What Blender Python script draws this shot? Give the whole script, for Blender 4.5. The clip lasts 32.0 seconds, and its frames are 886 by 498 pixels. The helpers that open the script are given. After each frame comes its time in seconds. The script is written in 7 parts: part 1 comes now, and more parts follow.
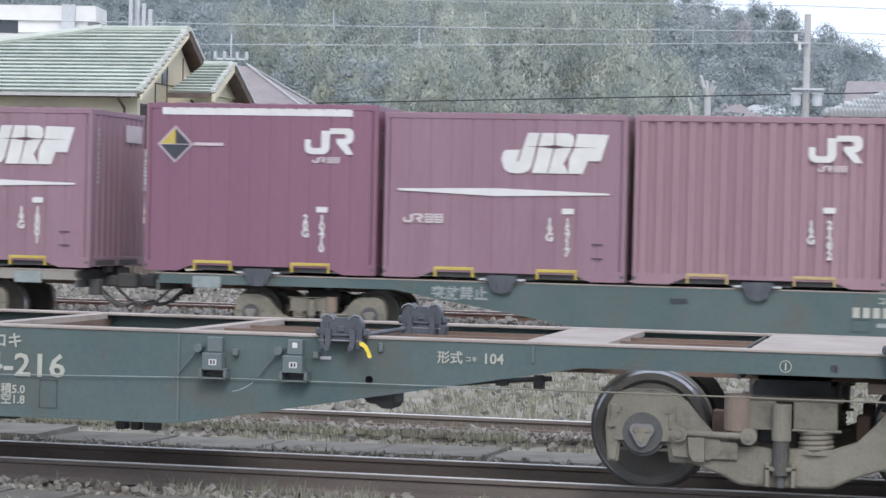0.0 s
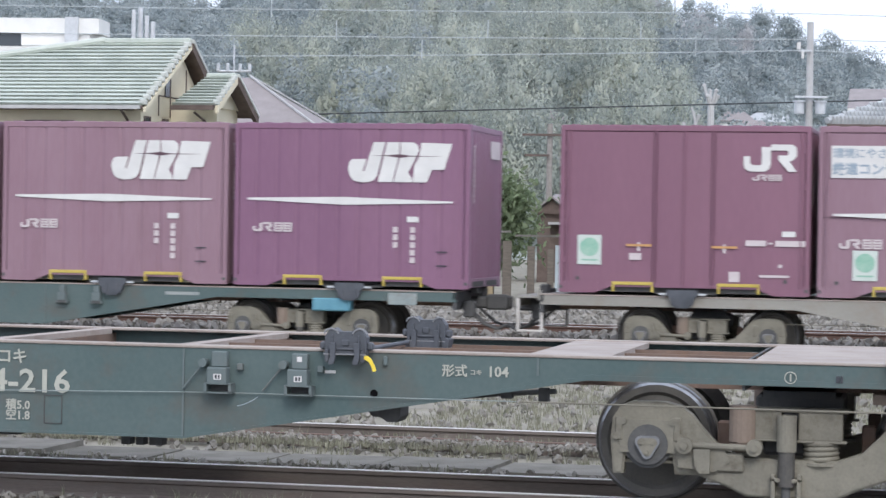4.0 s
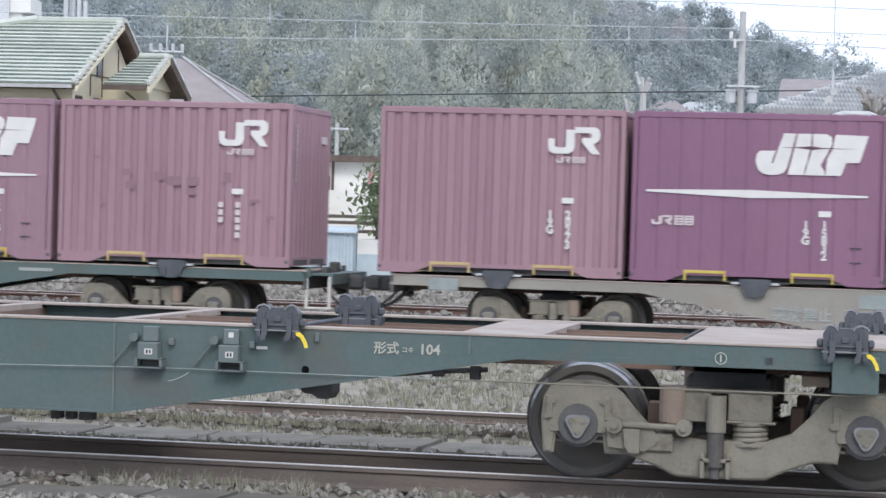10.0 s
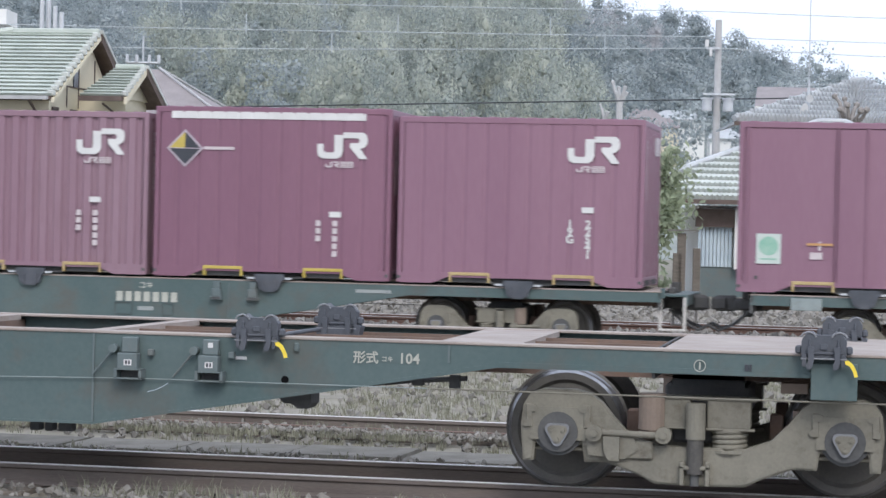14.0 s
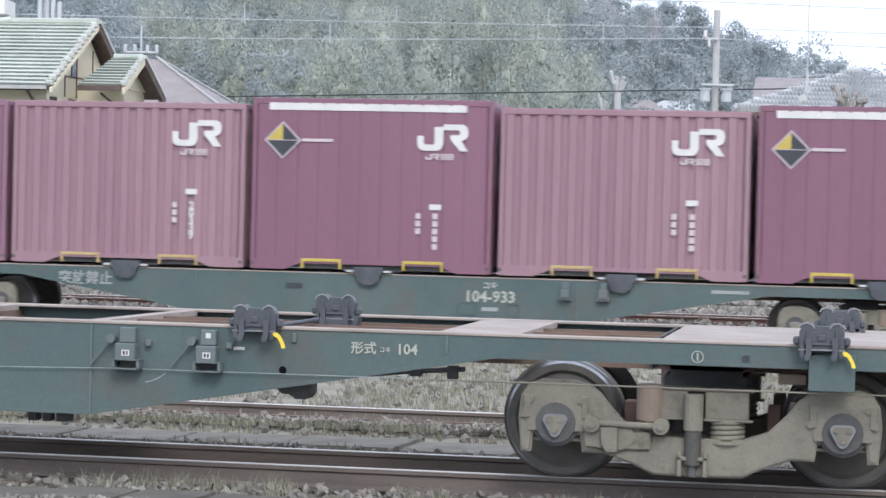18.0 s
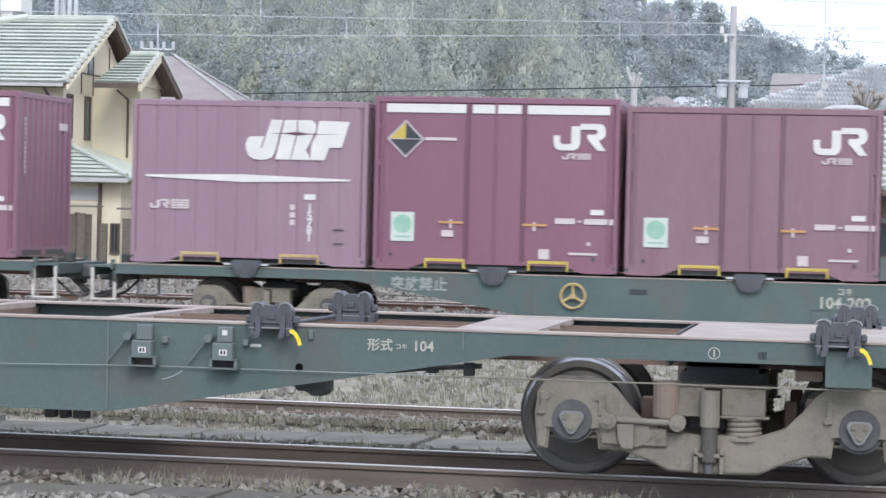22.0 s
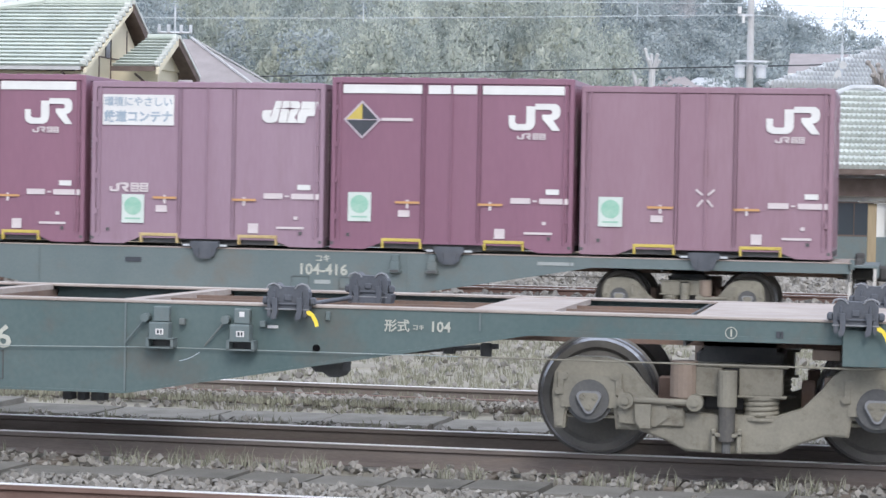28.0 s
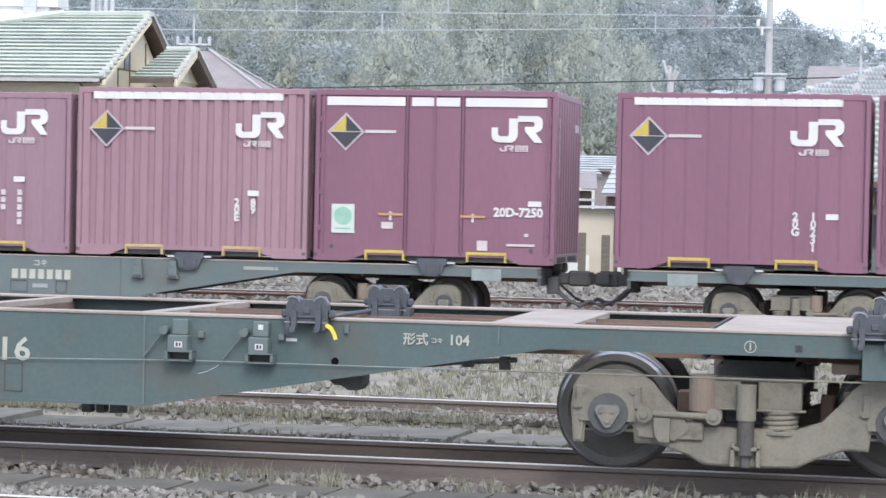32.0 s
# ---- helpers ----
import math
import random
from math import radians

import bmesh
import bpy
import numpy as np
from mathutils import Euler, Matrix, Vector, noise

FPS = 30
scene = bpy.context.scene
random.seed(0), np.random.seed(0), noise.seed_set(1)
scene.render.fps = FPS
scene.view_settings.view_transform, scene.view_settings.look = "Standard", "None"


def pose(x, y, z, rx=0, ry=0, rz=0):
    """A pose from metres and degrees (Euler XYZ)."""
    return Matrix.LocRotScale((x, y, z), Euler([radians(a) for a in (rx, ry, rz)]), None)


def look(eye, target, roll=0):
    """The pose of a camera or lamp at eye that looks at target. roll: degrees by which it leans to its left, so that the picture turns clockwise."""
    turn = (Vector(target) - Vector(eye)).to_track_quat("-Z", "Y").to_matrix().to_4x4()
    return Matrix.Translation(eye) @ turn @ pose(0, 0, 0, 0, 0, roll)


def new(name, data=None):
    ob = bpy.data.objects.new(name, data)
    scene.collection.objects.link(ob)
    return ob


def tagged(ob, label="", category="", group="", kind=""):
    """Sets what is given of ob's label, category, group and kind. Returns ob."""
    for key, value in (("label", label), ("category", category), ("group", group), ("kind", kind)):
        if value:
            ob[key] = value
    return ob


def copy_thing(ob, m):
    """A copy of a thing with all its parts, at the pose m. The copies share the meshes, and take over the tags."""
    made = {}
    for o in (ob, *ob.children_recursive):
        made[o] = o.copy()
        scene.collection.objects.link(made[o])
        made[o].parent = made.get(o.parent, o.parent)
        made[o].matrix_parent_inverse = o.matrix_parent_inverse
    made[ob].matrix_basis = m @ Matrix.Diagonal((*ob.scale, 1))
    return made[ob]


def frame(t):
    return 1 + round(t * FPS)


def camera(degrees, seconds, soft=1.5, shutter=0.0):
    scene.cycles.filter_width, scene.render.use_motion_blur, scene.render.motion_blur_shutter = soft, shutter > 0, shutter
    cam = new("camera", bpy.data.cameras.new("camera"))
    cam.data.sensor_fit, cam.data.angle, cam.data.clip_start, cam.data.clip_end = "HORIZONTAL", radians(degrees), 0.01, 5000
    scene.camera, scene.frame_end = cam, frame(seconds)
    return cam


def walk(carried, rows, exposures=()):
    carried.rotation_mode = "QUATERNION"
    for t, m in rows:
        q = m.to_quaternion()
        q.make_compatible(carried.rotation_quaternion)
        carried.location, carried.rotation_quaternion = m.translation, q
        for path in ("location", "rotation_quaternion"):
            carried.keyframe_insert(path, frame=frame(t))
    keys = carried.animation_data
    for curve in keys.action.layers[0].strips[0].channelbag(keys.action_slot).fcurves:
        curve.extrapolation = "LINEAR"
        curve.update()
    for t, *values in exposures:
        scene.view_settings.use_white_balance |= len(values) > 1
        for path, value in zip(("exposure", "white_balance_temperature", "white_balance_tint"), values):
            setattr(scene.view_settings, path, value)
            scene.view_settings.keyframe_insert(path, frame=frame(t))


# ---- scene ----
# ---- camera ----
cam = camera(21.15, 32.0, soft=1.5, shutter=0.22)
PATH = [
    (0, (1.996, -16.819, 1.816), (-0.105, -7.043, 1.685), 1.30),
    (0.5, (1.991, -16.837, 1.822), (-0.165, -7.073, 1.708), 1.41),
    (1, (1.992, -16.839, 1.819), (-0.235, -7.091, 1.768), 1.52),
    (1.5, (1.994, -16.826, 1.823), (-0.240, -7.079, 1.796), 1.58),
    (2, (1.999, -16.830, 1.825), (-0.261, -7.089, 1.829), 1.37),
    (2.5, (2.001, -16.825, 1.828), (-0.270, -7.087, 1.848), 1.03),
    (3, (1.999, -16.818, 1.828), (-0.241, -7.073, 1.689), 0.78),
    (3.5, (1.997, -16.817, 1.841), (-0.154, -7.052, 1.733), 0.83),
    (5.5, (1.997, -16.834, 1.838), (-0.095, -7.055, 1.759), 1.05),
    (6, (1.994, -16.823, 1.836), (-0.085, -7.042, 1.727), 1.13),
    (6.5, (2.002, -16.831, 1.838), (-0.053, -7.044, 1.762), 1.09),
    (7, (1.998, -16.841, 1.845), (-0.142, -7.073, 1.833), 0.92),
    (7.5, (2.007, -16.871, 1.842), (-0.295, -7.140, 1.924), 0.51),
    (8, (2.002, -16.837, 1.849), (-0.194, -7.082, 1.929), 0.49),
    (8.5, (2.001, -16.834, 1.844), (-0.184, -7.076, 1.907), 0.46),
    (9, (1.993, -16.814, 1.814), (-0.072, -7.030, 1.755), 0.78),
    (9.5, (1.986, -16.812, 1.794), (0.063, -6.999, 1.657), 1.64),
    (10, (1.983, -16.830, 1.785), (0.152, -7.000, 1.641), 1.67),
    (10.5, (1.979, -16.831, 1.790), (0.193, -6.995, 1.564), 1.55),
    (11, (1.980, -16.849, 1.783), (0.217, -7.007, 1.659), 1.42),
    (11.5, (1.976, -16.845, 1.784), (0.227, -6.999, 1.697), 1.38),
    (12, (1.971, -16.836, 1.783), (0.233, -6.988, 1.688), 1.36),
    (12.5, (1.974, -16.844, 1.784), (0.236, -6.996, 1.727), 1.31),
    (13, (1.977, -16.849, 1.783), (0.239, -7.001, 1.726), 1.35),
    (13.5, (1.976, -16.850, 1.782), (0.240, -7.003, 1.703), 1.37),
    (15.5, (1.976, -16.846, 1.782), (0.230, -7.000, 1.664), 1.31),
    (16, (1.976, -16.841, 1.784), (0.234, -6.994, 1.676), 1.30),
    (16.5, (1.969, -16.831, 1.784), (0.251, -6.981, 1.659), 1.41),
    (17, (1.971, -16.831, 1.784), (0.260, -6.979, 1.652), 1.38),
    (17.5, (1.969, -16.831, 1.784), (0.258, -6.980, 1.664), 1.40),
    (18, (1.976, -16.845, 1.786), (0.247, -6.996, 1.643), 1.42),
    (18.5, (1.979, -16.838, 1.782), (0.220, -6.995, 1.667), 1.35),
    (19, (1.977, -16.832, 1.782), (0.211, -6.990, 1.667), 1.35),
    (19.5, (1.970, -16.826, 1.783), (0.204, -6.984, 1.657), 1.42),
    (20, (1.974, -16.834, 1.783), (0.203, -6.993, 1.653), 1.40),
    (20.5, (1.972, -16.833, 1.782), (0.202, -6.992, 1.639), 1.44),
    (21, (1.978, -16.847, 1.784), (0.202, -7.008, 1.630), 1.42),
    (21.5, (1.976, -16.839, 1.785), (0.187, -7.002, 1.620), 1.37),
    (22, (1.978, -16.846, 1.788), (0.181, -7.010, 1.629), 1.35),
    (22.5, (1.974, -16.829, 1.783), (0.175, -6.994, 1.612), 1.32),
    (23, (1.975, -16.834, 1.783), (0.171, -7.000, 1.595), 1.39),
    (23.5, (1.973, -16.835, 1.785), (0.163, -7.002, 1.587), 1.35),
    (24, (1.978, -16.836, 1.790), (0.155, -7.005, 1.587), 1.34),
    (24.5, (1.971, -16.846, 1.789), (0.162, -7.013, 1.586), 1.39),
    (25, (1.978, -16.853, 1.786), (0.164, -7.021, 1.582), 1.37),
    (25.5, (1.977, -16.847, 1.789), (0.167, -7.014, 1.568), 1.44),
    (26, (1.977, -16.857, 1.790), (0.161, -7.025, 1.571), 1.45),
    (26.5, (1.977, -16.829, 1.786), (0.140, -7.002, 1.535), 1.45),
    (28.5, (1.994, -16.850, 1.778), (0.121, -7.030, 1.545), 1.04),
    (29, (1.992, -16.854, 1.785), (0.134, -7.032, 1.532), 1.09),
    (29.5, (1.990, -16.849, 1.783), (0.111, -7.031, 1.502), 1.10),
    (30, (1.994, -16.858, 1.791), (0.092, -7.046, 1.486), 1.06),
    (30.5, (1.996, -16.850, 1.792), (0.093, -7.038, 1.497), 1.05),
    (31, (1.992, -16.853, 1.792), (0.100, -7.038, 1.526), 1.04),
    (31.5, (1.989, -16.844, 1.789), (0.091, -7.029, 1.545), 1.04),
    (32, (1.984, -16.841, 1.787), (0.037, -7.035, 1.600), 1.18),
]
walk(cam, [(t, look(eye, target, roll)) for t, eye, target, roll in PATH], [(0, 0.34), (1, 0.46), (2, 0.22), (3, 0.34), (6, 0.42), (7, 0.24), (7.6, 0.02), (8, -0.08), (8.5, 0.06), (9, 0.14), (10, 0.38), (11, 0.48), (12, 0.32), (13, 0.28), (16, 0.46), (24, 0.56), (29, 0.65), (32, 0.7)])

# ---- light ----
world = bpy.data.worlds.new("sky")
scene.world = world
world.use_nodes = True
wn, wl = world.node_tree.nodes, world.node_tree.links
sky = wn.new("ShaderNodeTexSky")
sky.sky_type, sky.sun_disc = "NISHITA", False
sky.sun_elevation, sky.sun_rotation = radians(41), radians(158)
sky.air_density, sky.dust_density, sky.ozone_density = 1.4, 6.0, 1.0
pale = wn.new("ShaderNodeMix")
pale.data_type = "RGBA"
pale.inputs["Factor"].default_value = 0.8
pale.inputs["B"].default_value = (9.9, 11.1, 13.8, 1)
wl.new(sky.outputs["Color"], pale.inputs["A"])
wl.new(pale.outputs["Result"], wn["Background"].inputs["Color"])
wn["Background"].inputs["Strength"].default_value = 0.1
sun = new("sun", bpy.data.lights.new("sun", "SUN"))
sun.data.energy, sun.data.angle, sun.data.color = 1.05, radians(20), (1.0, 0.97, 0.94)
sun.matrix_world = look((12, -25, 29), (0, 5, 0))


# ---- materials ----
def rgba(c):
    return (c[0], c[1], c[2], 1)


def surf(name, c1, c2, rough=0.7, s1=3.0, s2=40.0, bump=0.1, metal=0.0, stretch=(1, 1, 1), dirt=None, dirt_amount=0.5, vary=0.0):
    """Two paints mixed by coarse and fine noise, dirt patches of their own shape, and fine relief."""
    m = bpy.data.materials.new(name)
    m.use_nodes = True
    n, l = m.node_tree.nodes, m.node_tree.links
    b = n["Principled BSDF"]
    co = n.new("ShaderNodeTexCoord")
    mp = n.new("ShaderNodeMapping")
    mp.inputs["Scale"].default_value = stretch
    l.new(co.outputs["Object"], mp.inputs["Vector"])
    big = n.new("ShaderNodeTexNoise")
    big.inputs["Scale"].default_value, big.inputs["Detail"].default_value = s1, 5
    fine = n.new("ShaderNodeTexNoise")
    fine.inputs["Scale"].default_value, fine.inputs["Detail"].default_value = s2, 4
    for t in (big, fine):
        l.new(mp.outputs["Vector"], t.inputs["Vector"])
    add = n.new("ShaderNodeMath")
    add.operation = "MULTIPLY_ADD"
    l.new(fine.outputs["Fac"], add.inputs[0])
    add.inputs[1].default_value = 0.4
    l.new(big.outputs["Fac"], add.inputs[2])
    ramp = n.new("ShaderNodeMapRange")
    ramp.inputs["From Min"].default_value, ramp.inputs["From Max"].default_value = 0.5, 0.95
    l.new(add.outputs[0], ramp.inputs["Value"])
    mix = n.new("ShaderNodeMix")
    mix.data_type = "RGBA"
    mix.inputs["A"].default_value, mix.inputs["B"].default_value = rgba(c1), rgba(c2)
    l.new(ramp.outputs["Result"], mix.inputs["Factor"])
    out = mix.outputs["Result"]
    if dirt:
        spot = n.new("ShaderNodeTexNoise")
        spot.inputs["Scale"].default_value, spot.inputs["Detail"].default_value = s1 * 1.7, 8
        spot.inputs["Roughness"].default_value = 0.7
        l.new(mp.outputs["Vector"], spot.inputs["Vector"])
        cut = n.new("ShaderNodeMapRange")
        cut.inputs["From Min"].default_value, cut.inputs["From Max"].default_value = 0.52, 0.74
        cut.inputs["To Max"].default_value = dirt_amount
        l.new(spot.outputs["Fac"], cut.inputs["Value"])
        over = n.new("ShaderNodeMix")
        over.data_type = "RGBA"
        over.inputs["B"].default_value = rgba(dirt)
        l.new(cut.outputs["Result"], over.inputs["Factor"])
        l.new(out, over.inputs["A"])
        out = over.outputs["Result"]
    if vary:
        info = n.new("ShaderNodeObjectInfo")
        span = n.new("ShaderNodeMapRange")
        span.inputs["To Min"].default_value, span.inputs["To Max"].default_value = 1 - vary, 1 + vary
        l.new(info.outputs["Random"], span.inputs["Value"])
        hue = n.new("ShaderNodeHueSaturation")
        l.new(span.outputs["Result"], hue.inputs["Value"])
        l.new(out, hue.inputs["Color"])
        out = hue.outputs["Color"]
    l.new(out, b.inputs["Base Color"])
    b.inputs["Roughness"].default_value, b.inputs["Metallic"].default_value = rough, metal
    b.inputs["Specular IOR Level"].default_value = 0.08 if rough >= 0.8 else 0.25 if rough >= 0.55 else 0.5
    if bump:
        bp = n.new("ShaderNodeBump")
        bp.inputs["Strength"].default_value, bp.inputs["Distance"].default_value = bump, 0.01
        l.new(fine.outputs["Fac"], bp.inputs["Height"])
        l.new(bp.outputs["Normal"], b.inputs["Normal"])
    return m


def island(m, amount=0.35):
    """Varies a joined stuff from piece to piece."""
    n, l = m.node_tree.nodes, m.node_tree.links
    b = n["Principled BSDF"]
    old = b.inputs["Base Color"].links[0].from_socket
    geo = n.new("ShaderNodeNewGeometry")
    span = n.new("ShaderNodeMapRange")
    span.inputs["To Min"].default_value, span.inputs["To Max"].default_value = 1 - amount, 1 + amount
    l.new(geo.outputs["Random Per Island"], span.inputs["Value"])
    hue = n.new("ShaderNodeHueSaturation")
    l.new(span.outputs["Result"], hue.inputs["Value"])
    l.new(old, hue.inputs["Color"])
    l.new(hue.outputs["Color"], b.inputs["Base Color"])
    return m


def leafy(m, through_light=0.45):
    """Thin leaves let part of the light through."""
    n, l = m.node_tree.nodes, m.node_tree.links
    b = n["Principled BSDF"]
    thin = n.new("ShaderNodeBsdfTranslucent")
    l.new(b.inputs["Base Color"].links[0].from_socket, thin.inputs["Color"])
    mix = n.new("ShaderNodeMixShader")
    mix.inputs["Fac"].default_value = through_light
    l.new(b.outputs["BSDF"], mix.inputs[1])
    l.new(thin.outputs["BSDF"], mix.inputs[2])
    l.new(mix.outputs["Shader"], n["Material Output"].inputs["Surface"])
    return m


TALL = (1, 1, 0.18)
RED_FADED = surf("faded violet paint", (0.255, 0.155, 0.195), (0.3, 0.2, 0.24), 0.55, 1.2, 26, 0.06, stretch=TALL, dirt=(0.20, 0.12, 0.14), dirt_amount=0.45)
RED_ROSE = surf("chalky rose violet paint", (0.288, 0.178, 0.213), (0.345, 0.226, 0.258), 0.6, 1.0, 22, 0.06, stretch=TALL, dirt=(0.25, 0.14, 0.17), dirt_amount=0.4)
RED_FRESH = surf("crimson violet paint", (0.2, 0.094, 0.138), (0.24, 0.118, 0.166), 0.42, 0.9, 24, 0.04, stretch=TALL, dirt=(0.175, 0.09, 0.115), dirt_amount=0.3)
RED_PURPLE = surf("purple paint", (0.195, 0.092, 0.158), (0.24, 0.122, 0.192), 0.5, 1.0, 24, 0.05, stretch=TALL, dirt=(0.18, 0.09, 0.12), dirt_amount=0.4)
RED_MID = surf("mulberry violet paint", (0.235, 0.122, 0.172), (0.28, 0.155, 0.205), 0.5, 1.0, 24, 0.05, stretch=TALL, dirt=(0.19, 0.1, 0.135), dirt_amount=0.4)
RED_GREY = surf("weathered grey violet paint", (0.265, 0.175, 0.225), (0.31, 0.22, 0.27), 0.6, 1.1, 24, 0.06, stretch=TALL, dirt=(0.21, 0.14, 0.165), dirt_amount=0.45)
RED_BROWN = surf("brownish violet paint", (0.222, 0.135, 0.163), (0.272, 0.175, 0.2), 0.58, 1.1, 24, 0.06, stretch=TALL, dirt=(0.18, 0.10, 0.115), dirt_amount=0.5)
TEAL = surf("weathered blue green paint", (0.078, 0.118, 0.119), (0.115, 0.152, 0.15), 0.6, 0.9, 30, 0.05, dirt=(0.125, 0.108, 0.092), dirt_amount=0.75)
TEAL.node_tree.nodes["Map Range.001"].inputs["From Min"].default_value = 0.5
TEAL_GREY = surf("dusty blue grey paint", (0.115, 0.15, 0.155), (0.155, 0.185, 0.185), 0.65, 0.8, 30, 0.05, dirt=(0.16, 0.135, 0.11), dirt_amount=0.55)
SAND = surf("dusty grey paint", (0.245, 0.235, 0.212), (0.315, 0.305, 0.275), 0.7, 0.8, 26, 0.06, dirt=(0.24, 0.17, 0.12), dirt_amount=0.55)
DECK = surf("worn deck steel", (0.3, 0.255, 0.228), (0.41, 0.36, 0.325), 0.75, 2.0, 40, 0.1, dirt=(0.25, 0.18, 0.14), dirt_amount=0.55)
RUSTY = surf("rusty frame steel", (0.15, 0.112, 0.095), (0.23, 0.165, 0.135), 0.85, 3.0, 40, 0.15, dirt=(0.24, 0.14, 0.09), dirt_amount=0.6)
IRON = surf("dark cast iron", (0.07, 0.077, 0.09), (0.11, 0.118, 0.135), 0.55, 5, 60, 0.1, dirt=(0.12, 0.11, 0.10), dirt_amount=0.3)
# Bare steel of pins and caps, and painted highlights on lock horns.
SILVER_EDGE = surf("bare steel and edge highlight", (0.2, 0.205, 0.215), (0.28, 0.285, 0.3), 0.5, 5, 60, 0.05, metal=0.3)
# Underframe dirt colour; it also paints the shade inside pockets and openings.
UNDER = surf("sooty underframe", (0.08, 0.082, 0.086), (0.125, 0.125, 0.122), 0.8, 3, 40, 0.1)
BOGIE = surf("dusty bogie paint", (0.19, 0.18, 0.15), (0.265, 0.25, 0.205), 0.85, 3.5, 45, 0.15, dirt=(0.10, 0.085, 0.065), dirt_amount=0.75)
PINKISH = surf("rust brown brake casting", (0.22, 0.175, 0.145), (0.28, 0.225, 0.185), 0.85, 5, 50, 0.1)
WHEEL = surf("dark wheel disc", (0.095, 0.092, 0.088), (0.15, 0.14, 0.125), 0.6, 4, 50, 0.1, metal=0.3)
TREAD = surf("polished tread steel", (0.26, 0.265, 0.275), (0.4, 0.405, 0.415), 0.32, 6, 60, 0.03, metal=0.9)
WHITE = surf("white lettering", (0.6, 0.595, 0.585), (0.7, 0.695, 0.68), 0.6, 3, 40, 0.0)
SLIT = surf("dark violet slit", (0.11, 0.065, 0.085), (0.14, 0.085, 0.105), 0.6, 3, 40, 0.0)
DIM_INK = surf("dim sill lettering", (0.27, 0.3, 0.295), (0.38, 0.4, 0.39), 0.7, 3, 30, 0.0)
PINK_WHITE = surf("worn white lettering", (0.52, 0.46, 0.47), (0.62, 0.56, 0.565), 0.6, 3, 40, 0.0)
STEP = surf("scuffed white paint", (0.5, 0.48, 0.45), (0.6, 0.58, 0.55), 0.7, 4, 40, 0.1, dirt=(0.28, 0.24, 0.2), dirt_amount=0.7)
PANEL = surf("dusty pale label panel", (0.22, 0.265, 0.265), (0.32, 0.36, 0.355), 0.6, 4, 40, 0.05, dirt=(0.2, 0.18, 0.16), dirt_amount=0.6)
WORDS = surf("faded blue words", (0.26, 0.33, 0.4), (0.36, 0.42, 0.48), 0.6, 4, 40, 0.0)
CREAM_MARK = surf("cream lettering", (0.4, 0.41, 0.36), (0.5, 0.5, 0.44), 0.6, 3, 40, 0.0)
YELLOW = surf("yellow paint", (0.46, 0.35, 0.075), (0.58, 0.46, 0.11), 0.5, 6, 40, 0.04, dirt=(0.35, 0.22, 0.08), dirt_amount=0.5)
TAN = surf("faded tan paint", (0.42, 0.31, 0.15), (0.52, 0.42, 0.22), 0.6, 6, 40, 0.04, dirt=(0.3, 0.2, 0.1), dirt_amount=0.5)
STRAP = surf("yellow strap", (0.80, 0.60, 0.06), (0.86, 0.68, 0.1), 0.6, 8, 50, 0.04)
ORANGE = surf("orange door handle", (0.48, 0.26, 0.12), (0.56, 0.33, 0.15), 0.6, 6, 40, 0.0)
BLACK = surf("black sticker", (0.03, 0.035, 0.045), (0.05, 0.055, 0.065), 0.5, 4, 40, 0.0)
VOID = surf("black hole", (0.004, 0.004, 0.005), (0.008, 0.008, 0.008), 0.9, 4, 40, 0.0)
SILVER = surf("silver sticker rim", (0.42, 0.36, 0.40), (0.5, 0.44, 0.48), 0.5, 4, 40, 0.0)
GREEN_MARK = surf("green sticker", (0.2, 0.43, 0.32), (0.36, 0.52, 0.43), 0.5, 6, 40, 0.0)
STICKER = surf("pale sticker", (0.48, 0.55, 0.51), (0.58, 0.63, 0.59), 0.5, 4, 40, 0.0)
CYAN = surf("sky blue box paint", (0.09, 0.25, 0.33), (0.13, 0.31, 0.39), 0.5, 4, 40, 0.04)
RAIL_SIDE = surf("dark rail flank", (0.13, 0.111, 0.102), (0.2, 0.172, 0.155), 0.8, 3, 50, 0.25, stretch=(0.35, 1, 2), dirt=(0.17, 0.125, 0.1), dirt_amount=0.5)
RAIL_RED = surf("red rusty rail flank", (0.15, 0.1, 0.085), (0.2, 0.14, 0.12), 0.85, 3, 50, 0.12)
RAIL_TOP = surf("worn rail head", (0.62, 0.60, 0.59), (0.74, 0.72, 0.70), 0.4, 2, 40, 0.02, metal=0.3)
CONCRETE = surf("grey concrete lid", (0.127, 0.121, 0.108), (0.195, 0.186, 0.167), 0.95, 3, 60, 0.3, dirt=(0.12, 0.115, 0.095), dirt_amount=0.6, vary=0.16)
SLEEPER = surf("weathered wooden sleeper", (0.12, 0.105, 0.09), (0.19, 0.165, 0.14), 0.9, 4, 40, 0.3, stretch=(1, 5, 5))
SOIL = surf("stony soil", (0.2, 0.188, 0.155), (0.33, 0.31, 0.265), 0.95, 1.5, 22, 0.8, dirt=(0.26, 0.225, 0.15), dirt_amount=0.7)
STONE = island(surf("ballast stone", (0.195, 0.186, 0.168), (0.275, 0.26, 0.236), 0.9, 6, 60, 0.3, dirt=(0.19, 0.16, 0.135), dirt_amount=0.5), 0.28)
DRY_GRASS = island(surf("dry grass", (0.18, 0.18, 0.14), (0.27, 0.265, 0.205), 0.9, 2, 20, 0.0, dirt=(0.17, 0.185, 0.11), dirt_amount=0.7), 0.35)
LEAF = leafy(island(surf("broad leaf green", (0.14, 0.185, 0.105), (0.25, 0.295, 0.175), 0.65, 2, 10, 0.0), 0.3), 0.5)
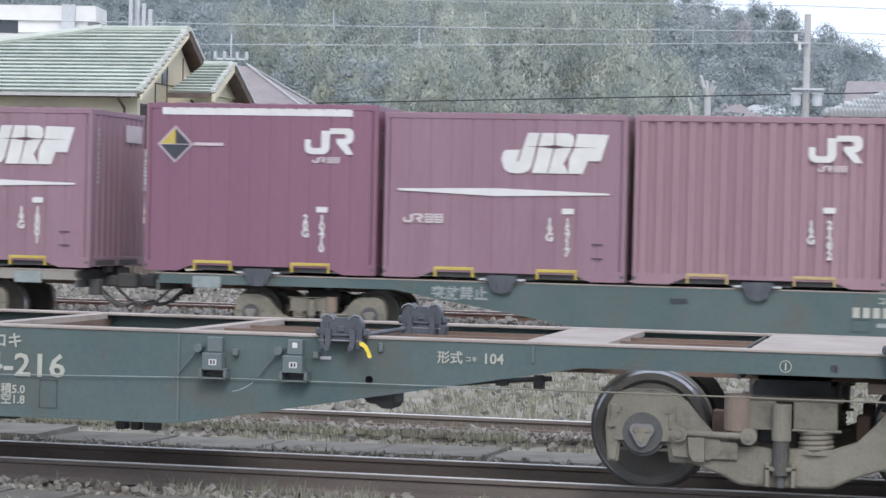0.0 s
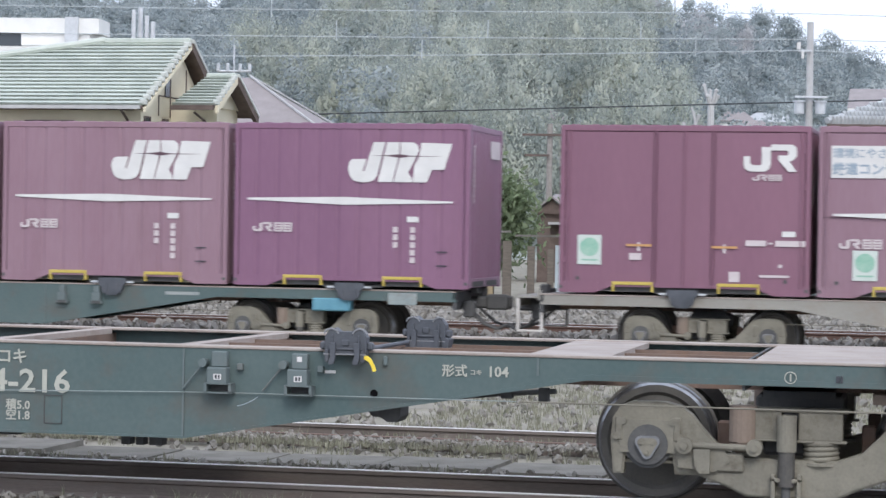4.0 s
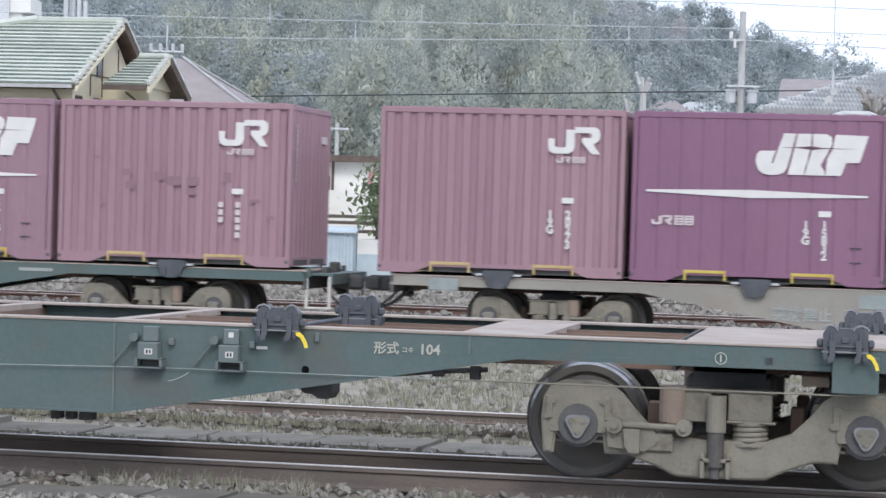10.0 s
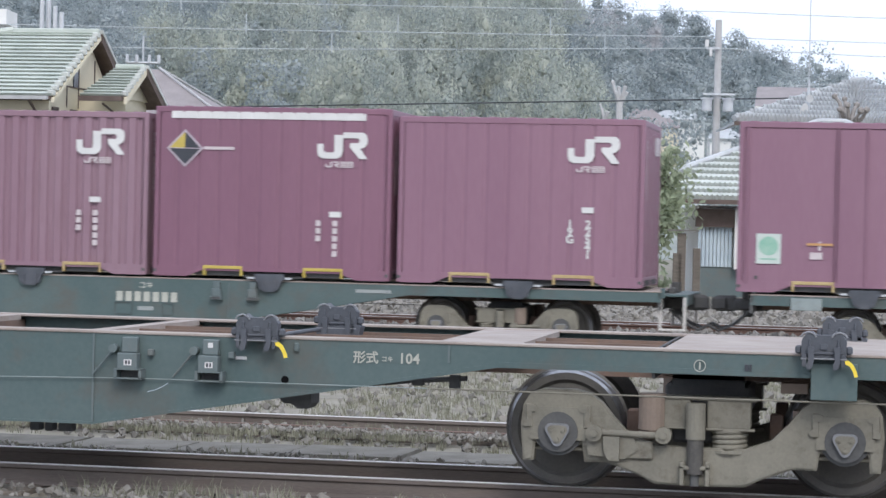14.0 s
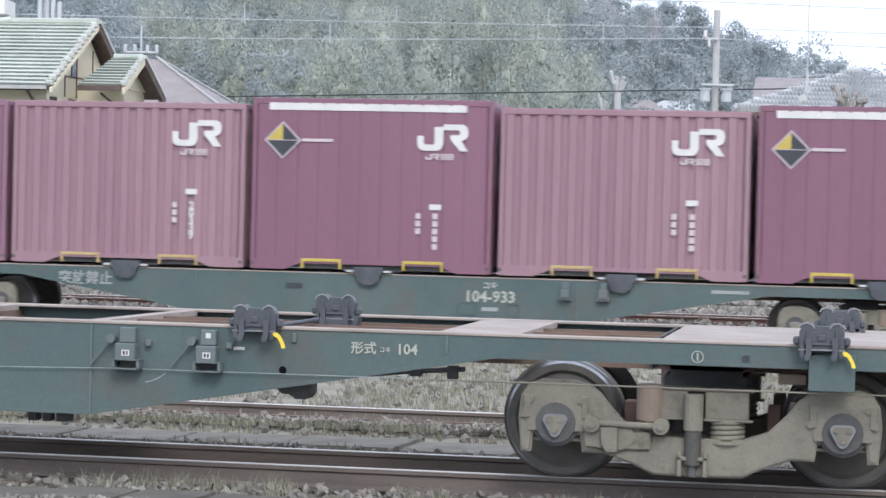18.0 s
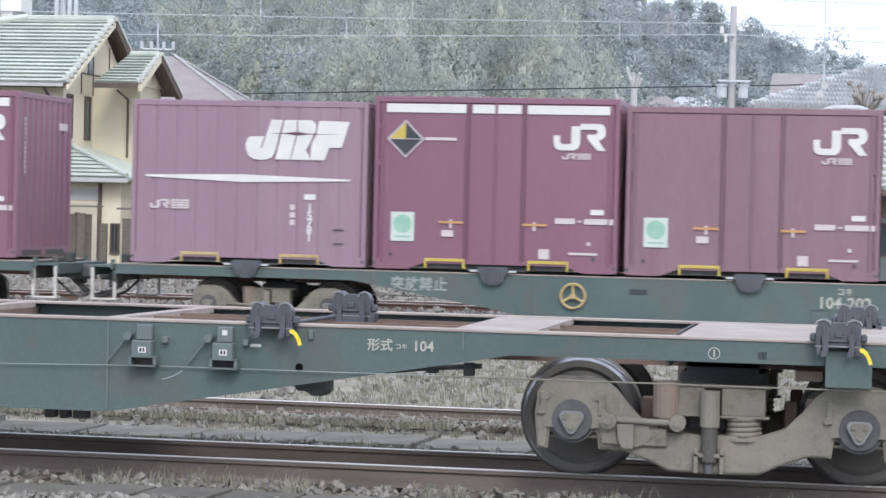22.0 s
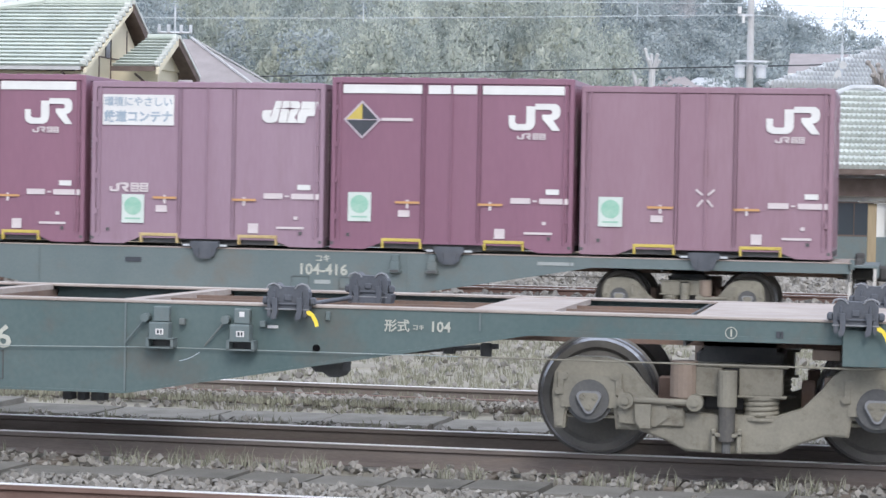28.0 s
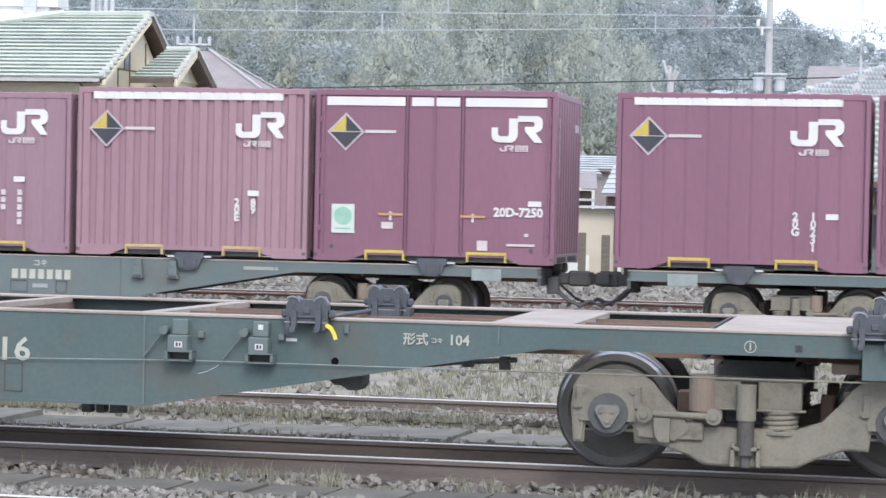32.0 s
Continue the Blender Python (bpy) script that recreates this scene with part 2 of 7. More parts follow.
# Olive leaves are lightened; the haze before them is painted in.
LEAF_OLIVE = leafy(island(surf("hazed olive leaf", (0.29, 0.335, 0.225), (0.42, 0.455, 0.32), 0.75, 2, 10, 0.0), 0.3), 0.5)
KNOT = surf("grey knotted bark", (0.24, 0.22, 0.205), (0.33, 0.31, 0.29), 0.9, 8, 60, 0.3)
BARK = surf("grey bark", (0.13, 0.11, 0.09), (0.19, 0.165, 0.14), 0.9, 8, 60, 0.4)
# Distant foliage is paled and blued: haze painted into the base colours.
WOOD_DARK = leafy(surf("hazed evergreen foliage", (0.33, 0.375, 0.385), (0.47, 0.51, 0.51), 0.9, 0.22, 0.7, 0.0), 0.42)
WOOD_LIGHT = leafy(surf("hazed bamboo foliage", (0.37, 0.41, 0.385), (0.55, 0.57, 0.49), 0.9, 0.22, 0.7, 0.0), 0.42)
WOOD_BARE = leafy(surf("hazed winter twigs", (0.46, 0.465, 0.475), (0.57, 0.56, 0.565), 0.9, 0.22, 0.7, 0.0), 0.42)
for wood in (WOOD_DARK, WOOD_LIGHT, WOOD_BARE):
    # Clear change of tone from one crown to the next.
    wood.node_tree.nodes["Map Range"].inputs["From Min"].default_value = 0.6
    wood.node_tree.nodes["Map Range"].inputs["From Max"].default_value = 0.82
# Near the leaf colour, haze painted in, so crown gaps stay pale.
HILL_SOIL = surf("hazed hill floor", (0.31, 0.34, 0.325), (0.4, 0.425, 0.4), 0.95, 0.2, 1.4, 0.4)
TILE_GREEN = surf("glazed green roof tile", (0.42, 0.465, 0.415), (0.54, 0.58, 0.52), 0.4, 1.5, 14, 0.05, vary=0.08)
TILE_GREY = surf("pale grey roof tile", (0.36, 0.375, 0.39), (0.5, 0.52, 0.53), 0.45, 1.5, 14, 0.05, vary=0.08)
TILE_PALE = surf("pale green roof tile", (0.42, 0.45, 0.42), (0.54, 0.57, 0.535), 0.4, 1.5, 14, 0.05, vary=0.08)
VERGE = surf("chalky verge tile", (0.45, 0.465, 0.43), (0.55, 0.565, 0.53), 0.5, 1.5, 14, 0.05, vary=0.06)
SLATE = surf("grey brown slate roof", (0.25, 0.225, 0.225), (0.31, 0.28, 0.28), 0.75, 2, 20, 0.1)
DOOR = surf("beige door panel", (0.5, 0.45, 0.37), (0.57, 0.52, 0.43), 0.6, 2, 30, 0.05)
CREAM = surf("cream stucco", (0.66, 0.60, 0.46), (0.72, 0.66, 0.52), 0.9, 1.5, 50, 0.1, dirt=(0.56, 0.50, 0.38), dirt_amount=0.35)
PLASTER = surf("white render", (0.70, 0.70, 0.68), (0.77, 0.77, 0.75), 0.85, 1.0, 40, 0.08, dirt=(0.58, 0.58, 0.55), dirt_amount=0.35)
TIMBER = surf("brown trim timber", (0.10, 0.075, 0.065), (0.15, 0.115, 0.10), 0.75, 4, 30, 0.1)
SHEET = surf("pale blue corrugated sheet", (0.42, 0.50, 0.56), (0.52, 0.60, 0.65), 0.6, 2, 20, 0.05, dirt=(0.35, 0.36, 0.36), dirt_amount=0.4)
SHED_WOOD = surf("tan shed board", (0.27, 0.215, 0.14), (0.34, 0.275, 0.18), 0.85, 3, 30, 0.15, stretch=(4, 4, 0.6))
POLE_GREY = surf("concrete pole", (0.42, 0.42, 0.42), (0.5, 0.5, 0.5), 0.85, 3, 30, 0.1)
STEEL = surf("galvanised steel", (0.50, 0.52, 0.54), (0.60, 0.62, 0.64), 0.5, 5, 40, 0.03, metal=0.4)
WIRE = surf("wire", (0.46, 0.5, 0.52), (0.54, 0.58, 0.6), 0.6, 5, 40, 0.0)
WIRE_DARK = surf("black cable", (0.04, 0.045, 0.05), (0.06, 0.065, 0.07), 0.7, 5, 40, 0.0)
GLASS = bpy.data.materials.new("dark window glass")
GLASS.use_nodes = True
GLASS.node_tree.nodes["Principled BSDF"].inputs["Base Color"].default_value = (0.05, 0.06, 0.07, 1)
GLASS.node_tree.nodes["Principled BSDF"].inputs["Roughness"].default_value = 0.08
RED_FLAG = surf("faded pink cloth", (0.6, 0.3, 0.3), (0.68, 0.4, 0.4), 0.9, 4, 30, 0.0)


# ---- mesh helpers ----
def part(name, bm, material, parent=None, label="", smooth=False, matrix=None):
    me = bpy.data.meshes.new(name)
    bm.to_mesh(me)
    bm.free()
    return put(name, me, material, parent, label, smooth, matrix)


def put(name, me, material, parent=None, label="", smooth=False, matrix=None):
    if not me.materials:
        me.materials.append(material)
    if smooth:
        me.shade_smooth()
    ob = new(name, me)
    if parent:
        ob.parent = parent
    if matrix:
        ob.matrix_basis = matrix
    if label:
        ob["label"] = label
    return ob


def thing(name, label, category, m=None, group="", kind=""):
    ob = tagged(new(name), label, category, group, kind)
    if m:
        ob.matrix_basis = m
    return ob


def box(bm, x0, x1, y0, y1, z0, z1, b=0.0):
    r = bmesh.ops.create_cube(bm, size=1, matrix=Matrix.LocRotScale(((x0 + x1) / 2, (y0 + y1) / 2, (z0 + z1) / 2), None, (abs(x1 - x0), abs(y1 - y0), abs(z1 - z0))))
    if b:
        edges = list({e for v in r["verts"] for e in v.link_edges})
        bmesh.ops.bevel(bm, geom=edges, offset=b, segments=1, affect="EDGES")
    return bm


def boxes(*rows, b=0.0):
    bm = bmesh.new()
    for r in rows:
        box(bm, *r, b=b)
    return bm


def prism(pts, axis, a, c, bm=None):
    """A polygon, extruded: along y from (x, z), along x from (y, z), along z from (x, y)."""
    bm = bm or bmesh.new()
    make = {"y": lambda p, d: (p[0], d, p[1]), "x": lambda p, d: (d, p[0], p[1]), "z": lambda p, d: (p[0], p[1], d)}[axis]
    lo, hi = ([bm.verts.new(make(p, d)) for p in pts] for d in (a, c))
    fs = [bm.faces.new(lo), bm.faces.new(hi[::-1])]
    for i in range(len(pts)):
        j = (i + 1) % len(pts)
        fs.append(bm.faces.new((lo[j], lo[i], hi[i], hi[j])))
    bmesh.ops.recalc_face_normals(bm, faces=fs)
    return bm


def cyl(p, q, r, n=10, r2=None, bm=None):
    bm = bm or bmesh.new()
    p, q = Vector(p), Vector(q)
    turn = (q - p).to_track_quat("Z", "Y").to_matrix().to_4x4()
    bmesh.ops.create_cone(bm, cap_ends=True, segments=n, radius1=r, radius2=r if r2 is None else r2, depth=(q - p).length, matrix=Matrix.Translation((p + q) / 2) @ turn)
    return bm


def rod(pts, r, n=6, bm=None):
    bm = bm or bmesh.new()
    for a, c in zip(pts, pts[1:]):
        cyl(a, c, r, n, bm=bm)
    return bm


def tube(pts, r, n=5, bm=None):
    """A bent round bar of one skin through the points."""
    bm = bm or bmesh.new()
    rings = []
    for i, p in enumerate(pts):
        d = Vector(pts[min(i + 1, len(pts) - 1)]) - Vector(pts[max(i - 1, 0)])
        q = d.to_track_quat("Z", "Y")
        rings.append([bm.verts.new(Vector(p) + q @ Vector((r * math.cos(2 * math.pi * k / n), r * math.sin(2 * math.pi * k / n), 0))) for k in range(n)])
    fs = [bm.faces.new((a[k], a[(k + 1) % n], c[(k + 1) % n], c[k])) for a, c in zip(rings, rings[1:]) for k in range(n)]
    fs += [bm.faces.new(rings[0][::-1]), bm.faces.new(rings[-1])]
    bmesh.ops.recalc_face_normals(bm, faces=fs)
    return bm


def lathe(profile, n=32, bm=None, centre=(0, 0)):
    """A profile of (radius, y), turned about an axle along y."""
    bm = bm or bmesh.new()
    rings = []
    for r, y in profile:
        rings.append([bm.verts.new((centre[0] + r * math.cos(2 * math.pi * i / n), y, centre[1] + r * math.sin(2 * math.pi * i / n))) for i in range(n)])
    fs = []
    for a, c in zip(rings, rings[1:]):
        for i in range(n):
            fs.append(bm.faces.new((a[i], a[(i + 1) % n], c[(i + 1) % n], c[i])))
    fs += [bm.faces.new(rings[0]), bm.faces.new(rings[-1][::-1])]
    bmesh.ops.recalc_face_normals(bm, faces=fs)
    return bm


def coil(x, y, z0, z1, r, wire, turns, n=14):
    """A helical spring of one wire."""
    bm = bmesh.new()
    rings = []
    for i in range(turns * n + 1):
        a = 2 * math.pi * i / n
        cx, cy, cz = math.cos(a), math.sin(a), z0 + (z1 - z0) * i / (turns * n)
        rings.append([bm.verts.new((x + cx * (r + wire * math.cos(b)), y + cy * (r + wire * math.cos(b)), cz + wire * math.sin(b))) for b in (0, 1.257, 2.513, 3.77, 5.027)])
    fs = [bm.faces.new((p[k], p[(k + 1) % 5], q[(k + 1) % 5], q[k])) for p, q in zip(rings, rings[1:]) for k in range(5)]
    fs += [bm.faces.new(rings[0][::-1]), bm.faces.new(rings[-1])]
    bmesh.ops.recalc_face_normals(bm, faces=fs)
    return bm


def each(name, rows, material, parent=None, label="", b=0.0):
    """One part for each block."""
    return [part(name, boxes(r, b=b), material, parent, label) for r in rows]


LETTERS = {}


def letters(body, size, line=1.0, align="CENTER"):
    """A mesh of the built-in font, lying in x and z, its face towards -y."""
    key = (body, size, line, align)
    if key not in LETTERS:
        c = bpy.data.curves.new("letters", "FONT")
        c.body, c.size, c.space_line, c.align_x, c.align_y = body, size, line, align, "CENTER"
        c.extrude, c.offset, c.resolution_u = 0.0015, (0.036 if size in (0.168, 0.185) else 0.018) * size, 2
        ob = bpy.data.objects.new("letters", c)
        scene.collection.objects.link(ob)
        me = bpy.data.meshes.new_from_object(ob.evaluated_get(bpy.context.evaluated_depsgraph_get()))
        me.transform(Euler((math.pi / 2, 0, 0)).to_matrix().to_4x4())
        bpy.data.objects.remove(ob)
        LETTERS[key] = me
    return LETTERS[key]


def stuff(name, verts, faces, material, label, category):
    me = bpy.data.meshes.new(name)
    me.from_pydata(verts, [], faces)
    return tagged(put(name, me, material), label, category, kind="stuff")


# ---- ground and tracks ----
rng = np.random.default_rng(7)
bm = bmesh.new()
bmesh.ops.create_grid(bm, x_segments=60, y_segments=60, size=1500)
ground = tagged(part("ground", bm, SOIL, matrix=pose(0, 0, -0.19)), "stony soil of a railway yard with dry weeds", "ground", kind="structure")


def track(name, y0, slope, z, grade, x0, x1, flank, label, step=0.62, dull=False):
    """Two rails with foot, web and head on wooden sleepers."""
    t = thing(name, label, "railway track", Matrix.Translation((0, y0, z)) @ pose(0, 0, 0, 0, -math.degrees(grade), math.degrees(math.atan(slope))), kind="structure")
    for s in (-0.566, 0.566):
        shape = [(-0.062, -0.153), (0.062, -0.153), (0.062, -0.142), (0.012, -0.122), (0.009, -0.045), (0.0325, -0.032), (0.0325, -0.006), (-0.0325, -0.006), (-0.0325, -0.032), (-0.009, -0.045), (-0.012, -0.122), (-0.062, -0.142)]
        r = part("rail", prism([(s + a, b) for a, b in shape], "x", x0, x1), flank, t)
        part("rail_head", boxes((x0, x1, s - 0.031, s + 0.031, -0.006, 0.0), b=0.002), RAIL_RED if dull and s < 0 else RAIL_TOP, r, "rusty rail head" if dull and s < 0 else "worn rail head")
    me = None
    for i in range(int((x1 - x0) / step)):
        if me is None:
            ob = part("sleeper", boxes((-0.1, 0.1, -1.05, 1.05, -0.26, -0.155), b=0.008), SLEEPER, t)
            me = ob.data
        else:
            ob = put("sleeper", me, SLEEPER, t)
        ob.matrix_basis = pose(x0 + 0.3 + i * step, 0, 0)
    return t


track("track", 0, 0, 0, 0, -24, 24, RAIL_SIDE, "rusty rails under the parked flat wagon")
track("track", -4.04, 0, 0, 0, -24, 24, RAIL_RED, "red rusty rails beside stone ballast")
# Nearer head is rust-coloured so the camera sees only the far rail.
track("track", 4.69, -0.02, -0.07, 0, -30, 30, RAIL_SIDE, "disused rails in dry weeds behind the wagon", dull=True)
track("track", 19.45, -0.008, -0.128, 0, -80, 80, RAIL_SIDE, "rails under the passing goods train")
track("track", 25.9, -0.008, 0.1, 0, -60, 60, RAIL_RED, "rusty rails beyond the goods train")

# Concrete lids of the two cable troughs.
for y0, y1, z, step in ((-1.80, -1.29, -0.135, 0.52), (2.40, 3.28, -0.15, 0.98)):
    t = thing("cable_trough", "row of grey concrete cable trough lids along the track", "cable trough", kind="structure")
    lid, h = None, step / 2 - 0.006
    for i in range(int(26 / step)):
        if lid is None:
            ob = part("lid", prism([(-h, y0), (h - 0.02, y0), (h + 0.02, y1), (-h + 0.04, y1)], "z", -0.07, 0.0), CONCRETE, t)
            lid = ob.data
        else:
            ob = put("lid", lid, CONCRETE, t)
        ob.matrix_basis = pose(-14 + i * step, 0, z + rng.uniform(-0.008, 0.008), rng.uniform(-0.6, 0.6), rng.uniform(-0.4, 0.4), rng.uniform(-0.5, 0.5))


def stones(name, n, x0, x1, y0, y1, z, size, label, slope=0.0):
    """Ballast: loose deformed octahedra."""
    base = np.array([(1, 0, 0), (-1, 0, 0), (0, 1, 0), (0, -1, 0), (0, 0, 1), (0, 0, -1), (.6, .6, .5), (-.6, .6, -.5), (.6, -.6, -.5), (-.6, -.6, .5)])
    tri = [(4, 0, 6), (6, 0, 2), (6, 2, 4), (2, 7, 4), (2, 1, 7), (7, 1, 4), (1, 9, 4), (9, 3, 4), (9, 1, 3), (3, 0, 4), (3, 8, 0), (8, 5, 0), (0, 5, 2), (2, 5, 1), (1, 5, 3), (3, 5, 8)]
    vs, fs = [], []
    for i in range(n):
        v = base * rng.uniform(0.65, 1.25, (10, 1)) * rng.uniform(0.6, 1.3, 3) * size * rng.uniform(0.7, 1.3)
        a, c = rng.uniform(0, 6.3, 2)
        ca, sa, cc, sc = np.cos(a), np.sin(a), np.cos(c), np.sin(c)
        v = v @ np.array([[ca, -sa, 0], [sa, ca, 0], [0, 0, 1]]) @ np.array([[1, 0, 0], [0, cc, -sc], [0, sc, cc]])
        x = rng.uniform(x0, x1)
        v = v + (x, rng.uniform(y0, y1) + slope * x, z + rng.uniform(-0.015, 0.03))
        fs += [tuple(np.array(f) + len(vs)) for f in tri]
        vs += v.tolist()
    return stuff(name, vs, fs, STONE, label, "ballast")


stones("ballast", 7500, -6.5, 6.5, -3.42, -1.80, -0.165, 0.03, "grey and rusty ballast stones between rail and trough")
stones("ballast", 1100, -6.5, 6.5, -1.28, -0.63, -0.16, 0.03, "small stones beside the rail foot")
stones("ballast", 1800, -8, 7, 0.7, 2.38, -0.17, 0.03, "loose stones behind the rail")
# Bank placed to hide the nearer disused rail from the camera.
stones("ballast", 2600, -11, 7.5, 3.75, 4.05, -0.105, 0.027, "low bank of stones hiding a disused rail from the camera", -0.02)
stones("ballast", 700, -12, 8, 10.5, 16.8, -0.17, 0.06, "rough stones between the tracks")
stones("ballast", 1600, -11, 7.5, 3.3, 11, -0.17, 0.04, "scattered stones among dry weeds")
stones("ballast", 5200, -28, 8, 29.5, 43, -0.16, 0.1, "rough pale stones of the far yard")
stones("ballast", 4200, -22, 14, 23.3, 29.5, -0.04, 0.085, "pale ballast beyond the goods train", -0.008)
stones("ballast", 2600, -20, 14, 16.8, 22.3, -0.27, 0.06, "ballast under the goods train", -0.008)


def grass(name, n, x0, x1, y0, y1, z, h, label, tufts=1.0):
    vs, fs = [], []
    for i in range(n):
        x, y = rng.uniform(x0, x1), rng.uniform(y0, y1)
        if math.sin(x * 1.7) + math.sin(y * 3.1 + x) + math.sin(x * 5.3) < tufts - 2 + rng.uniform(-1, 1):
            continue
        for k in range(6):
            a, l = rng.uniform(0, 6.3), h * rng.uniform(0.35, 1.2)
            bx, by = x + rng.uniform(-0.05, 0.05), y + rng.uniform(-0.05, 0.05)
            dx, dy = math.cos(a) * l * 0.35, math.sin(a) * l * 0.35
            w = 0.004
            s = len(vs)
            vs += [(bx - w, by, z), (bx + w, by, z), (bx + dx * 0.4 + w * 0.7, by + dy * 0.4, z + l * 0.6), (bx + dx * 0.4 - w * 0.7, by + dy * 0.4, z + l * 0.6), (bx + dx, by + dy, z + l * rng.uniform(0.7, 1.0))]
            fs += [(s, s + 1, s + 2, s + 3), (s + 3, s + 2, s + 4)]
    return stuff(name, vs, fs, DRY_GRASS, label, "grass")


grass("dry_grass", 8200, -11, 7.5, 3.3, 16.5, -0.19, 0.1, "dry straw-coloured weeds between the tracks")
grass("dry_grass", 1500, -11, 7.5, 3.6, 4.1, -0.13, 0.08, "short dry grass on a stone bank", 0.6)
grass("dry_grass", 500, -8, 7, 0.65, 2.38, -0.17, 0.08, "sparse dry grass behind the rail", 1.6)
grass("dry_grass", 260, -6.5, 6, -1.28, -0.66, -0.17, 0.15, "sparse dry weeds along the rail foot", 2.3)


# ---- wagons ----
def sill_points():
    right = [(9.55, 1.0), (9.55, 0.85), (5.75, 0.85), (5.31, 0.775), (2.94, 0.37)]
    return right, [(-x, z) for x, z in right[::-1]]


SIDE_FRAME = [(-1.185, 0.215), (-1.115, 0.215), (-1.10, 0.36), (-0.79, 0.36), (-0.77, 0.22), (-0.62, 0.22), (-0.42, 0.15), (-0.3, 0.092), (0, 0.085)]
SIDE_TOP = [(0, 0.34), (-0.3, 0.345), (-0.46, 0.40), (-0.58, 0.52), (-0.66, 0.62), (-0.74, 0.675), (-0.84, 0.70), (-1.06, 0.70), (-1.14, 0.67), (-1.19, 0.59), (-1.205, 0.45)]


def frame_outline():
    low, top = SIDE_FRAME, SIDE_TOP
    return low[:-1] + [(0, 0.085)] + [(-x, z) for x, z in low[-2::-1]] + [(-x, z) for x, z in top[:0:-1]] + [(0, 0.34)] + top[1:]


def build_bogie(parent, x, fine):
    """Two-axle bogie with bolster coil springs; its parts hang on the bolster."""
    bg = part("bogie", boxes((-0.2, 0.2, -0.9, 0.9, 0.36, 0.60), (-0.3, 0.3, -0.3, 0.3, 0.52, 0.72), b=0.02), UNDER, parent, "dark bogie bolster")
    bg.matrix_basis = pose(x, 0, 0, 0, 0, 0)
    for s in (-1, 1):
        y = lambda a: s * a
        cast = prism(frame_outline(), "y", y(1.05), y(0.93))
        if fine:
            bmesh.ops.bevel(cast, geom=[e for e in cast.edges if abs(e.verts[0].co.y) > 1.04 and abs(e.verts[1].co.y) > 1.04], offset=0.014, segments=2, affect="EDGES")
        part("side_frame", cast, BOGIE, bg, "dusty cast side frame")
        part("spring_nest", boxes((-0.26, -0.07, y(1.02), y(0.80), 0.46, 0.66), (0.04, 0.33, y(1.02), y(0.80), 0.47, 0.66), (-0.26, -0.07, y(1.035), y(1.02), 0.46, 0.475), (-0.085, -0.07, y(1.035), y(1.02), 0.475, 0.65), (0.03, 0.36, y(1.035), y(0.95), 0.455, 0.475), (-0.3, 0.37, y(1.03), y(0.78), 0.655, 0.675), b=0.008), BOGIE, bg)
        part("coil_spring", coil(0.19, y(0.93), 0.325, 0.46, 0.105, 0.019, 4), BOGIE, bg, "coiled bolster spring", smooth=True)
        part("spring_core", cyl((0.19, y(0.93), 0.31), (0.19, y(0.93), 0.47), 0.075, 14), UNDER, bg)
        d = part("damper", cyl((-0.03, y(1.07), 0.17), (-0.03, y(1.07), 0.42), 0.055, 16), WHEEL, bg, "upright oil damper")
        part("damper_sleeve", cyl((-0.03, y(1.07), 0.40), (-0.03, y(1.07), 0.64), 0.065, 16), BOGIE, bg)
        part("damper_bracket", boxes((-0.13, -0.10, y(1.10), y(1.03), 0.09, 0.25), (0.04, 0.07, y(1.10), y(1.03), 0.09, 0.25), (-0.13, 0.07, y(1.10), y(1.03), 0.2, 0.225), b=0.006), BOGIE, bg)
        pot = cyl((-0.325, y(0.985), 0.45), (-0.325, y(0.985), 0.69), 0.092, 18)
        cyl((-0.315, y(0.985), 0.385), (-0.325, y(0.985), 0.45), 0.06, 18, 0.092, pot)
        part("brake_hanger", pot, PINKISH, bg, "rust pink brake hanger")
        lk = cyl((-0.70, y(1.09), 0.425), (-0.22, y(1.09), 0.415), 0.022, 10)
        for xx in (-0.70, -0.24):
            cyl((xx, y(1.13), 0.42), (xx, y(1.03), 0.42), 0.055, 16, bm=lk)
            cyl((xx, y(1.15), 0.42), (xx, y(1.13), 0.42), 0.025, 10, bm=lk)
        part("traction_link", lk, BOGIE, bg)
        part("link_bracket", prism([(-0.76, 0.40), (-0.72, 0.47), (-0.56, 0.44), (-0.44, 0.40), (-0.40, 0.32), (-0.5, 0.25), (-0.74, 0.27)], "y", y(1.085), y(1.04)), BOGIE, bg)
        if fine:
            part("link_block", prism([(-0.64, 0.4), (-0.53, 0.4), (-0.53, 0.24), (-0.6, 0.24), (-0.63, 0.29)], "y", y(1.125), y(1.04)), BOGIE, bg, "curved stop block")
            part("link_pad", boxes((-0.52, -0.31, y(1.075), y(1.04), 0.25, 0.375), b=0.012), BOGIE, bg)
            part("spring_seat", cyl((0.19, y(0.93), 0.31), (0.19, y(0.93), 0.33), 0.15, 20), BOGIE, bg)
            part("damper_rod", cyl((-0.03, y(1.07), 0.09), (-0.03, y(1.07), 0.18), 0.03, 10), UNDER, bg)
            part("damper_foot", boxes((-0.1, 0.04, y(1.11), y(1.05), 0.195, 0.225), b=0.008), BOGIE, bg)
        for ax in (-0.95, 0.95):
            hub = lathe([(0.135, y(1.07)), (0.135, y(1.04)), (0.16, y(1.04)), (0.16, y(0.96))], 24, centre=(ax, 0.415))
            ab = part("axle_box", hub, UNDER, bg, "dark round axle box")
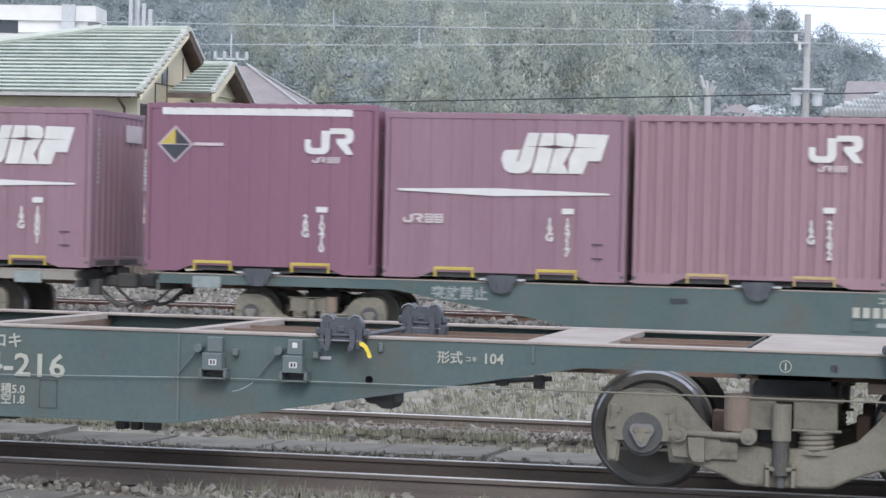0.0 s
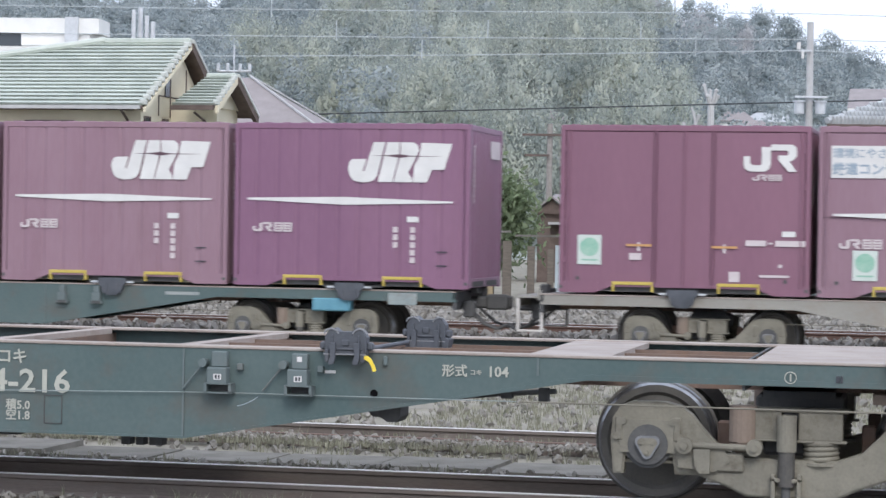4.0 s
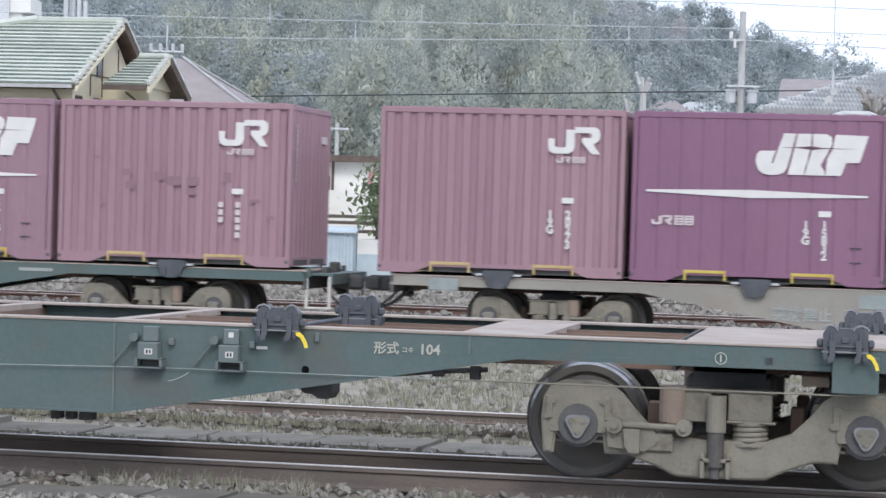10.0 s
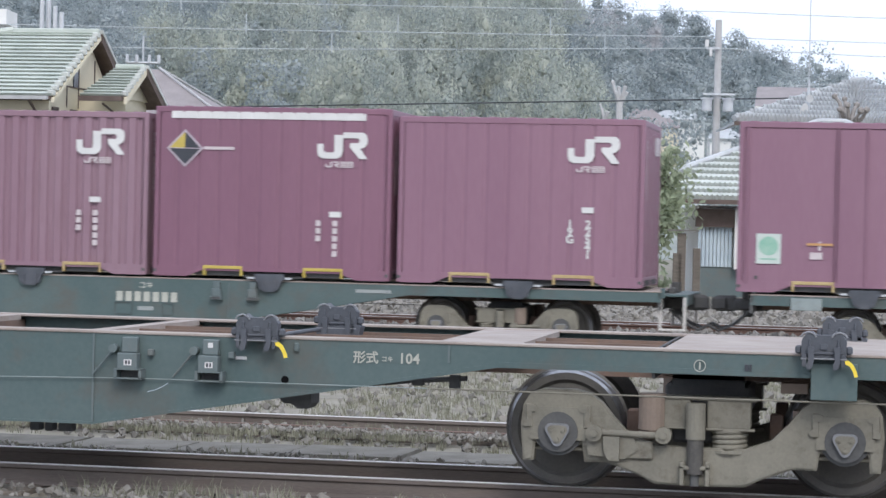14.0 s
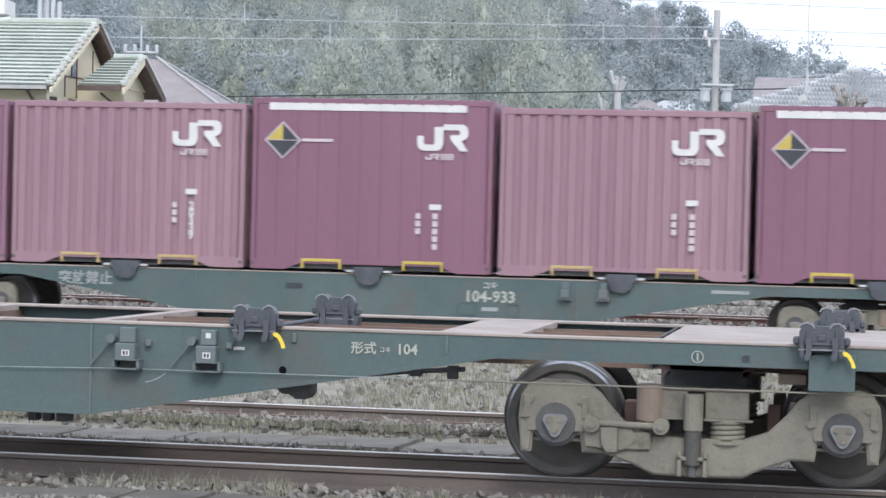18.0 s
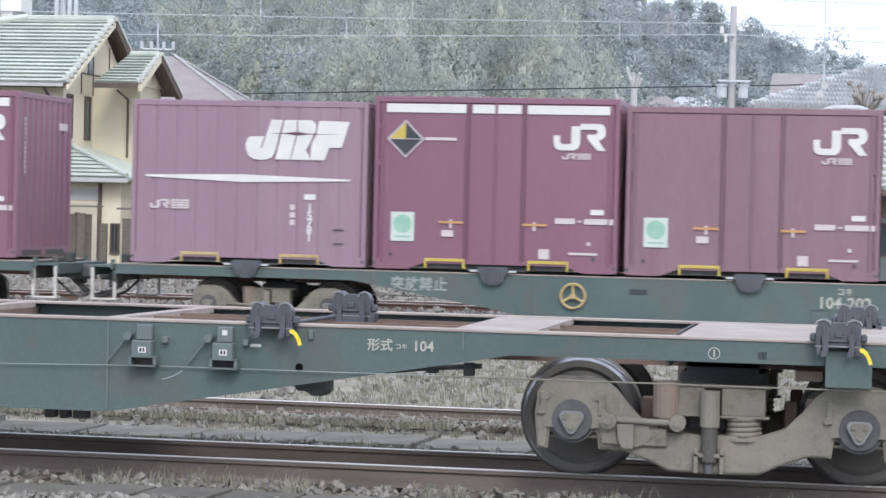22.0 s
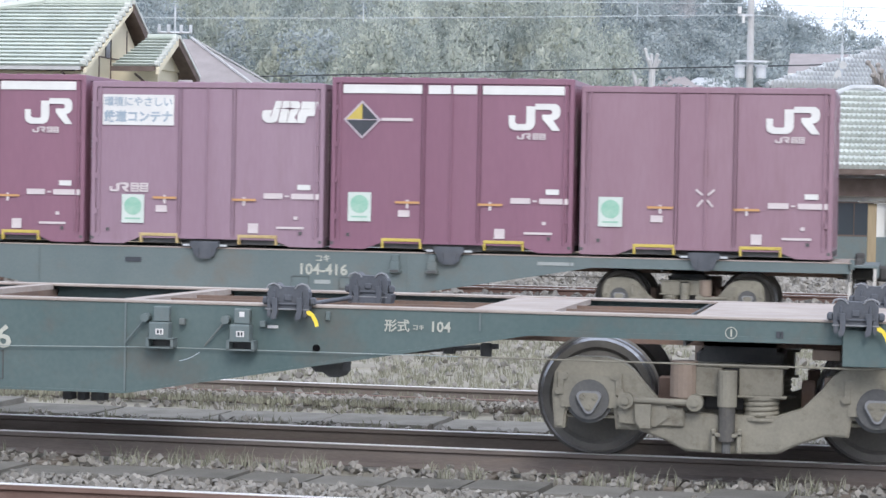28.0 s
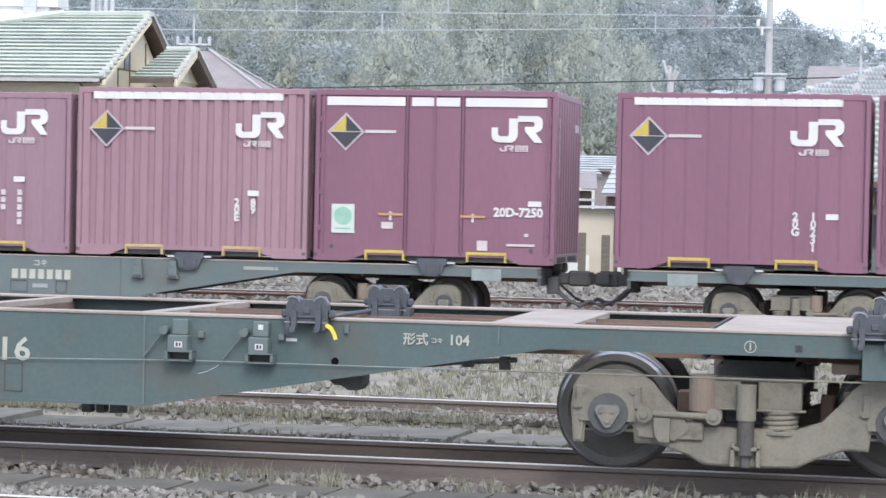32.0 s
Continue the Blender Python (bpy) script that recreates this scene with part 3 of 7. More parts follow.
            tri = [(ax + 0.054 * math.cos(c) + 0.036 * math.cos(c + e), 0.41 + 0.054 * math.sin(c) + 0.036 * math.sin(c + e)) for c in (radians(30), radians(150), radians(270)) for e in (-1.0, -0.5, 0.0, 0.5, 1.0)]
            cap = part("end_cap", prism(tri, "y", y(1.10), y(1.07)), SILVER_EDGE, bg, "three-cornered axle end cap")
            part("cap_plate", prism([(ax + (a - ax) * 0.8, 0.41 + (c - 0.41) * 0.8) for a, c in tri], "y", y(1.103), y(1.08)), BOGIE, bg)
            for a in (30, 150, 270):
                part("bolt", cyl((ax + 0.045 * math.cos(radians(a)), y(1.118), 0.41 + 0.045 * math.sin(radians(a))), (ax + 0.045 * math.cos(radians(a)), y(1.10), 0.41 + 0.045 * math.sin(radians(a))), 0.014, 8), BOGIE, bg)
            if fine:
                part("adapter", prism([(ax - 0.19, 0.36), (ax + 0.19, 0.36), (ax + 0.19, 0.5), (ax + 0.15, 0.58), (ax - 0.15, 0.58), (ax - 0.19, 0.5)], "y", y(1.062), y(0.95)), BOGIE, bg, "axle box adapter")
                part("keep_bar", boxes((ax - 0.17, ax + 0.17, y(1.0), y(0.93), 0.285, 0.31), b=0.005), BOGIE, bg)
            for dx, dz in ((-0.17, 0.57), (0.17, 0.57), (-0.21, 0.47), (0.21, 0.47)):
                part("bolt", cyl((ax + dx, y(1.075), dz), (ax + dx, y(1.04), dz), 0.026, 8), BOGIE, bg)
            part("frame_rib", boxes((ax - 0.22, ax - 0.17, y(1.07), y(1.04), 0.44, 0.6), (ax + 0.17, ax + 0.22, y(1.07), y(1.04), 0.44, 0.6), (ax - 0.2, ax + 0.2, y(1.03), y(0.9), 0.33, 0.36), b=0.008), BOGIE, bg)
    sets = []
    for ax in (-0.95, 0.95):
        w = bmesh.new()
        for s in (-1, 1):
            lathe([(0.07, s * 0.66), (0.1, s * 0.655), (0.12, s * 0.615), (0.31, s * 0.59), (0.335, s * 0.618), (0.382, s * 0.62), (0.400, s * 0.602), (0.405, s * 0.535), (0.413, s * 0.52), (0.432, s * 0.51), (0.43, s * 0.496), (0.34, s * 0.494), (0.3, s * 0.55), (0.12, s * 0.56), (0.09, s * 0.5)], 40, w)
        cyl((0, -0.98, 0), (0, 0.98, 0), 0.065, 14, bm=w)
        for s in (-1, 1):
            box(w, -0.03, 0.03, s * 0.60, s * 0.614, 0.2, 0.24)
        ws = part("wheelset", w, WHEEL, bg, "pair of dark steel wheels on an axle")
        ws.data.materials.append(TREAD)
        for p in ws.data.polygons:
            c = p.center
            r = math.hypot(c.x, c.z)
            p.material_index = 1 if r > 0.37 and 0.515 < abs(c.y) < 0.615 else 0
        ws.matrix_basis = pose(ax, 0, 0.405)
        sets.append(ws)
    each("brake_block", [(-0.53, -0.44, -0.62, -0.5, 0.33, 0.55), (0.44, 0.53, -0.62, -0.5, 0.33, 0.55), (-0.53, -0.44, 0.5, 0.62, 0.33, 0.55), (0.44, 0.53, 0.5, 0.62, 0.33, 0.55)], RUSTY, bg, "rusty brake block", 0.01)
    return bg


def lock_body(w=0.3):
    h = w / 2
    return [(-h, 0.965), (-h, 1.09), (-h + 0.03, 1.135), (-h + 0.07, 1.15), (-h + 0.10, 1.125), (h - 0.10, 1.125), (h - 0.07, 1.15), (h - 0.03, 1.135), (h, 1.09), (h, 0.965)]


def build_wagon(paint, detailed=False):
    """Container flat wagon with fish-bellied side sills, 20.4 m over couplers; the long end platform lies at -x."""
    w = thing("container_wagon", "", "freight wagon")
    right, left = sill_points()
    for s in (-1, 1):
        y = lambda a: s * a
        part("side_sill", prism(left + right, "y", y(1.19), y(1.178)), paint, w)
        part("top_flange", boxes((-9.55, 9.55, y(1.2), y(1.05), 0.982, 1.002), b=0.004), DECK, w, "worn upper flange")
        low = [(-9.55, 0.875), (-5.77, 0.875), (-5.31, 0.785), (-2.94, 0.372), (2.94, 0.372), (5.31, 0.785), (5.77, 0.875), (9.55, 0.875)]
        under = [(9.55, 0.838), (5.75, 0.838), (5.31, 0.76), (2.94, 0.355), (-2.94, 0.355), (-5.31, 0.76), (-5.75, 0.838), (-9.55, 0.838)]
        part("bottom_flange", prism(low + under, "y", y(1.2), y(1.02)), paint, w, "dusty bottom flange")
        for x in (-2.94, 2.94, -5.42, 5.42):
            z0 = 0.37 if abs(x) < 4 else 0.86
            part("stiffener", boxes((x - 0.007, x + 0.007, y(1.2), y(1.19), z0, 0.98)), TEAL_GREY if paint is TEAL else paint, w)
    each("centre_sill", [(-2.9, 2.9, -0.3, -0.26, 0.5, 0.86), (-2.9, 2.9, 0.26, 0.3, 0.5, 0.86), (-9.4, -2.9, -0.3, -0.26, 0.77, 0.98), (-9.4, -2.9, 0.26, 0.3, 0.77, 0.98), (2.9, 9.4, -0.3, -0.26, 0.77, 0.98), (2.9, 9.4, 0.26, 0.3, 0.77, 0.98)], RUSTY, w, "rusty centre sill")
    part("sill_plate", boxes((-9.4, -2.9, -0.3, 0.3, 0.75, 0.77), (-2.9, 2.9, -0.3, 0.3, 0.48, 0.5), (2.9, 9.4, -0.3, 0.3, 0.75, 0.77)), RUSTY, w)
    for x in (-5.6, -2.92, -1.46, 0, 1.46, 2.92, 5.6):
        s = 1 if x >= 0 else -1
        if abs(x) > 5:
            plan = [(x - 0.28, -1.06), (x + 0.28, -1.06), (x + 0.28, 1.06), (x - 0.28, 1.06)]
        else:
            plan = [(x - 0.10, -1.06), (x + 0.03, -1.06), (x + 0.13, 1.06), (x, 1.06)]
        part("cross_beam", prism(plan, "z", 0.955, 0.995), DECK, w, "worn cross beam")
        part("cross_web", boxes((x + 0.1, x + 0.125, -1.17, 1.17, 0.85 if abs(x) > 4 else 0.42, 0.955)), RUSTY, w)
    for s in (-1, 1):
        plate = [(s * 6.85, -1.06), (s * 9.5, -1.06), (s * 9.5, 1.06), (s * 6.85, 1.06)]
        part("deck_plate", prism(plate, "z", 0.985, 0.999), DECK, w, "worn steel deck plate")
        each("bolster_web", [(s * 6.78, s * 6.80, -1.17, 1.17, 0.8, 0.985), (s * 9.5, s * 9.55, -1.19, 1.19, 0.72, 0.985), (s * 6.85, s * 7.35, -0.3, 0.3, 0.7, 0.9)], UNDER, w)
        cp = boxes((s * 9.3, s * 9.85, -0.09, 0.09, 0.72, 0.9), (s * 9.8, s * 10.14, -0.13, 0.05, 0.7, 0.94), (s * 9.95, s * 10.19, 0.03, 0.12, 0.72, 0.92), b=0.03)
        part("coupler", cp, UNDER, w, "black knuckle coupler")
        for yy in (-0.55, -0.35, 0.35):
            part("brake_hose", tube([(s * 9.6, yy, 0.72), (s * 9.85, yy, 0.5), (s * 10.05, yy + 0.05, 0.42), (s * 10.2, yy + 0.08, 0.5)], 0.022, 8), UNDER, w, "hanging brake hose")
        each("valve_gear", [(s * 9.58, s * 9.75, -0.8, -0.6, 0.6, 0.85), (s * 9.58, s * 9.72, -0.3, -0.1, 0.95, 1.12), (s * 9.6, s * 9.7, 0.2, 0.5, 0.9, 1.05)], UNDER, w, "", 0.02)
    # Long end: small platform with white steps and a hand brake column.
    part("end_platform", boxes((-9.95, -9.55, -1.15, 1.15, 0.93, 0.96), (-9.95, -9.9, -1.15, 1.15, 0.80, 0.93)), paint, w)
    for s in (-1, 1):
        st = boxes((-9.92, -9.875, s * 1.16, s * 1.11, 0.44, 0.92), (-9.56, -9.515, s * 1.16, s * 1.11, 0.44, 0.92), (-9.92, -9.515, s * 1.17, s * 0.95, 0.42, 0.445), b=0.006)
        part("step", st, STEP, w, "worn white end step")
        part("end_post", boxes((-9.60, -9.54, s * 1.17, s * 1.11, 0.9, 1.05)), paint, w)
        each("brake_gear_box", [(-2.2, -1.2, s * 0.7, s * 0.3, 0.25, 0.5), (1.0, 1.5, s * 0.6, s * 0.2, 0.28, 0.5)], UNDER, w, "", 0.02)
        part("equipment_box", boxes((8.5, 8.95, s * 1.225, s * 1.19, 0.78, 0.96), b=0.006), PANEL, w, "pale label panel")
    if detailed:
        # Stands for a wire before the wagon; the pale stretch paints caught light.
        part("brake_rod", rod([(-9.5, -1.215, 0.64), (1.4, -1.215, 0.645), (3.2, -1.215, 0.682), (5.28, -1.215, 0.684)], 0.0035, 5), PANEL, w, "thin rod for a wire before the wagon, caught light painted")
        part("brake_rod", rod([(5.3, -1.215, 0.684), (9.5, -1.215, 0.686)], 0.006, 6), BOGIE, w, "thin brown rod for a wire before the wagon")
    else:
        part("brake_rod", rod([(-6.4, -1.0, 0.62), (6.4, -1.0, 0.62)], 0.006, 6), BOGIE, w, "thin brake rod along the side")
    for x in (-7.1, 7.1):
        build_bogie(w, x, detailed)
    for i in range(5):
        x = (i - 2) * 3.826 + 0.24
        for s in (-1, 1):
            if not detailed:
                tl = part("twist_lock", prism([(x - 0.19, 0.99), (x - 0.24, 1.03), (x - 0.22, 1.10), (x + 0.22, 1.10), (x + 0.24, 1.03), (x + 0.19, 0.99), (x + 0.15, 0.87), (x + 0.08, 0.83), (x - 0.08, 0.83), (x - 0.15, 0.87)], "y", s * 1.265, s * 1.2), IRON, w, "dark container lock")
                each("lock_pin", [(x - 0.35, x - 0.24, s * 1.25, s * 1.22, 1.02, 1.05), (x + 0.24, x + 0.35, s * 1.25, s * 1.22, 1.02, 1.05)], STEEL, tl, "pale lock pin")
                each("hook", [(x - 0.12, x - 0.08, s * 1.285, s * 1.26, 0.86, 1.0), (x + 0.08, x + 0.12, s * 1.285, s * 1.26, 0.86, 1.0)], IRON, tl)
                if i == (3 if s < 0 else 1) and paint is not SAND:
                    for d in (-0.825 * s, -0.255 * s):
                        part("release_box", boxes((x - d - 0.07, x - d + 0.07, s * 1.29, s * 1.19, 0.74, 0.86), (x - d - 0.05, x - d + 0.05, s * 1.26, s * 1.19, 0.86, 0.965), (x - d - 0.09, x - d + 0.09, s * 1.29, s * 1.19, 0.685, 0.74), b=0.006), TEAL_GREY, w, "grey brake release box")
                        # Dark plate paints the shade inside the box frame.
                        part("recess", boxes((x - d - 0.07, x - d + 0.07, s * 1.295, s * 1.28, 0.695, 0.735)), UNDER, w)
    return w


def write(parent, body, size, x, y, z, material, line=1.0, name="lettering", align="CENTER"):
    return put(name, letters(body, size, line, align), material, parent, matrix=pose(x, y, z))


# ---- the parked wagon ----
parked = build_wagon(TEAL, True)
parked.matrix_basis = pose(-6.15, 0, 0)
tagged(parked, "empty blue-green container flat wagon parked on rusty rails")


def near_lock(x, y, z0=0.0, lean=0.0):
    """Folding container lock on the parked wagon."""
    m = pose(x, y, z0, 0, 0, lean)
    b = prism(lock_body(0.29), "y", -0.045, 0.045)
    lk = part("twist_lock", b, IRON, parked, "dark cast folding container lock", matrix=m)
    part("lock_ribs", boxes((-0.10, -0.085, -0.06, -0.045, 0.99, 1.10), (0.085, 0.10, -0.06, -0.045, 0.99, 1.10), (-0.12, 0.12, -0.058, -0.045, 1.00, 1.015), (-0.025, 0.025, -0.056, -0.045, 1.03, 1.07), b=0.004), IRON, lk)
    for dx in (-0.085, 0.085):
        hook = prism([(dx - 0.02, 1.05), (dx + 0.02, 1.05), (dx + 0.022, 0.95), (dx + 0.012, 0.91), (dx - 0.02, 0.90), (dx - 0.026, 0.93), (dx - 0.012, 0.96)], "y", -0.085, -0.055)
        part("hook", hook, IRON, lk, "grey hinge hook")
    for dx in (-0.125, 0.125):
        part("hinge_plate", prism([(dx - 0.012, 1.0), (dx + 0.012, 1.0), (dx + 0.014, 0.93), (dx, 0.915), (dx - 0.014, 0.93)], "y", -0.07, -0.05), IRON, lk)
    part("lock_pin", cyl((-0.15, -0.066, 0.972), (0.15, -0.066, 0.972), 0.006, 6), SILVER_EDGE, lk, "pale hinge pin")
    # Pale tubes paint the highlight along the horn edges.
    for dx in (-0.1, 0.1):
        part("horn_rim", tube([(dx + 0.052 * math.cos(a), -0.047, 1.10 + 0.045 * math.sin(a)) for a in (2.9, 2.3, 1.57, 0.84, 0.25)], 0.007, 5), SILVER_EDGE, lk, "pale tube painting an edge highlight")
    each("ear", [(-0.185, -0.14, -0.03, 0.03, 1.0, 1.055), (0.14, 0.185, -0.03, 0.03, 1.0, 1.055)], IRON, lk, "", 0.012)
    return lk


for x in (4.115, 7.90):
    lk = near_lock(x, -1.24)
    st = prism([(0.135, 0.962), (0.158, 0.968), (0.187, 0.945), (0.212, 0.90), (0.222, 0.865), (0.2, 0.86), (0.189, 0.895), (0.168, 0.93), (0.14, 0.943)], "y", -0.075, -0.06)
    part("strap", st, STRAP, lk, "bright yellow release strap")
    back = near_lock(*((x + 0.27, 0.05, 0.042, -3) if x < 5 else (x + 0.1, 0.85, 0.03)))
    part("lock_foot", prism([(-0.15, 0.925), (0.17, 0.925), (0.185, 0.99), (0.15, 1.0), (-0.14, 0.975)], "y", -0.07, 0.05), IRON, back, "flared cast foot")
    part("lock_shaft", rod([(x + 0.14, -1.2, 1.01), (x + 0.18, -0.2, 1.01)] if x < 5 else [(x, -1.18, 1.01), (x + 0.1, 0.8, 1.01)], 0.016, 8), IRON, parked)
part("lock_plate", boxes((7.82, 8.12, -1.245, -1.2, 0.70, 0.94), b=0.004), TEAL, parked, "bracket under the lock")
for x in (3.245, 3.816):
    rb = part("release_box", boxes((x - 0.085, x + 0.025, -1.26, -1.2, 0.86, 0.965), (x - 0.105, x + 0.035, -1.30, -1.2, 0.745, 0.858), b=0.006), TEAL_GREY, parked, "grey brake release box on the side sill")
    part("box_frame", boxes((x - 0.125, x - 0.105, -1.30, -1.2, 0.685, 0.745), (x + 0.05, x + 0.07, -1.30, -1.2, 0.685, 0.745), (x - 0.125, x + 0.07, -1.30, -1.2, 0.68, 0.69), (x - 0.125, x + 0.07, -1.30, -1.2, 0.742, 0.75)), TEAL_GREY, rb)
    # Dark plate paints the shade within the frame opening.
    part("recess", boxes((x - 0.1, x + 0.045, -1.205, -1.195, 0.692, 0.738)), UNDER, rb)
    part("label_plate", boxes((x - 0.055, x + 0.0, -1.303, -1.30, 0.775, 0.815)), WHITE, rb, "small white label with two characters")
    part("label_mark", boxes((x - 0.045, x - 0.03, -1.3045, -1.303, 0.782, 0.808), (x - 0.022, x - 0.01, -1.3045, -1.303, 0.782, 0.808)), BLACK, rb)
    part("pull_rod", rod([(x - 0.15, -1.235, 0.88), (x - 0.30, -1.225, 0.70)], 0.007, 6), TEAL_GREY, rb)
    part("rod_boss", cyl((x - 0.15, -1.26, 0.885), (x - 0.15, -1.19, 0.885), 0.03, 10), TEAL_GREY, rb)
    part("small_bracket", boxes((x + 0.09, x + 0.13, -1.235, -1.19, 0.84, 0.885), b=0.005), TEAL_GREY, parked)
part("label_plate", boxes((3.77, 3.805, -1.263, -1.26, 0.91, 0.945)), WHITE, parked, "small white label")
part("label_plate", boxes((3.95, 4.025, -1.2, -1.19, 0.835, 0.855)), WHITE, parked, "small white dash")
# Black disc on the solid sill paints the dark inside a hole.
part("drain_hole", cyl((4.296, -1.199, 0.708), (4.296, -1.18, 0.708), 0.026, 16), VOID, parked, "round black disc painting the dark of a hole")
part("small_bracket", boxes((4.36, 4.39, -1.215, -1.19, 0.9, 0.96), b=0.004), TEAL_GREY, parked)
write(parked, "形式", 0.088, 4.853, -1.197, 0.872, CREAM_MARK)
write(parked, "コキ", 0.042, 5.0, -1.197, 0.868, CREAM_MARK)
write(parked, "104", 0.098, 5.15, -1.197, 0.874, CREAM_MARK)
write(parked, "コキ", 0.112, 1.68, -1.197, 0.883, CREAM_MARK)
put("lettering", letters("104-216", 0.225), CREAM_MARK, parked, matrix=pose(1.69, -1.197, 0.712) @ Matrix.Diagonal((1.14, 1, 1, 1)))
write(parked, "積5.0", 0.082, 1.727, -1.197, 0.546, CREAM_MARK)
write(parked, "空1.8", 0.082, 1.727, -1.197, 0.474, CREAM_MARK)


def frame_line(x0, x1, z0, z1, y=-1.196, w=0.006):
    return boxes((x0, x1, y, y + 0.008, z0, z0 + w), (x0, x1, y, y + 0.008, z1 - w, z1), (x0, x0 + w, y, y + 0.008, z0, z1), (x1 - w, x1, y, y + 0.008, z0, z1))


part("card_holder", frame_line(1.92, 2.055, 0.425, 0.625), UNDER, parked, "empty card frame")
part("card_holder", frame_line(1.3, 1.54, 0.45, 0.61), UNDER, parked, "empty card frame")
ring = coil(0, 0, 0, 0, 0.037, 0.0035, 1, 24)
bmesh.ops.rotate(ring, verts=ring.verts, cent=(0, 0, 0), matrix=Matrix.Rotation(radians(90), 3, "X"))
bmesh.ops.translate(ring, verts=ring.verts, vec=(7.096, -1.203, 0.896))
box(ring, 7.091, 7.101, -1.206, -1.19, 0.872, 0.92)
part("ring_mark", ring, CREAM_MARK, parked, "painted ring mark")
# Black bars paint the dark of two small holes.
part("drain_hole", boxes((7.39, 7.415, -1.206, -1.18, 0.87, 0.915), (7.42, 7.435, -1.206, -1.19, 0.87, 0.915)), BLACK, parked)
part("brake_cylinder", prism([(4.2, 0.56), (4.23, 0.53), (4.29, 0.525), (4.33, 0.495), (4.4, 0.495), (4.425, 0.53), (4.425, 0.64), (4.2, 0.6)], "y", -0.95, -0.7), UNDER, parked, "black brake gear block under the sill")
part("paint_scratch", tube([(3.33 + 0.024 * i, -1.1915, 0.592 + 0.0035 * i + 0.0012 * i * i) for i in range(7)], 0.0025, 4), SHEET, parked, "thin pale scratch")
part("brake_pipe", rod([(2.0, -0.85, 0.44), (4.6, -0.85, 0.655), (5.1, -0.9, 0.71), (5.5, -0.9, 0.74)], 0.018, 8), UNDER, parked)
each("pipe_clamp", [(5.38, 5.45, -0.93, -0.86, 0.66, 0.76), (5.12, 5.2, -0.93, -0.86, 0.68, 0.74)], UNDER, parked, "", 0.006)
part("pipe_valve", boxes((2.35, 2.42, -0.8, -0.7, 0.26, 0.36), (2.46, 2.52, -0.8, -0.7, 0.26, 0.36), (2.56, 2.66, -0.8, -0.7, 0.26, 0.37), b=0.005), UNDER, parked)
each("end_bracket", [(7.62, 7.80, -1.0, -0.9, 0.72, 0.79), (7.70, 7.80, -0.9, -0.75, 0.55, 0.6)], PINKISH, parked, "", 0.004)

# ---- containers ----
L, W, Y = 3.715, 2.45, -1.225


def wave(n, depth, flat=0.5, x0=-1.77, x1=1.77):
    """The ribbed profile of a side, as points (x, y) from left to right."""
    p, step = [], (x1 - x0) / n
    for i in range(n):
        a = x0 + i * step
        p += [(a, 0), (a + step * flat * 0.88, 0), (a + step * flat, depth), (a + step * 0.88, depth)]
    return p + [(x1, 0)]


def hook_shape(x, z, w, h, slant=0.0):
    """The hooked bar of the round mark."""
    t = w * 0.34
    pts = [(w - t, h), (w, h), (w, h * 0.30), (w * 0.93, h * 0.10), (w * 0.78, 0), (w * 0.22, 0), (w * 0.05, h * 0.10), (0, h * 0.28), (0, h * 0.62), (t * 0.72, h * 0.62), (t * 0.72, h * 0.34), (t * 0.95, h * 0.26), (w - t * 1.1, h * 0.26), (w - t, h * 0.34)]
    return [(x + a + slant * b, z + b) for a, b in pts]


def loop_shape(x, z, w, h):
    """The arched bar with a slanted foot of the round mark."""
    out = prism([(x, z + h), (x + w * 0.82, z + h), (x + w * 0.96, z + h * 0.9), (x + w, z + h * 0.74), (x + w * 0.98, z + h * 0.56), (x + w * 0.88, z + h * 0.44), (x + w * 0.72, z + h * 0.38), (x + w, z), (x + w * 0.68, z), (x + w * 0.28, z + h * 0.44), (x + w * 0.28, z + h * 0.60), (x + w * 0.62, z + h * 0.60), (x + w * 0.68, z + h * 0.69), (x + w * 0.62, z + h * 0.78), (x, z + h * 0.78)], "y", -0.003, 0)
    return out


def round_mark():
    bm = prism(hook_shape(0, 0, 0.40, 0.36), "y", -0.003, 0)
    o = loop_shape(0.40, 0.0, 0.38, 0.40)
    me = bpy.data.meshes.new("t")
    o.to_mesh(me)
    o.free()
    bm.from_mesh(me)
    bpy.data.meshes.remove(me)
    return bm


def italic_mark():
    """Slanted blocks, set close, with thin slits between them."""
    bm = bmesh.new()
    prism([(0.02, 0.12), (0.0, 0.2), (0.02, 0.29), (0.06, 0.33), (0.27, 0.335), (0.218, 0.17), (0.24, 0.16), (0.305, 0.36), (0.375, 0.575), (0.545, 0.575), (0.43, 0.1), (0.39, 0.04), (0.31, 0.005), (0.2, 0.0), (0.1, 0.02), (0.05, 0.06)], "y", -0.003, 0, bm)
    prism([(0.44, 0.01), (0.572, 0.575), (0.752, 0.575), (0.748, 0.40), (0.655, 0.01)], "y", -0.003, 0, bm)
    prism([(0.67, 0.01), (0.772, 0.40), (0.768, 0.575), (0.96, 0.575), (1.025, 0.53), (1.035, 0.45), (1.0, 0.37), (0.945, 0.26), (0.885, 0.15), (0.94, 0.06), (0.948, 0.01)], "y", -0.003, 0, bm)
    prism([(0.956, 0.01), (0.956, 0.07), (0.972, 0.25), (1.035, 0.36), (1.075, 0.57), (1.52, 0.56), (1.41, 0.19), (1.23, 0.19), (1.16, 0.01)], "y", -0.003, 0, bm)
    return bm


SHARED = {}


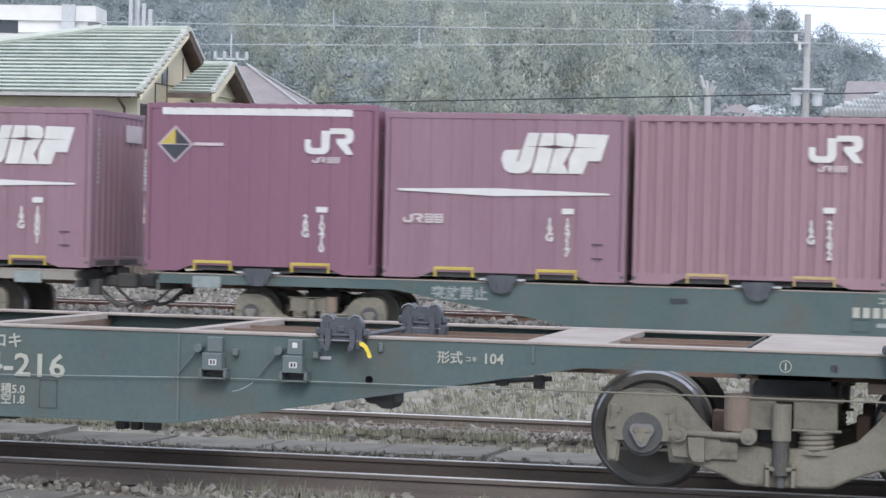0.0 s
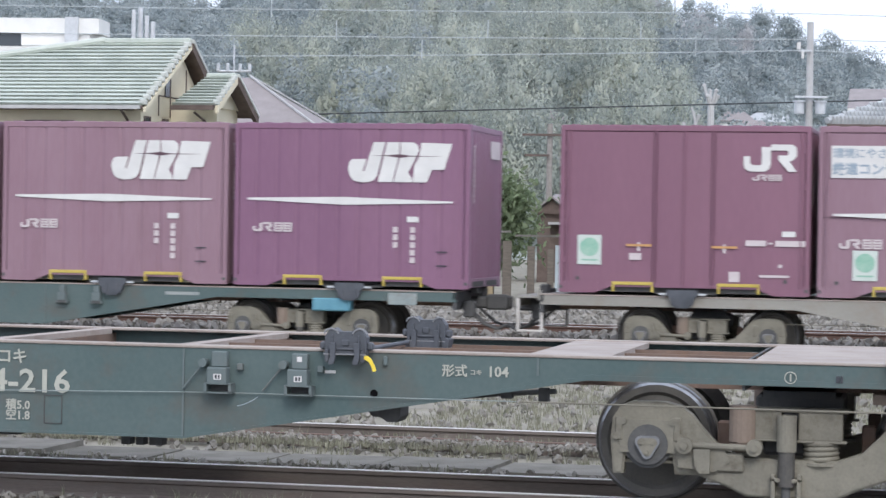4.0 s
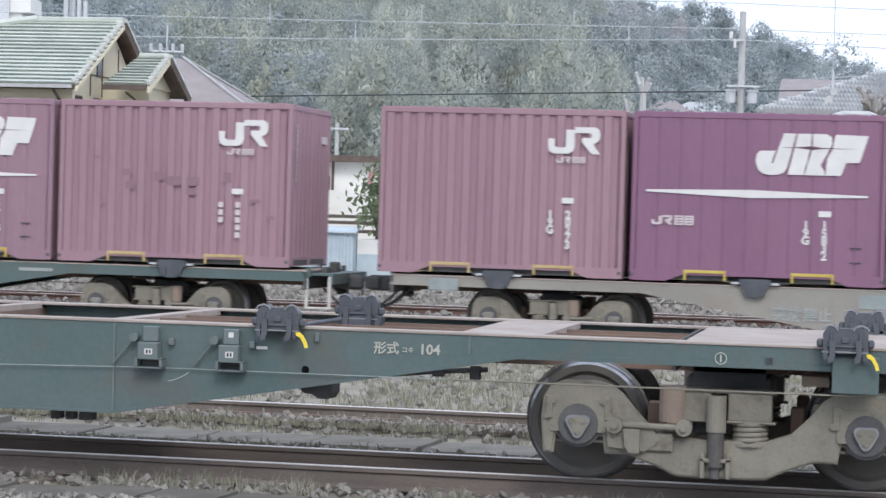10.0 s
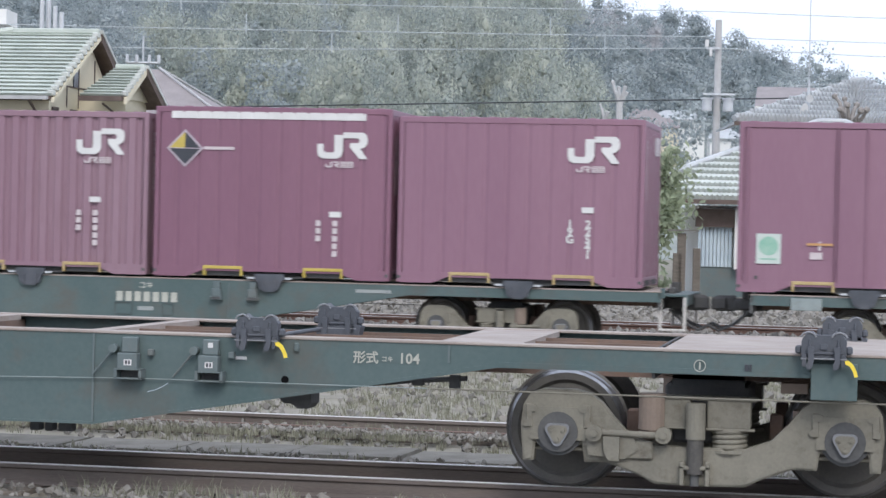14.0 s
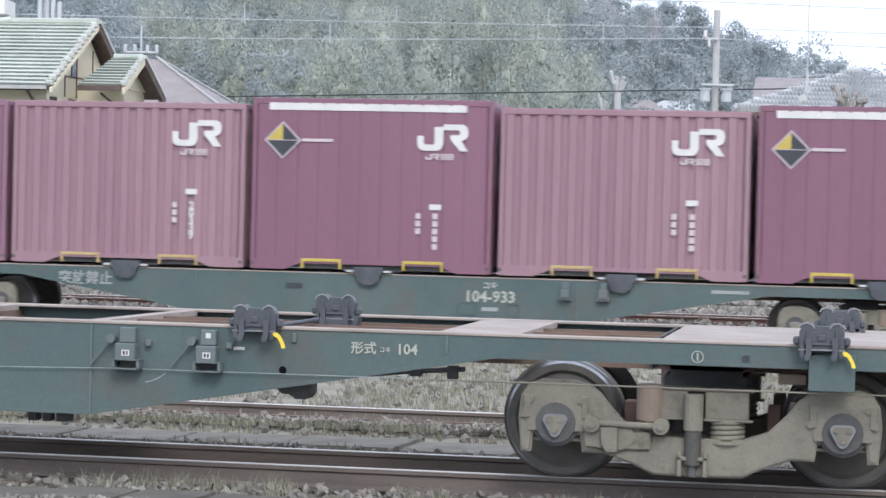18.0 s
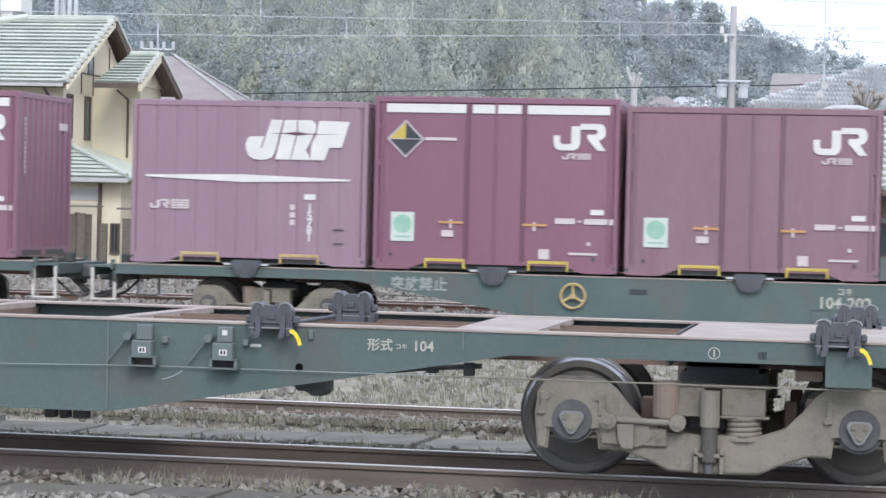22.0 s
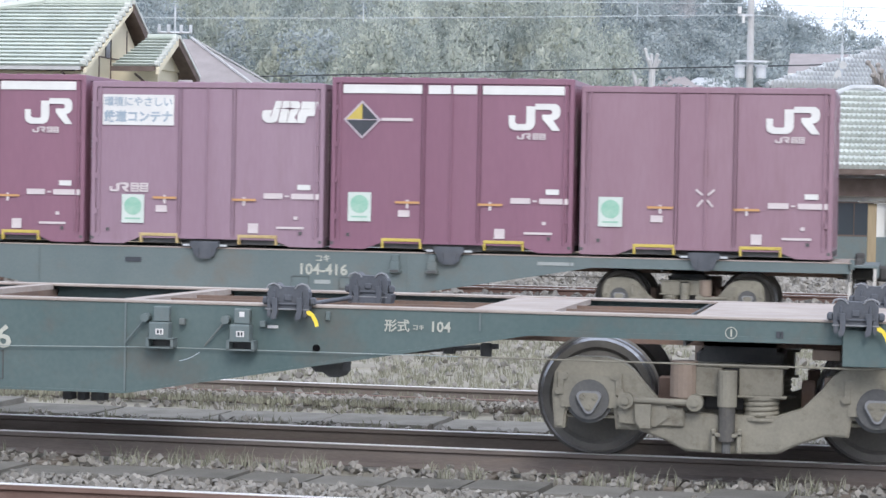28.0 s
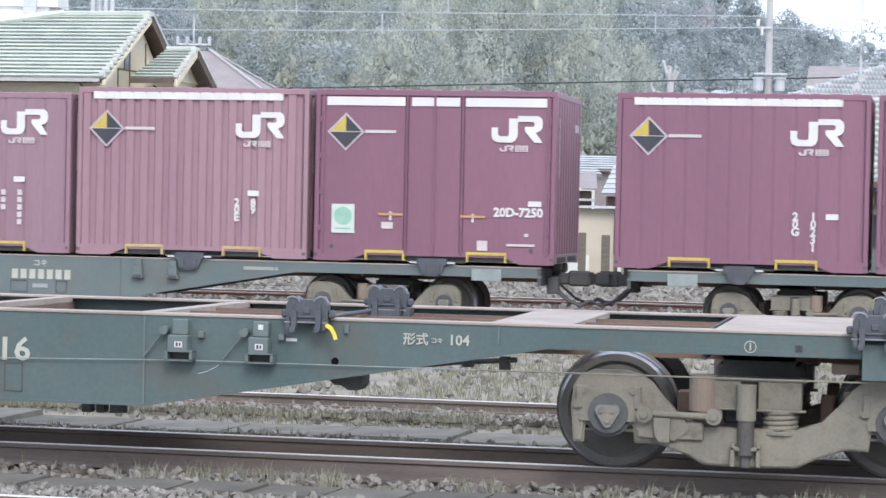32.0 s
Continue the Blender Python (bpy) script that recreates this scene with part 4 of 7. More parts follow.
def shared(name, key, make, material, parent, m, label=""):
    """A part whose mesh is made once for each key."""
    if key not in SHARED:
        me = bpy.data.meshes.new(name)
        b = make()
        b.to_mesh(me)
        b.free()
        SHARED[key] = me
    me = SHARED[key]
    ob = put(name, me, material, parent, label, matrix=m)
    ob.material_slots[0].link = "OBJECT"
    ob.material_slots[0].material = material
    return ob


def plain(parent, x0, x1, z0, z1, material, name="mark", y=Y - 0.006, label=""):
    key = ("bar", round(x1 - x0, 3), round(z1 - z0, 3))
    return shared(name, key, lambda: boxes((-(x1 - x0) / 2, (x1 - x0) / 2, -0.002, 0.002, -(z1 - z0) / 2, (z1 - z0) / 2)), material, parent, pose((x0 + x1) / 2, y, (z0 + z1) / 2), label)


def build_shell(kind, paint):
    """kind: r deep ribs, g shallow ribs, d doors in the side; tall ones are 2.6 m high."""
    tall = kind.isupper()
    H = 2.6 if tall else 2.5
    k = kind.lower()
    c = thing("container", "", "container")
    part("body", boxes((-1.80, 1.80, -1.17, 1.17, 0.10, H - 0.05)), paint, c)
    for s in (-1, 1):
        if k == "d" and s < 0:
            each("door_panel", [(x0, x1, -1.213, -1.17, 0.16, H - 0.1) for x0, x1 in ((-1.77, -0.46), (-0.40, -0.01), (0.01, 0.40), (0.46, 1.77))], paint, c)
            for x in (-0.43, 0.0, 0.43, -1.72, 1.72):
                part("lock_bar", cyl((x, -1.225, 0.12), (x, -1.225, H - 0.06), 0.016, 8), paint, c, "upright door lock bar")
            each("hinge", [(x - 0.02, x + 0.02, -1.235, -1.2, z, z + 0.09) for x in (-1.765, 1.765) for z in (0.45, 1.0, 1.55, 2.1)], paint, c)
        else:
            n, d = (15, 0.036) if k == "r" else (11, 0.014)
            pts = wave(n, d, 0.55 if k == "r" else 0.82)
            pts = [(x, -1.215 + y) for x, y in pts] + [(1.77, -1.165), (-1.77, -1.165)]
            side = part("side_panel", prism(pts, "z", 0.14, H - 0.08), paint, c)
            if s > 0:
                side.matrix_basis = pose(0, 0, 0, 0, 0, 180)
        part("top_rail", boxes((-1.80, 1.80, s * 1.225, s * 1.15, H - 0.09, H), b=0.008), paint, c)
        low = [(-1.8, 0.0), (-1.32, 0.0), (-1.08, 0.095), (1.1, 0.095), (1.34, 0.0), (1.8, 0.0), (1.8, 0.16), (-1.8, 0.16)]
        part("bottom_rail", prism(low, "y", s * 1.222, s * 1.16), paint, c)
        for x in (-1.82, 1.82):
            part("corner_post", boxes((x - 0.0375, x + 0.0375, s * 1.225, s * 1.13, 0.0, H), b=0.01), paint, c)
            part("corner_fitting", boxes((x - 0.012 - 0.02, x + 0.02, s * 1.229, s * 1.20, 0.06, 0.105), b=0.004), UNDER, c)
        pts = wave(9, 0.03, 0.55, -1.12, 1.12)
        pts = [(y, s * (1.852 - d)) for y, d in pts]
        part("end_panel", prism([(x, y) for y, x in pts] + [(s * 1.80, 1.12), (s * 1.80, -1.12)], "z", 0.16, H - 0.08), paint, c)
        each("end_rail", [(s * 1.856, s * 1.79, -1.14, 1.14, H - 0.09, H - 0.005), (s * 1.856, s * 1.79, -1.14, 1.14, 0.02, 0.16)], paint, c, "", 0.006)
        part("end_mark", boxes((s * 1.862, s * 1.858, 0.3, 1.05, H - 0.48, H - 0.2) if k == "g" else (s * 1.862, s * 1.858, 0.6, 1.0, H - 0.55, H - 0.43)), PINK_WHITE, c, "white plate")
        # Thin dark plates paint the shade of the end openings.
        each("end_slot", [(s * 1.859, s * 1.85, -0.95, -0.1, 0.035, 0.115), (s * 1.859, s * 1.85, 0.1, 0.95, 0.035, 0.115)], UNDER, c)
        comb = [(-0.945, 1.3), (-0.945, 2.2)]
        for i in range(12):
            z = 2.2 - 0.075 * i
            comb += [(-0.885, z), (-0.885, z - (0.05 if i != 4 else 0.02)), (-0.94, z - (0.05 if i != 4 else 0.02)), (-0.94, z - 0.075)]
        part("end_text", prism(comb, "x", s * 1.858, s * 1.862), PINK_WHITE, c, "worn upright line of characters")
        for x in (-0.745, 0.825):
            part("fork_pocket", boxes((x - 0.31, x + 0.31, s * 1.236, s * 1.15, 0.125, 0.172), (x - 0.31, x - 0.275, s * 1.236, s * 1.15, 0.02, 0.125), (x + 0.275, x + 0.31, s * 1.236, s * 1.15, 0.02, 0.125), b=0.004), TAN if k == "r" or paint in (RED_MID, RED_GREY) else YELLOW, c, "faded tan forklift pocket frame" if k == "r" or paint in (RED_MID, RED_GREY) else "yellow forklift pocket frame")
        # Dark blocks paint the shade in the pockets and the middle notch.
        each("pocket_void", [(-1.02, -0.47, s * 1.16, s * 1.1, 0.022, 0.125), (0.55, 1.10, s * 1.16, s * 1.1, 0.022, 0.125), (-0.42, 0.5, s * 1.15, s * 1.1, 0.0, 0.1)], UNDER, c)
    top = [(-1.8, H - 0.02)]
    for i in range(12):
        a = -1.65 + i * 0.3
        top += [(a - 0.09, H - 0.02), (a - 0.06, H + 0.012), (a + 0.06, H + 0.012), (a + 0.09, H - 0.02)]
    part("roof", prism(top + [(1.8, H - 0.02), (1.8, H - 0.05), (-1.8, H - 0.05)], "y", -1.145, 1.145), paint, c)
    part("floor", boxes((-1.78, 1.78, -1.15, 1.15, 0.03, 0.1)), UNDER, c)
    return c


def upright(c, head, number, x0, x1, z, mark=None, size=0.168):
    """Stacked characters; what cannot be read is a row of plain bars."""
    if mark:
        plain(c, mark[0], mark[0] + 0.18, mark[1], mark[1] + 0.085, WHITE, "tag_mark")
    for body, x in ((head, x0), (number, x1)):
        if body.startswith("#"):
            for i in range(int(body[1:])):
                plain(c, x - 0.038, x + 0.038, z - 0.115 * i - 0.085, z - 0.115 * i, PINK_WHITE, "numeral_bar")
        else:
            for i, ch in enumerate(body):
                write(c, ch, size, x, Y - 0.006, z - 0.055 - 0.112 * i, WHITE, name="numeral")


def level(c, body, z=0.775):
    plain(c, 1.45, 1.65, z + 0.1, z + 0.18, WHITE, "tag_mark")
    if body:
        write(c, body, 0.185, 1.3, Y - 0.006, z, WHITE, name="number")
    else:
        for x0, x1, h in ((0.92, 1.22, 0.042), (1.255, 1.32, 0.012), (1.355, 1.79, 0.042)):
            plain(c, x0, x1, z - h, z + h, PINK_WHITE, "numeral_bar")


def name_mark(w, h):
    """Two hooked shapes and two square ones made of thin strokes, in one line of the width w and the height h."""
    bm = round_mark()
    bmesh.ops.scale(bm, vec=(w * 0.5 / 0.78, 1, h / 0.40), verts=bm.verts)
    t = h * 0.17
    for x0 in (w * 0.55, w * 0.79):
        x1 = x0 + w * 0.21
        for k in range(4):
            z = k * (h - t) / 3
            box(bm, x0, x1, -0.003, 0, z, z + t)
        box(bm, x0, x0 + t, -0.0025, 0.0005, 0, h)
        box(bm, x1 - t, x1, -0.0025, 0.0005, 0, h)
    return bm


def ribbed_stripe():
    """A painted band that follows the shallow ribs of the side."""
    ribs = [(x, y) for x, y in wave(14, 0.006, 0.88, -1.60, 1.45)]
    return prism(ribs + [(1.45, 0.012), (-1.60, 0.012)], "z", 2.42, 2.53)


def put_round(c, x, z):
    shared("logo", "round", round_mark, WHITE, c, pose(x, Y - 0.006, z), "white hooked logo shapes")
    shared("name_mark", "small_name", lambda: name_mark(0.43, 0.092), PINK_WHITE, c, pose(x + 0.13, Y - 0.006, z - 0.135), "small white line of logo shapes")


def put_italic(c, x, z, k=1.0):
    shared("logo", ("italic", k), (lambda: bmesh_scaled(italic_mark(), k)), WHITE, c, pose(x, Y - 0.006, z), "white slanted block logo shapes")
    shared("logo_slit", ("slit", k), (lambda: bmesh_scaled(prism([(0.34, 0.382), (0.6, 0.374), (0.76, 0.352), (0.9, 0.372), (1.40, 0.378), (0.9, 0.386), (0.76, 0.408), (0.6, 0.39)], "y", -0.001, 0.001), k)), SLIT, c, pose(x, Y - 0.011, z), "dark star-shaped slit")


def bmesh_scaled(bm, k):
    bmesh.ops.scale(bm, vec=(k, 1, k), verts=bm.verts)
    return bm


def put_line(c):
    shared("stripe", "taper", lambda: prism([(-1.64, 1.315), (-0.1, 1.255), (1.6, 1.30), (1.6, 1.325), (-0.1, 1.375), (-1.64, 1.345)], "y", -0.002, 0.002), WHITE, c, pose(0, Y - 0.006, 0), "tapered white line")


def put_name(c, z=0.83):
    shared("name_mark", "large_name", lambda: name_mark(0.62, 0.14), PINK_WHITE, c, pose(-1.55, Y - 0.006, z), "white line of logo shapes")


def put_diamond(c):
    d = shared("warning_diamond", "dia_rim", lambda: prism([(-0.29, 0), (0, -0.29), (0.29, 0), (0, 0.29)], "y", -0.002, 0.002), SILVER, c, pose(-1.38, Y - 0.005, 1.96), "yellow and black diamond sticker")
    shared("diamond_dark", "dia_dark", lambda: prism([(-0.25, 0), (0, -0.25), (0.25, 0), (0, 0.25)], "y", -0.002, 0.002), BLACK, d, pose(0, -0.003, 0))
    shared("diamond_yellow", "dia_yellow", lambda: prism([(-0.25, 0), (0.0, 0.0), (0, 0.25)], "y", -0.002, 0.002), YELLOW, d, pose(0, -0.006, 0))
    shared("diamond_line", "dia_line", lambda: boxes((-0.25, 0.25, -0.002, 0.002, -0.006, 0.006)), SILVER, d, pose(0, -0.008, 0))
    plain(c, -1.08, -0.60, 1.945, 1.99, PINK_WHITE, "small_text_bar")


def put_door_bits(c, dx=0.0, dz=0.0, disc=True):
    plain(c, -1.58 + dx, -1.22 + dx, 0.42 + dz, 0.86 + dz, STICKER, "sticker", label="pale sticker with a green disc" if disc else "pale worn sticker")
    if disc:
        shared("sticker_disc", "disc", lambda: cyl((0, -0.003, 0), (0, 0.0, 0), 0.14, 20), GREEN_MARK, c, pose(-1.40 + dx, Y - 0.008, 0.68 + dz))
        plain(c, -1.52 + dx, -1.28 + dx, 0.475 + dz, 0.50 + dz, GREEN_MARK, "sticker_bar", Y - 0.0085)
    for x0, x1, z in ((-0.85, -0.47, 0.70), (0.42, 0.80, 0.69)):
        plain(c, x0, x1, z, z + 0.035, ORANGE, "door_handle", Y - 0.014, "orange door handle")
        plain(c, (x0 + x1) / 2 - 0.02, (x0 + x1) / 2 + 0.02, z - 0.07, z + 0.06, PINK_WHITE, "handle_lug", Y - 0.012)
    plain(c, -0.80, -0.62, 0.50, 0.60, PINK_WHITE, "small_plate")
    plain(c, 0.68, 0.84, 0.20, 0.35, PINK_WHITE, "small_plate")
    plain(c, 1.40, 1.46, 0.42, 0.47, PINK_WHITE, "small_plate")
    plain(c, 1.13, 1.56, 0.275, 0.31, PINK_WHITE, "small_text_bar")
    for x in (-1.60, 1.48):
        plain(c, x, x + 0.05, 0.19, 0.24, UNDER, "bolt_mark")


def chalk_cross(c, x, z):
    """Four chalk strokes round a point of the door."""
    for a in (40, 140, 230, 310):
        p, q = (math.cos(radians(a)), math.sin(radians(a))), (-math.sin(radians(a)) * 0.02, math.cos(radians(a)) * 0.02)
        st = [(x + p[0] * r + q[0] * k, z + p[1] * r + q[1] * k) for r, k in ((0.05, -0.8), (0.18, -0.8), (0.18, 0.8), (0.05, 0.8))]
        part("chalk_stroke", prism(st, "y", Y - 0.008, Y - 0.004), PINK_WHITE, c, "pale chalk stroke")
    plain(c, x - 0.03, x + 0.03, z + 0.3, z + 0.7, RED_BROWN, "paint_patch", label="darker touched-up paint")


# Numbers whose tag stands beside them, not above.
BESIDE = {"11928": (0.82, 1.10, 0.87, (1.26, 0.73)), "11931": (0.60, 0.90, 0.87, (1.09, 0.79)), "10231": (0.80, 1.06, 0.86, (1.24, 0.77))}


def container(code, paint, head="", number=""):
    """code: J ribbed round mark, F slanted mark, S stripe and diamond, D doors; see the train's list."""
    shell = {"J": "r", "P": "g", "F": "g", "S": "G", "R": "R", "D": "d", "E": "D", "T": "D", "B": "d", "V": "d", "M": "d", "N": "d"}[code]
    key = (shell, paint.name)
    if key not in SHARED:
        SHARED[key] = build_shell(shell, paint)
        c = SHARED[key]
    else:
        c = copy_shell(SHARED[key])
    H = 2.6 if shell.isupper() else 2.5
    words = {"J": "deep ribs", "P": "shallow ribs", "F": "shallow ribs", "S": "shallow ribs", "R": "deep ribs"}.get(code, "side doors")
    marks = {"J": "hooked white logo", "P": "hooked white logo", "F": "slanted white logo", "B": "plain white panel", "V": "worded white panel", "M": "slanted white logo", "N": "slanted white logo", "D": "green sticker"}.get(code, "diamond sticker")
    tagged(c, paint.name.replace(" paint", "") + " container with " + words + " and " + marks, "container", "containers on the goods train")
    if code in "JP":
        put_round(c, 0.70, 1.84)
        upright(c, head, number, 0.76, 1.03, 0.98, (0.93, 1.10))
    if code in "SR":
        put_round(c, 0.70, 1.84)
        put_diamond(c)
        shared("top_stripe", "ribbed stripe", ribbed_stripe, WHITE, c, pose(0, Y - 0.002, 0), "long white stripe over the ribs")
        upright(c, head, number, *BESIDE.get(number, (0.74, 1.0, 0.90, (0.91, 0.95))))
    if code == "F":
        put_italic(c, -0.05, 1.60, 1.07)
        put_line(c)
        put_name(c)
        upright(c, head, number, 0.71, 0.98, 0.93, (0.89, 1.005))
        for z in (0.34, 0.55):
            plain(c, 1.35, 1.52, z, z + 0.018, BLACK, "grip_slot")
    if code in "DET":
        put_round(c, 0.87, 1.83)
        put_door_bits(c)
        level(c, number)
    if code in "ET":
        put_diamond(c)
        for x0, x1 in ((-1.68, -0.46), (0.47, 1.72)) + (((-0.36, -0.02), (0.02, 0.38)) if code == "T" else ()):
            plain(c, x0, x1, 2.36, 2.49, WHITE, "top_stripe", label="white stripe")
    if code in "BMN":
        put_italic(c, -0.89 if code == "N" else -0.055, 1.49, 1.11)
        shared("stripe", "taper", lambda: prism([(-1.64, 1.315), (-0.1, 1.255), (1.6, 1.30), (1.6, 1.325), (-0.1, 1.375), (-1.64, 1.345)], "y", -0.002, 0.002), WHITE, c, pose(0, Y - 0.03, -0.12), "tapered white line")
        put_name(c, 0.72)
        level(c, number, 0.72)
        put_door_bits(c, 0.23, -0.165, code != "B" and code != "N")
    if code in "BVM":
        if code == "B":
            plain(c, -1.68, -0.56, 1.74, 2.16, WHITE, "panel", label="plain white panel")
        else:
            z = 1.75 if code == "M" else 1.83
            plain(c, -1.68, -0.53, z, z + 0.47, WHITE, "panel", label="white panel with two lines of blue words")
            write(c, "環境にやさしい", 0.158, -1.105, Y - 0.010, z + 0.35, WORDS, name="slogan")
            write(c, "鉄道コンテナ", 0.185, -1.105, Y - 0.010, z + 0.12, WORDS, name="slogan")
    if code == "V":
        put_italic(c, 0.87, 1.89, 0.585)
        put_name(c, 0.80)
        level(c, number)
        put_door_bits(c, 0.23, -0.10)
    if code in "BMN":
        plain(c, -1.78, 1.78, 1.165, 1.18, SLIT, "door_seam", Y - 0.001)
    return c


def copy_shell(src):
    made = {src: src.copy()}
    scene.collection.objects.link(made[src])
    names = ("body", "door_panel", "lock_bar", "hinge", "side_panel", "top_rail", "bottom_rail", "corner_post", "corner_fitting", "end_panel", "end_rail", "end_slot", "end_mark", "end_text", "fork_pocket", "pocket_void", "roof", "floor")
    for o in src.children:
        if o.name.split(".")[0] in names:
            k = o.copy()
            scene.collection.objects.link(k)
            k.parent = made[src]
    return made[src]


# ---- the goods train ----
TRAIN = [-10.75, -7.30, -3.88, -0.67, 2.55, 5.80, 9.24, 12.35, 15.65, 18.99, 22.35, 25.74, 29.00, 32.55, 35.57, 38.68, 42.12, 45.53, 48.68, 52.14, 55.20, 58.58, 61.68, 65.06, 68.25, 71.63, 74.79, 78.12, 81.33, 84.48, 87.63, 90.86, 94.31, 97.36, 100.71, 104.01, 107.13, 110.43, 113.52, 116.86, 119.90, 123.23, 126.16, 129.57, 132.53, 135.66, 138.65, 141.73, 144.71, 147.48, 150.31, 152.93, 155.66, 158.16, 160.57, 162.91, 165.22, 167.51, 169.88, 172.04, 174.10, 176.03, 177.82, 179.42, 180.77]
HEAD = -0.458


def on_line(a):
    """The pose of a thing at a metres along the goods line."""
    return pose(a, 19.448 - 0.008 * a, -0.128, 0, 0, HEAD)


# Each wagon from the front of the train back: paint, long end at the right, number, and its containers from left to right.
WAGONS = [
    (TEAL, 1, "104-", [("S", RED_FRESH, "20G", "10410"), ("F", RED_FADED, "19G", "15717"), ("J", RED_ROSE, "19G", "21292"), None, None]),
    (SAND, 0, "107-292", [("D", RED_FRESH, "", ""), ("M", RED_FADED, "", "18G-16071"), ("V", RED_GREY, "", "18G-16855"), ("J", RED_FADED, "19G", "22208"), ("F", RED_FADED, "19G", "18001")]),
    (TEAL, 0, "104-2719", [("J", RED_ROSE, "19G", "19874"), ("S", RED_FRESH, "20G", "#5"), ("F", RED_FADED, "#3", "#5"), ("F", RED_FADED, "#3", "#5"), ("F", RED_PURPLE, "#3", "#5")]),
    (SAND, 1, "107-782", [("J", RED_ROSE, "19G", "20273"), ("F", RED_PURPLE, "19G", "15832"), ("J", RED_ROSE, "19G", "20696"), ("F", RED_FADED, "19G", "16783"), ("F", RED_PURPLE, "19G", "16484")]),
    (TEAL, 1, "104-1466", [("D", RED_MID, "", "18G-21223"), ("F", RED_GREY, "19G", "18884"), ("S", RED_FRESH, "20G", "1757"), ("F", RED_FADED, "19G", "15139"), ("J", RED_ROSE, "#3", "#5")]),
    (TEAL, 1, "#", [("T", RED_FRESH, "", ""), ("N", RED_FADED, "", ""), ("J", RED_FADED, "#3", "#5"), ("S", RED_FRESH, "#3", "#5"), ("P", RED_MID, "19G", "22541")]),
    (TEAL, 1, "104-933", [("P", RED_MID, "#3", "21387"), ("J", RED_ROSE, "#3", "20339"), ("S", RED_FRESH, "#3", "#5"), ("J", RED_ROSE, "#3", "#5"), ("S", RED_FRESH, "20G", "11928")]),
    (TEAL, 0, "104-202", [("F", RED_GREY, "#3", "15781"), ("T", RED_FRESH, "", ""), ("D", RED_BROWN, "", ""), ("E", RED_FRESH, "", ""), ("P", RED_FADED, "#3", "#5")]),
    (TEAL, 1, "104-443", [("S", RED_FRESH, "20G", "11931"), ("F", RED_BROWN, "19G", "16288"), ("B", RED_GREY, "", ""), ("D", RED_BROWN, "", ""), ("E", RED_FRESH, "", "")]),
    (TEAL_GREY, 1, "104-416", [("S", RED_FRESH, "20G", "10231"), ("E", RED_FRESH, "", ""), ("V", RED_GREY, "", ""), ("T", RED_FRESH, "", ""), ("D", RED_FADED, "", "")]),
    (TEAL_GREY, 0, "#", [None, None, ("P", RED_FADED, "#3", "#5"), ("R", RED_ROSE, "20E", "89"), ("T", RED_FRESH, "", "20D-7250")]),
]
SPARE = {p.name: build_wagon(p) for p in (TEAL, SAND, TEAL_GREY)}
USED, MOVERS, WHEELS, PATCHED = set(), [], [], []


def mark_wagon(w, far, number, paint, wheel):
    """Lettering and small fittings on the side that faces the camera."""
    ink = WHITE if paint is SAND else CREAM_MARK
    # Dimmer ink on every sill but the sandy ones.
    worn = ink if paint is SAND else DIM_INK

    def side(x, z, d=0.0):
        return pose(x, -1.197 - d, z) if not far else pose(-x, 1.197 + d, z, 0, 0, 180)

    if number == "#" or number.endswith("-"):
        for i in range(7):
            put("number_bar", bar_mesh(0.10, 0.15), ink, w, matrix=side(1.2 + i * 0.145, 0.70))
    else:
        put("number", letters(number, 0.235), ink, w, matrix=side(1.62, 0.70))
    put("lettering", letters("コキ", 0.12), ink, w, matrix=side(1.62, 0.87))
    if paint is not TEAL_GREY:
        put("lettering", letters("突放禁止", 0.22), worn, w, matrix=side(-4.72, 0.80) if paint is not SAND else side(-3.37 if far else -2.6, 0.59))
    put("small_text_bar", bar_mesh(0.55, 0.05), worn, w, matrix=side(5.2, 0.88))
    put("small_text_bar", bar_mesh(0.25, 0.06), worn, w, matrix=side(1.62, 0.52))
    # Black bar paints the dark inside a slot of the sill.
    put("sill_slot", bar_mesh(0.62 if paint is SAND else 0.26, 0.075), BLACK, w, matrix=side(-1.4, 0.79, 0.002))
    if paint is not SAND:
        for x in (1.27, 1.97):
            part("card_holder", frame_line(-0.14 if x < 1.5 else -0.09, 0.14 if x < 1.5 else 0.09, -0.09, 0.09, -0.004), UNDER, w, "empty card frame", matrix=side(x, 0.51))
    if paint is SAND:
        put("card_holder", bar_mesh(0.33, 0.2), BOGIE, w, matrix=side(1.37, 0.5))
        put("card_holder", bar_mesh(0.19, 0.22), BOGIE, w, matrix=side(1.98, 0.5))
        put("label_plate", bar_mesh(0.13, 0.13), WHITE, w, matrix=side(0.94, 0.51))
        put("small_text_bar", bar_mesh(0.5, 0.2), PANEL, w, matrix=side(-2.3, 0.82))
    if wheel:
        hw = coil(0, 0, 0, 0, 0.18, 0.02, 1, 24)
        bmesh.ops.rotate(hw, verts=hw.verts, cent=(0, 0, 0), matrix=Matrix.Rotation(radians(90), 3, "X"))
        for a in (90, 210, 330):
            cyl((0, 0, 0), (0.17 * math.cos(radians(a)), 0, 0.17 * math.sin(radians(a))), 0.02, 6, bm=hw)
        cyl((0, -0.02, 0), (0, 0.04, 0), 0.045, 10, bm=hw)
        part("hand_wheel", hw, TAN, w, "faded yellow hand brake wheel", matrix=side(-2.37, 0.70, 0.04))


BARS = {}


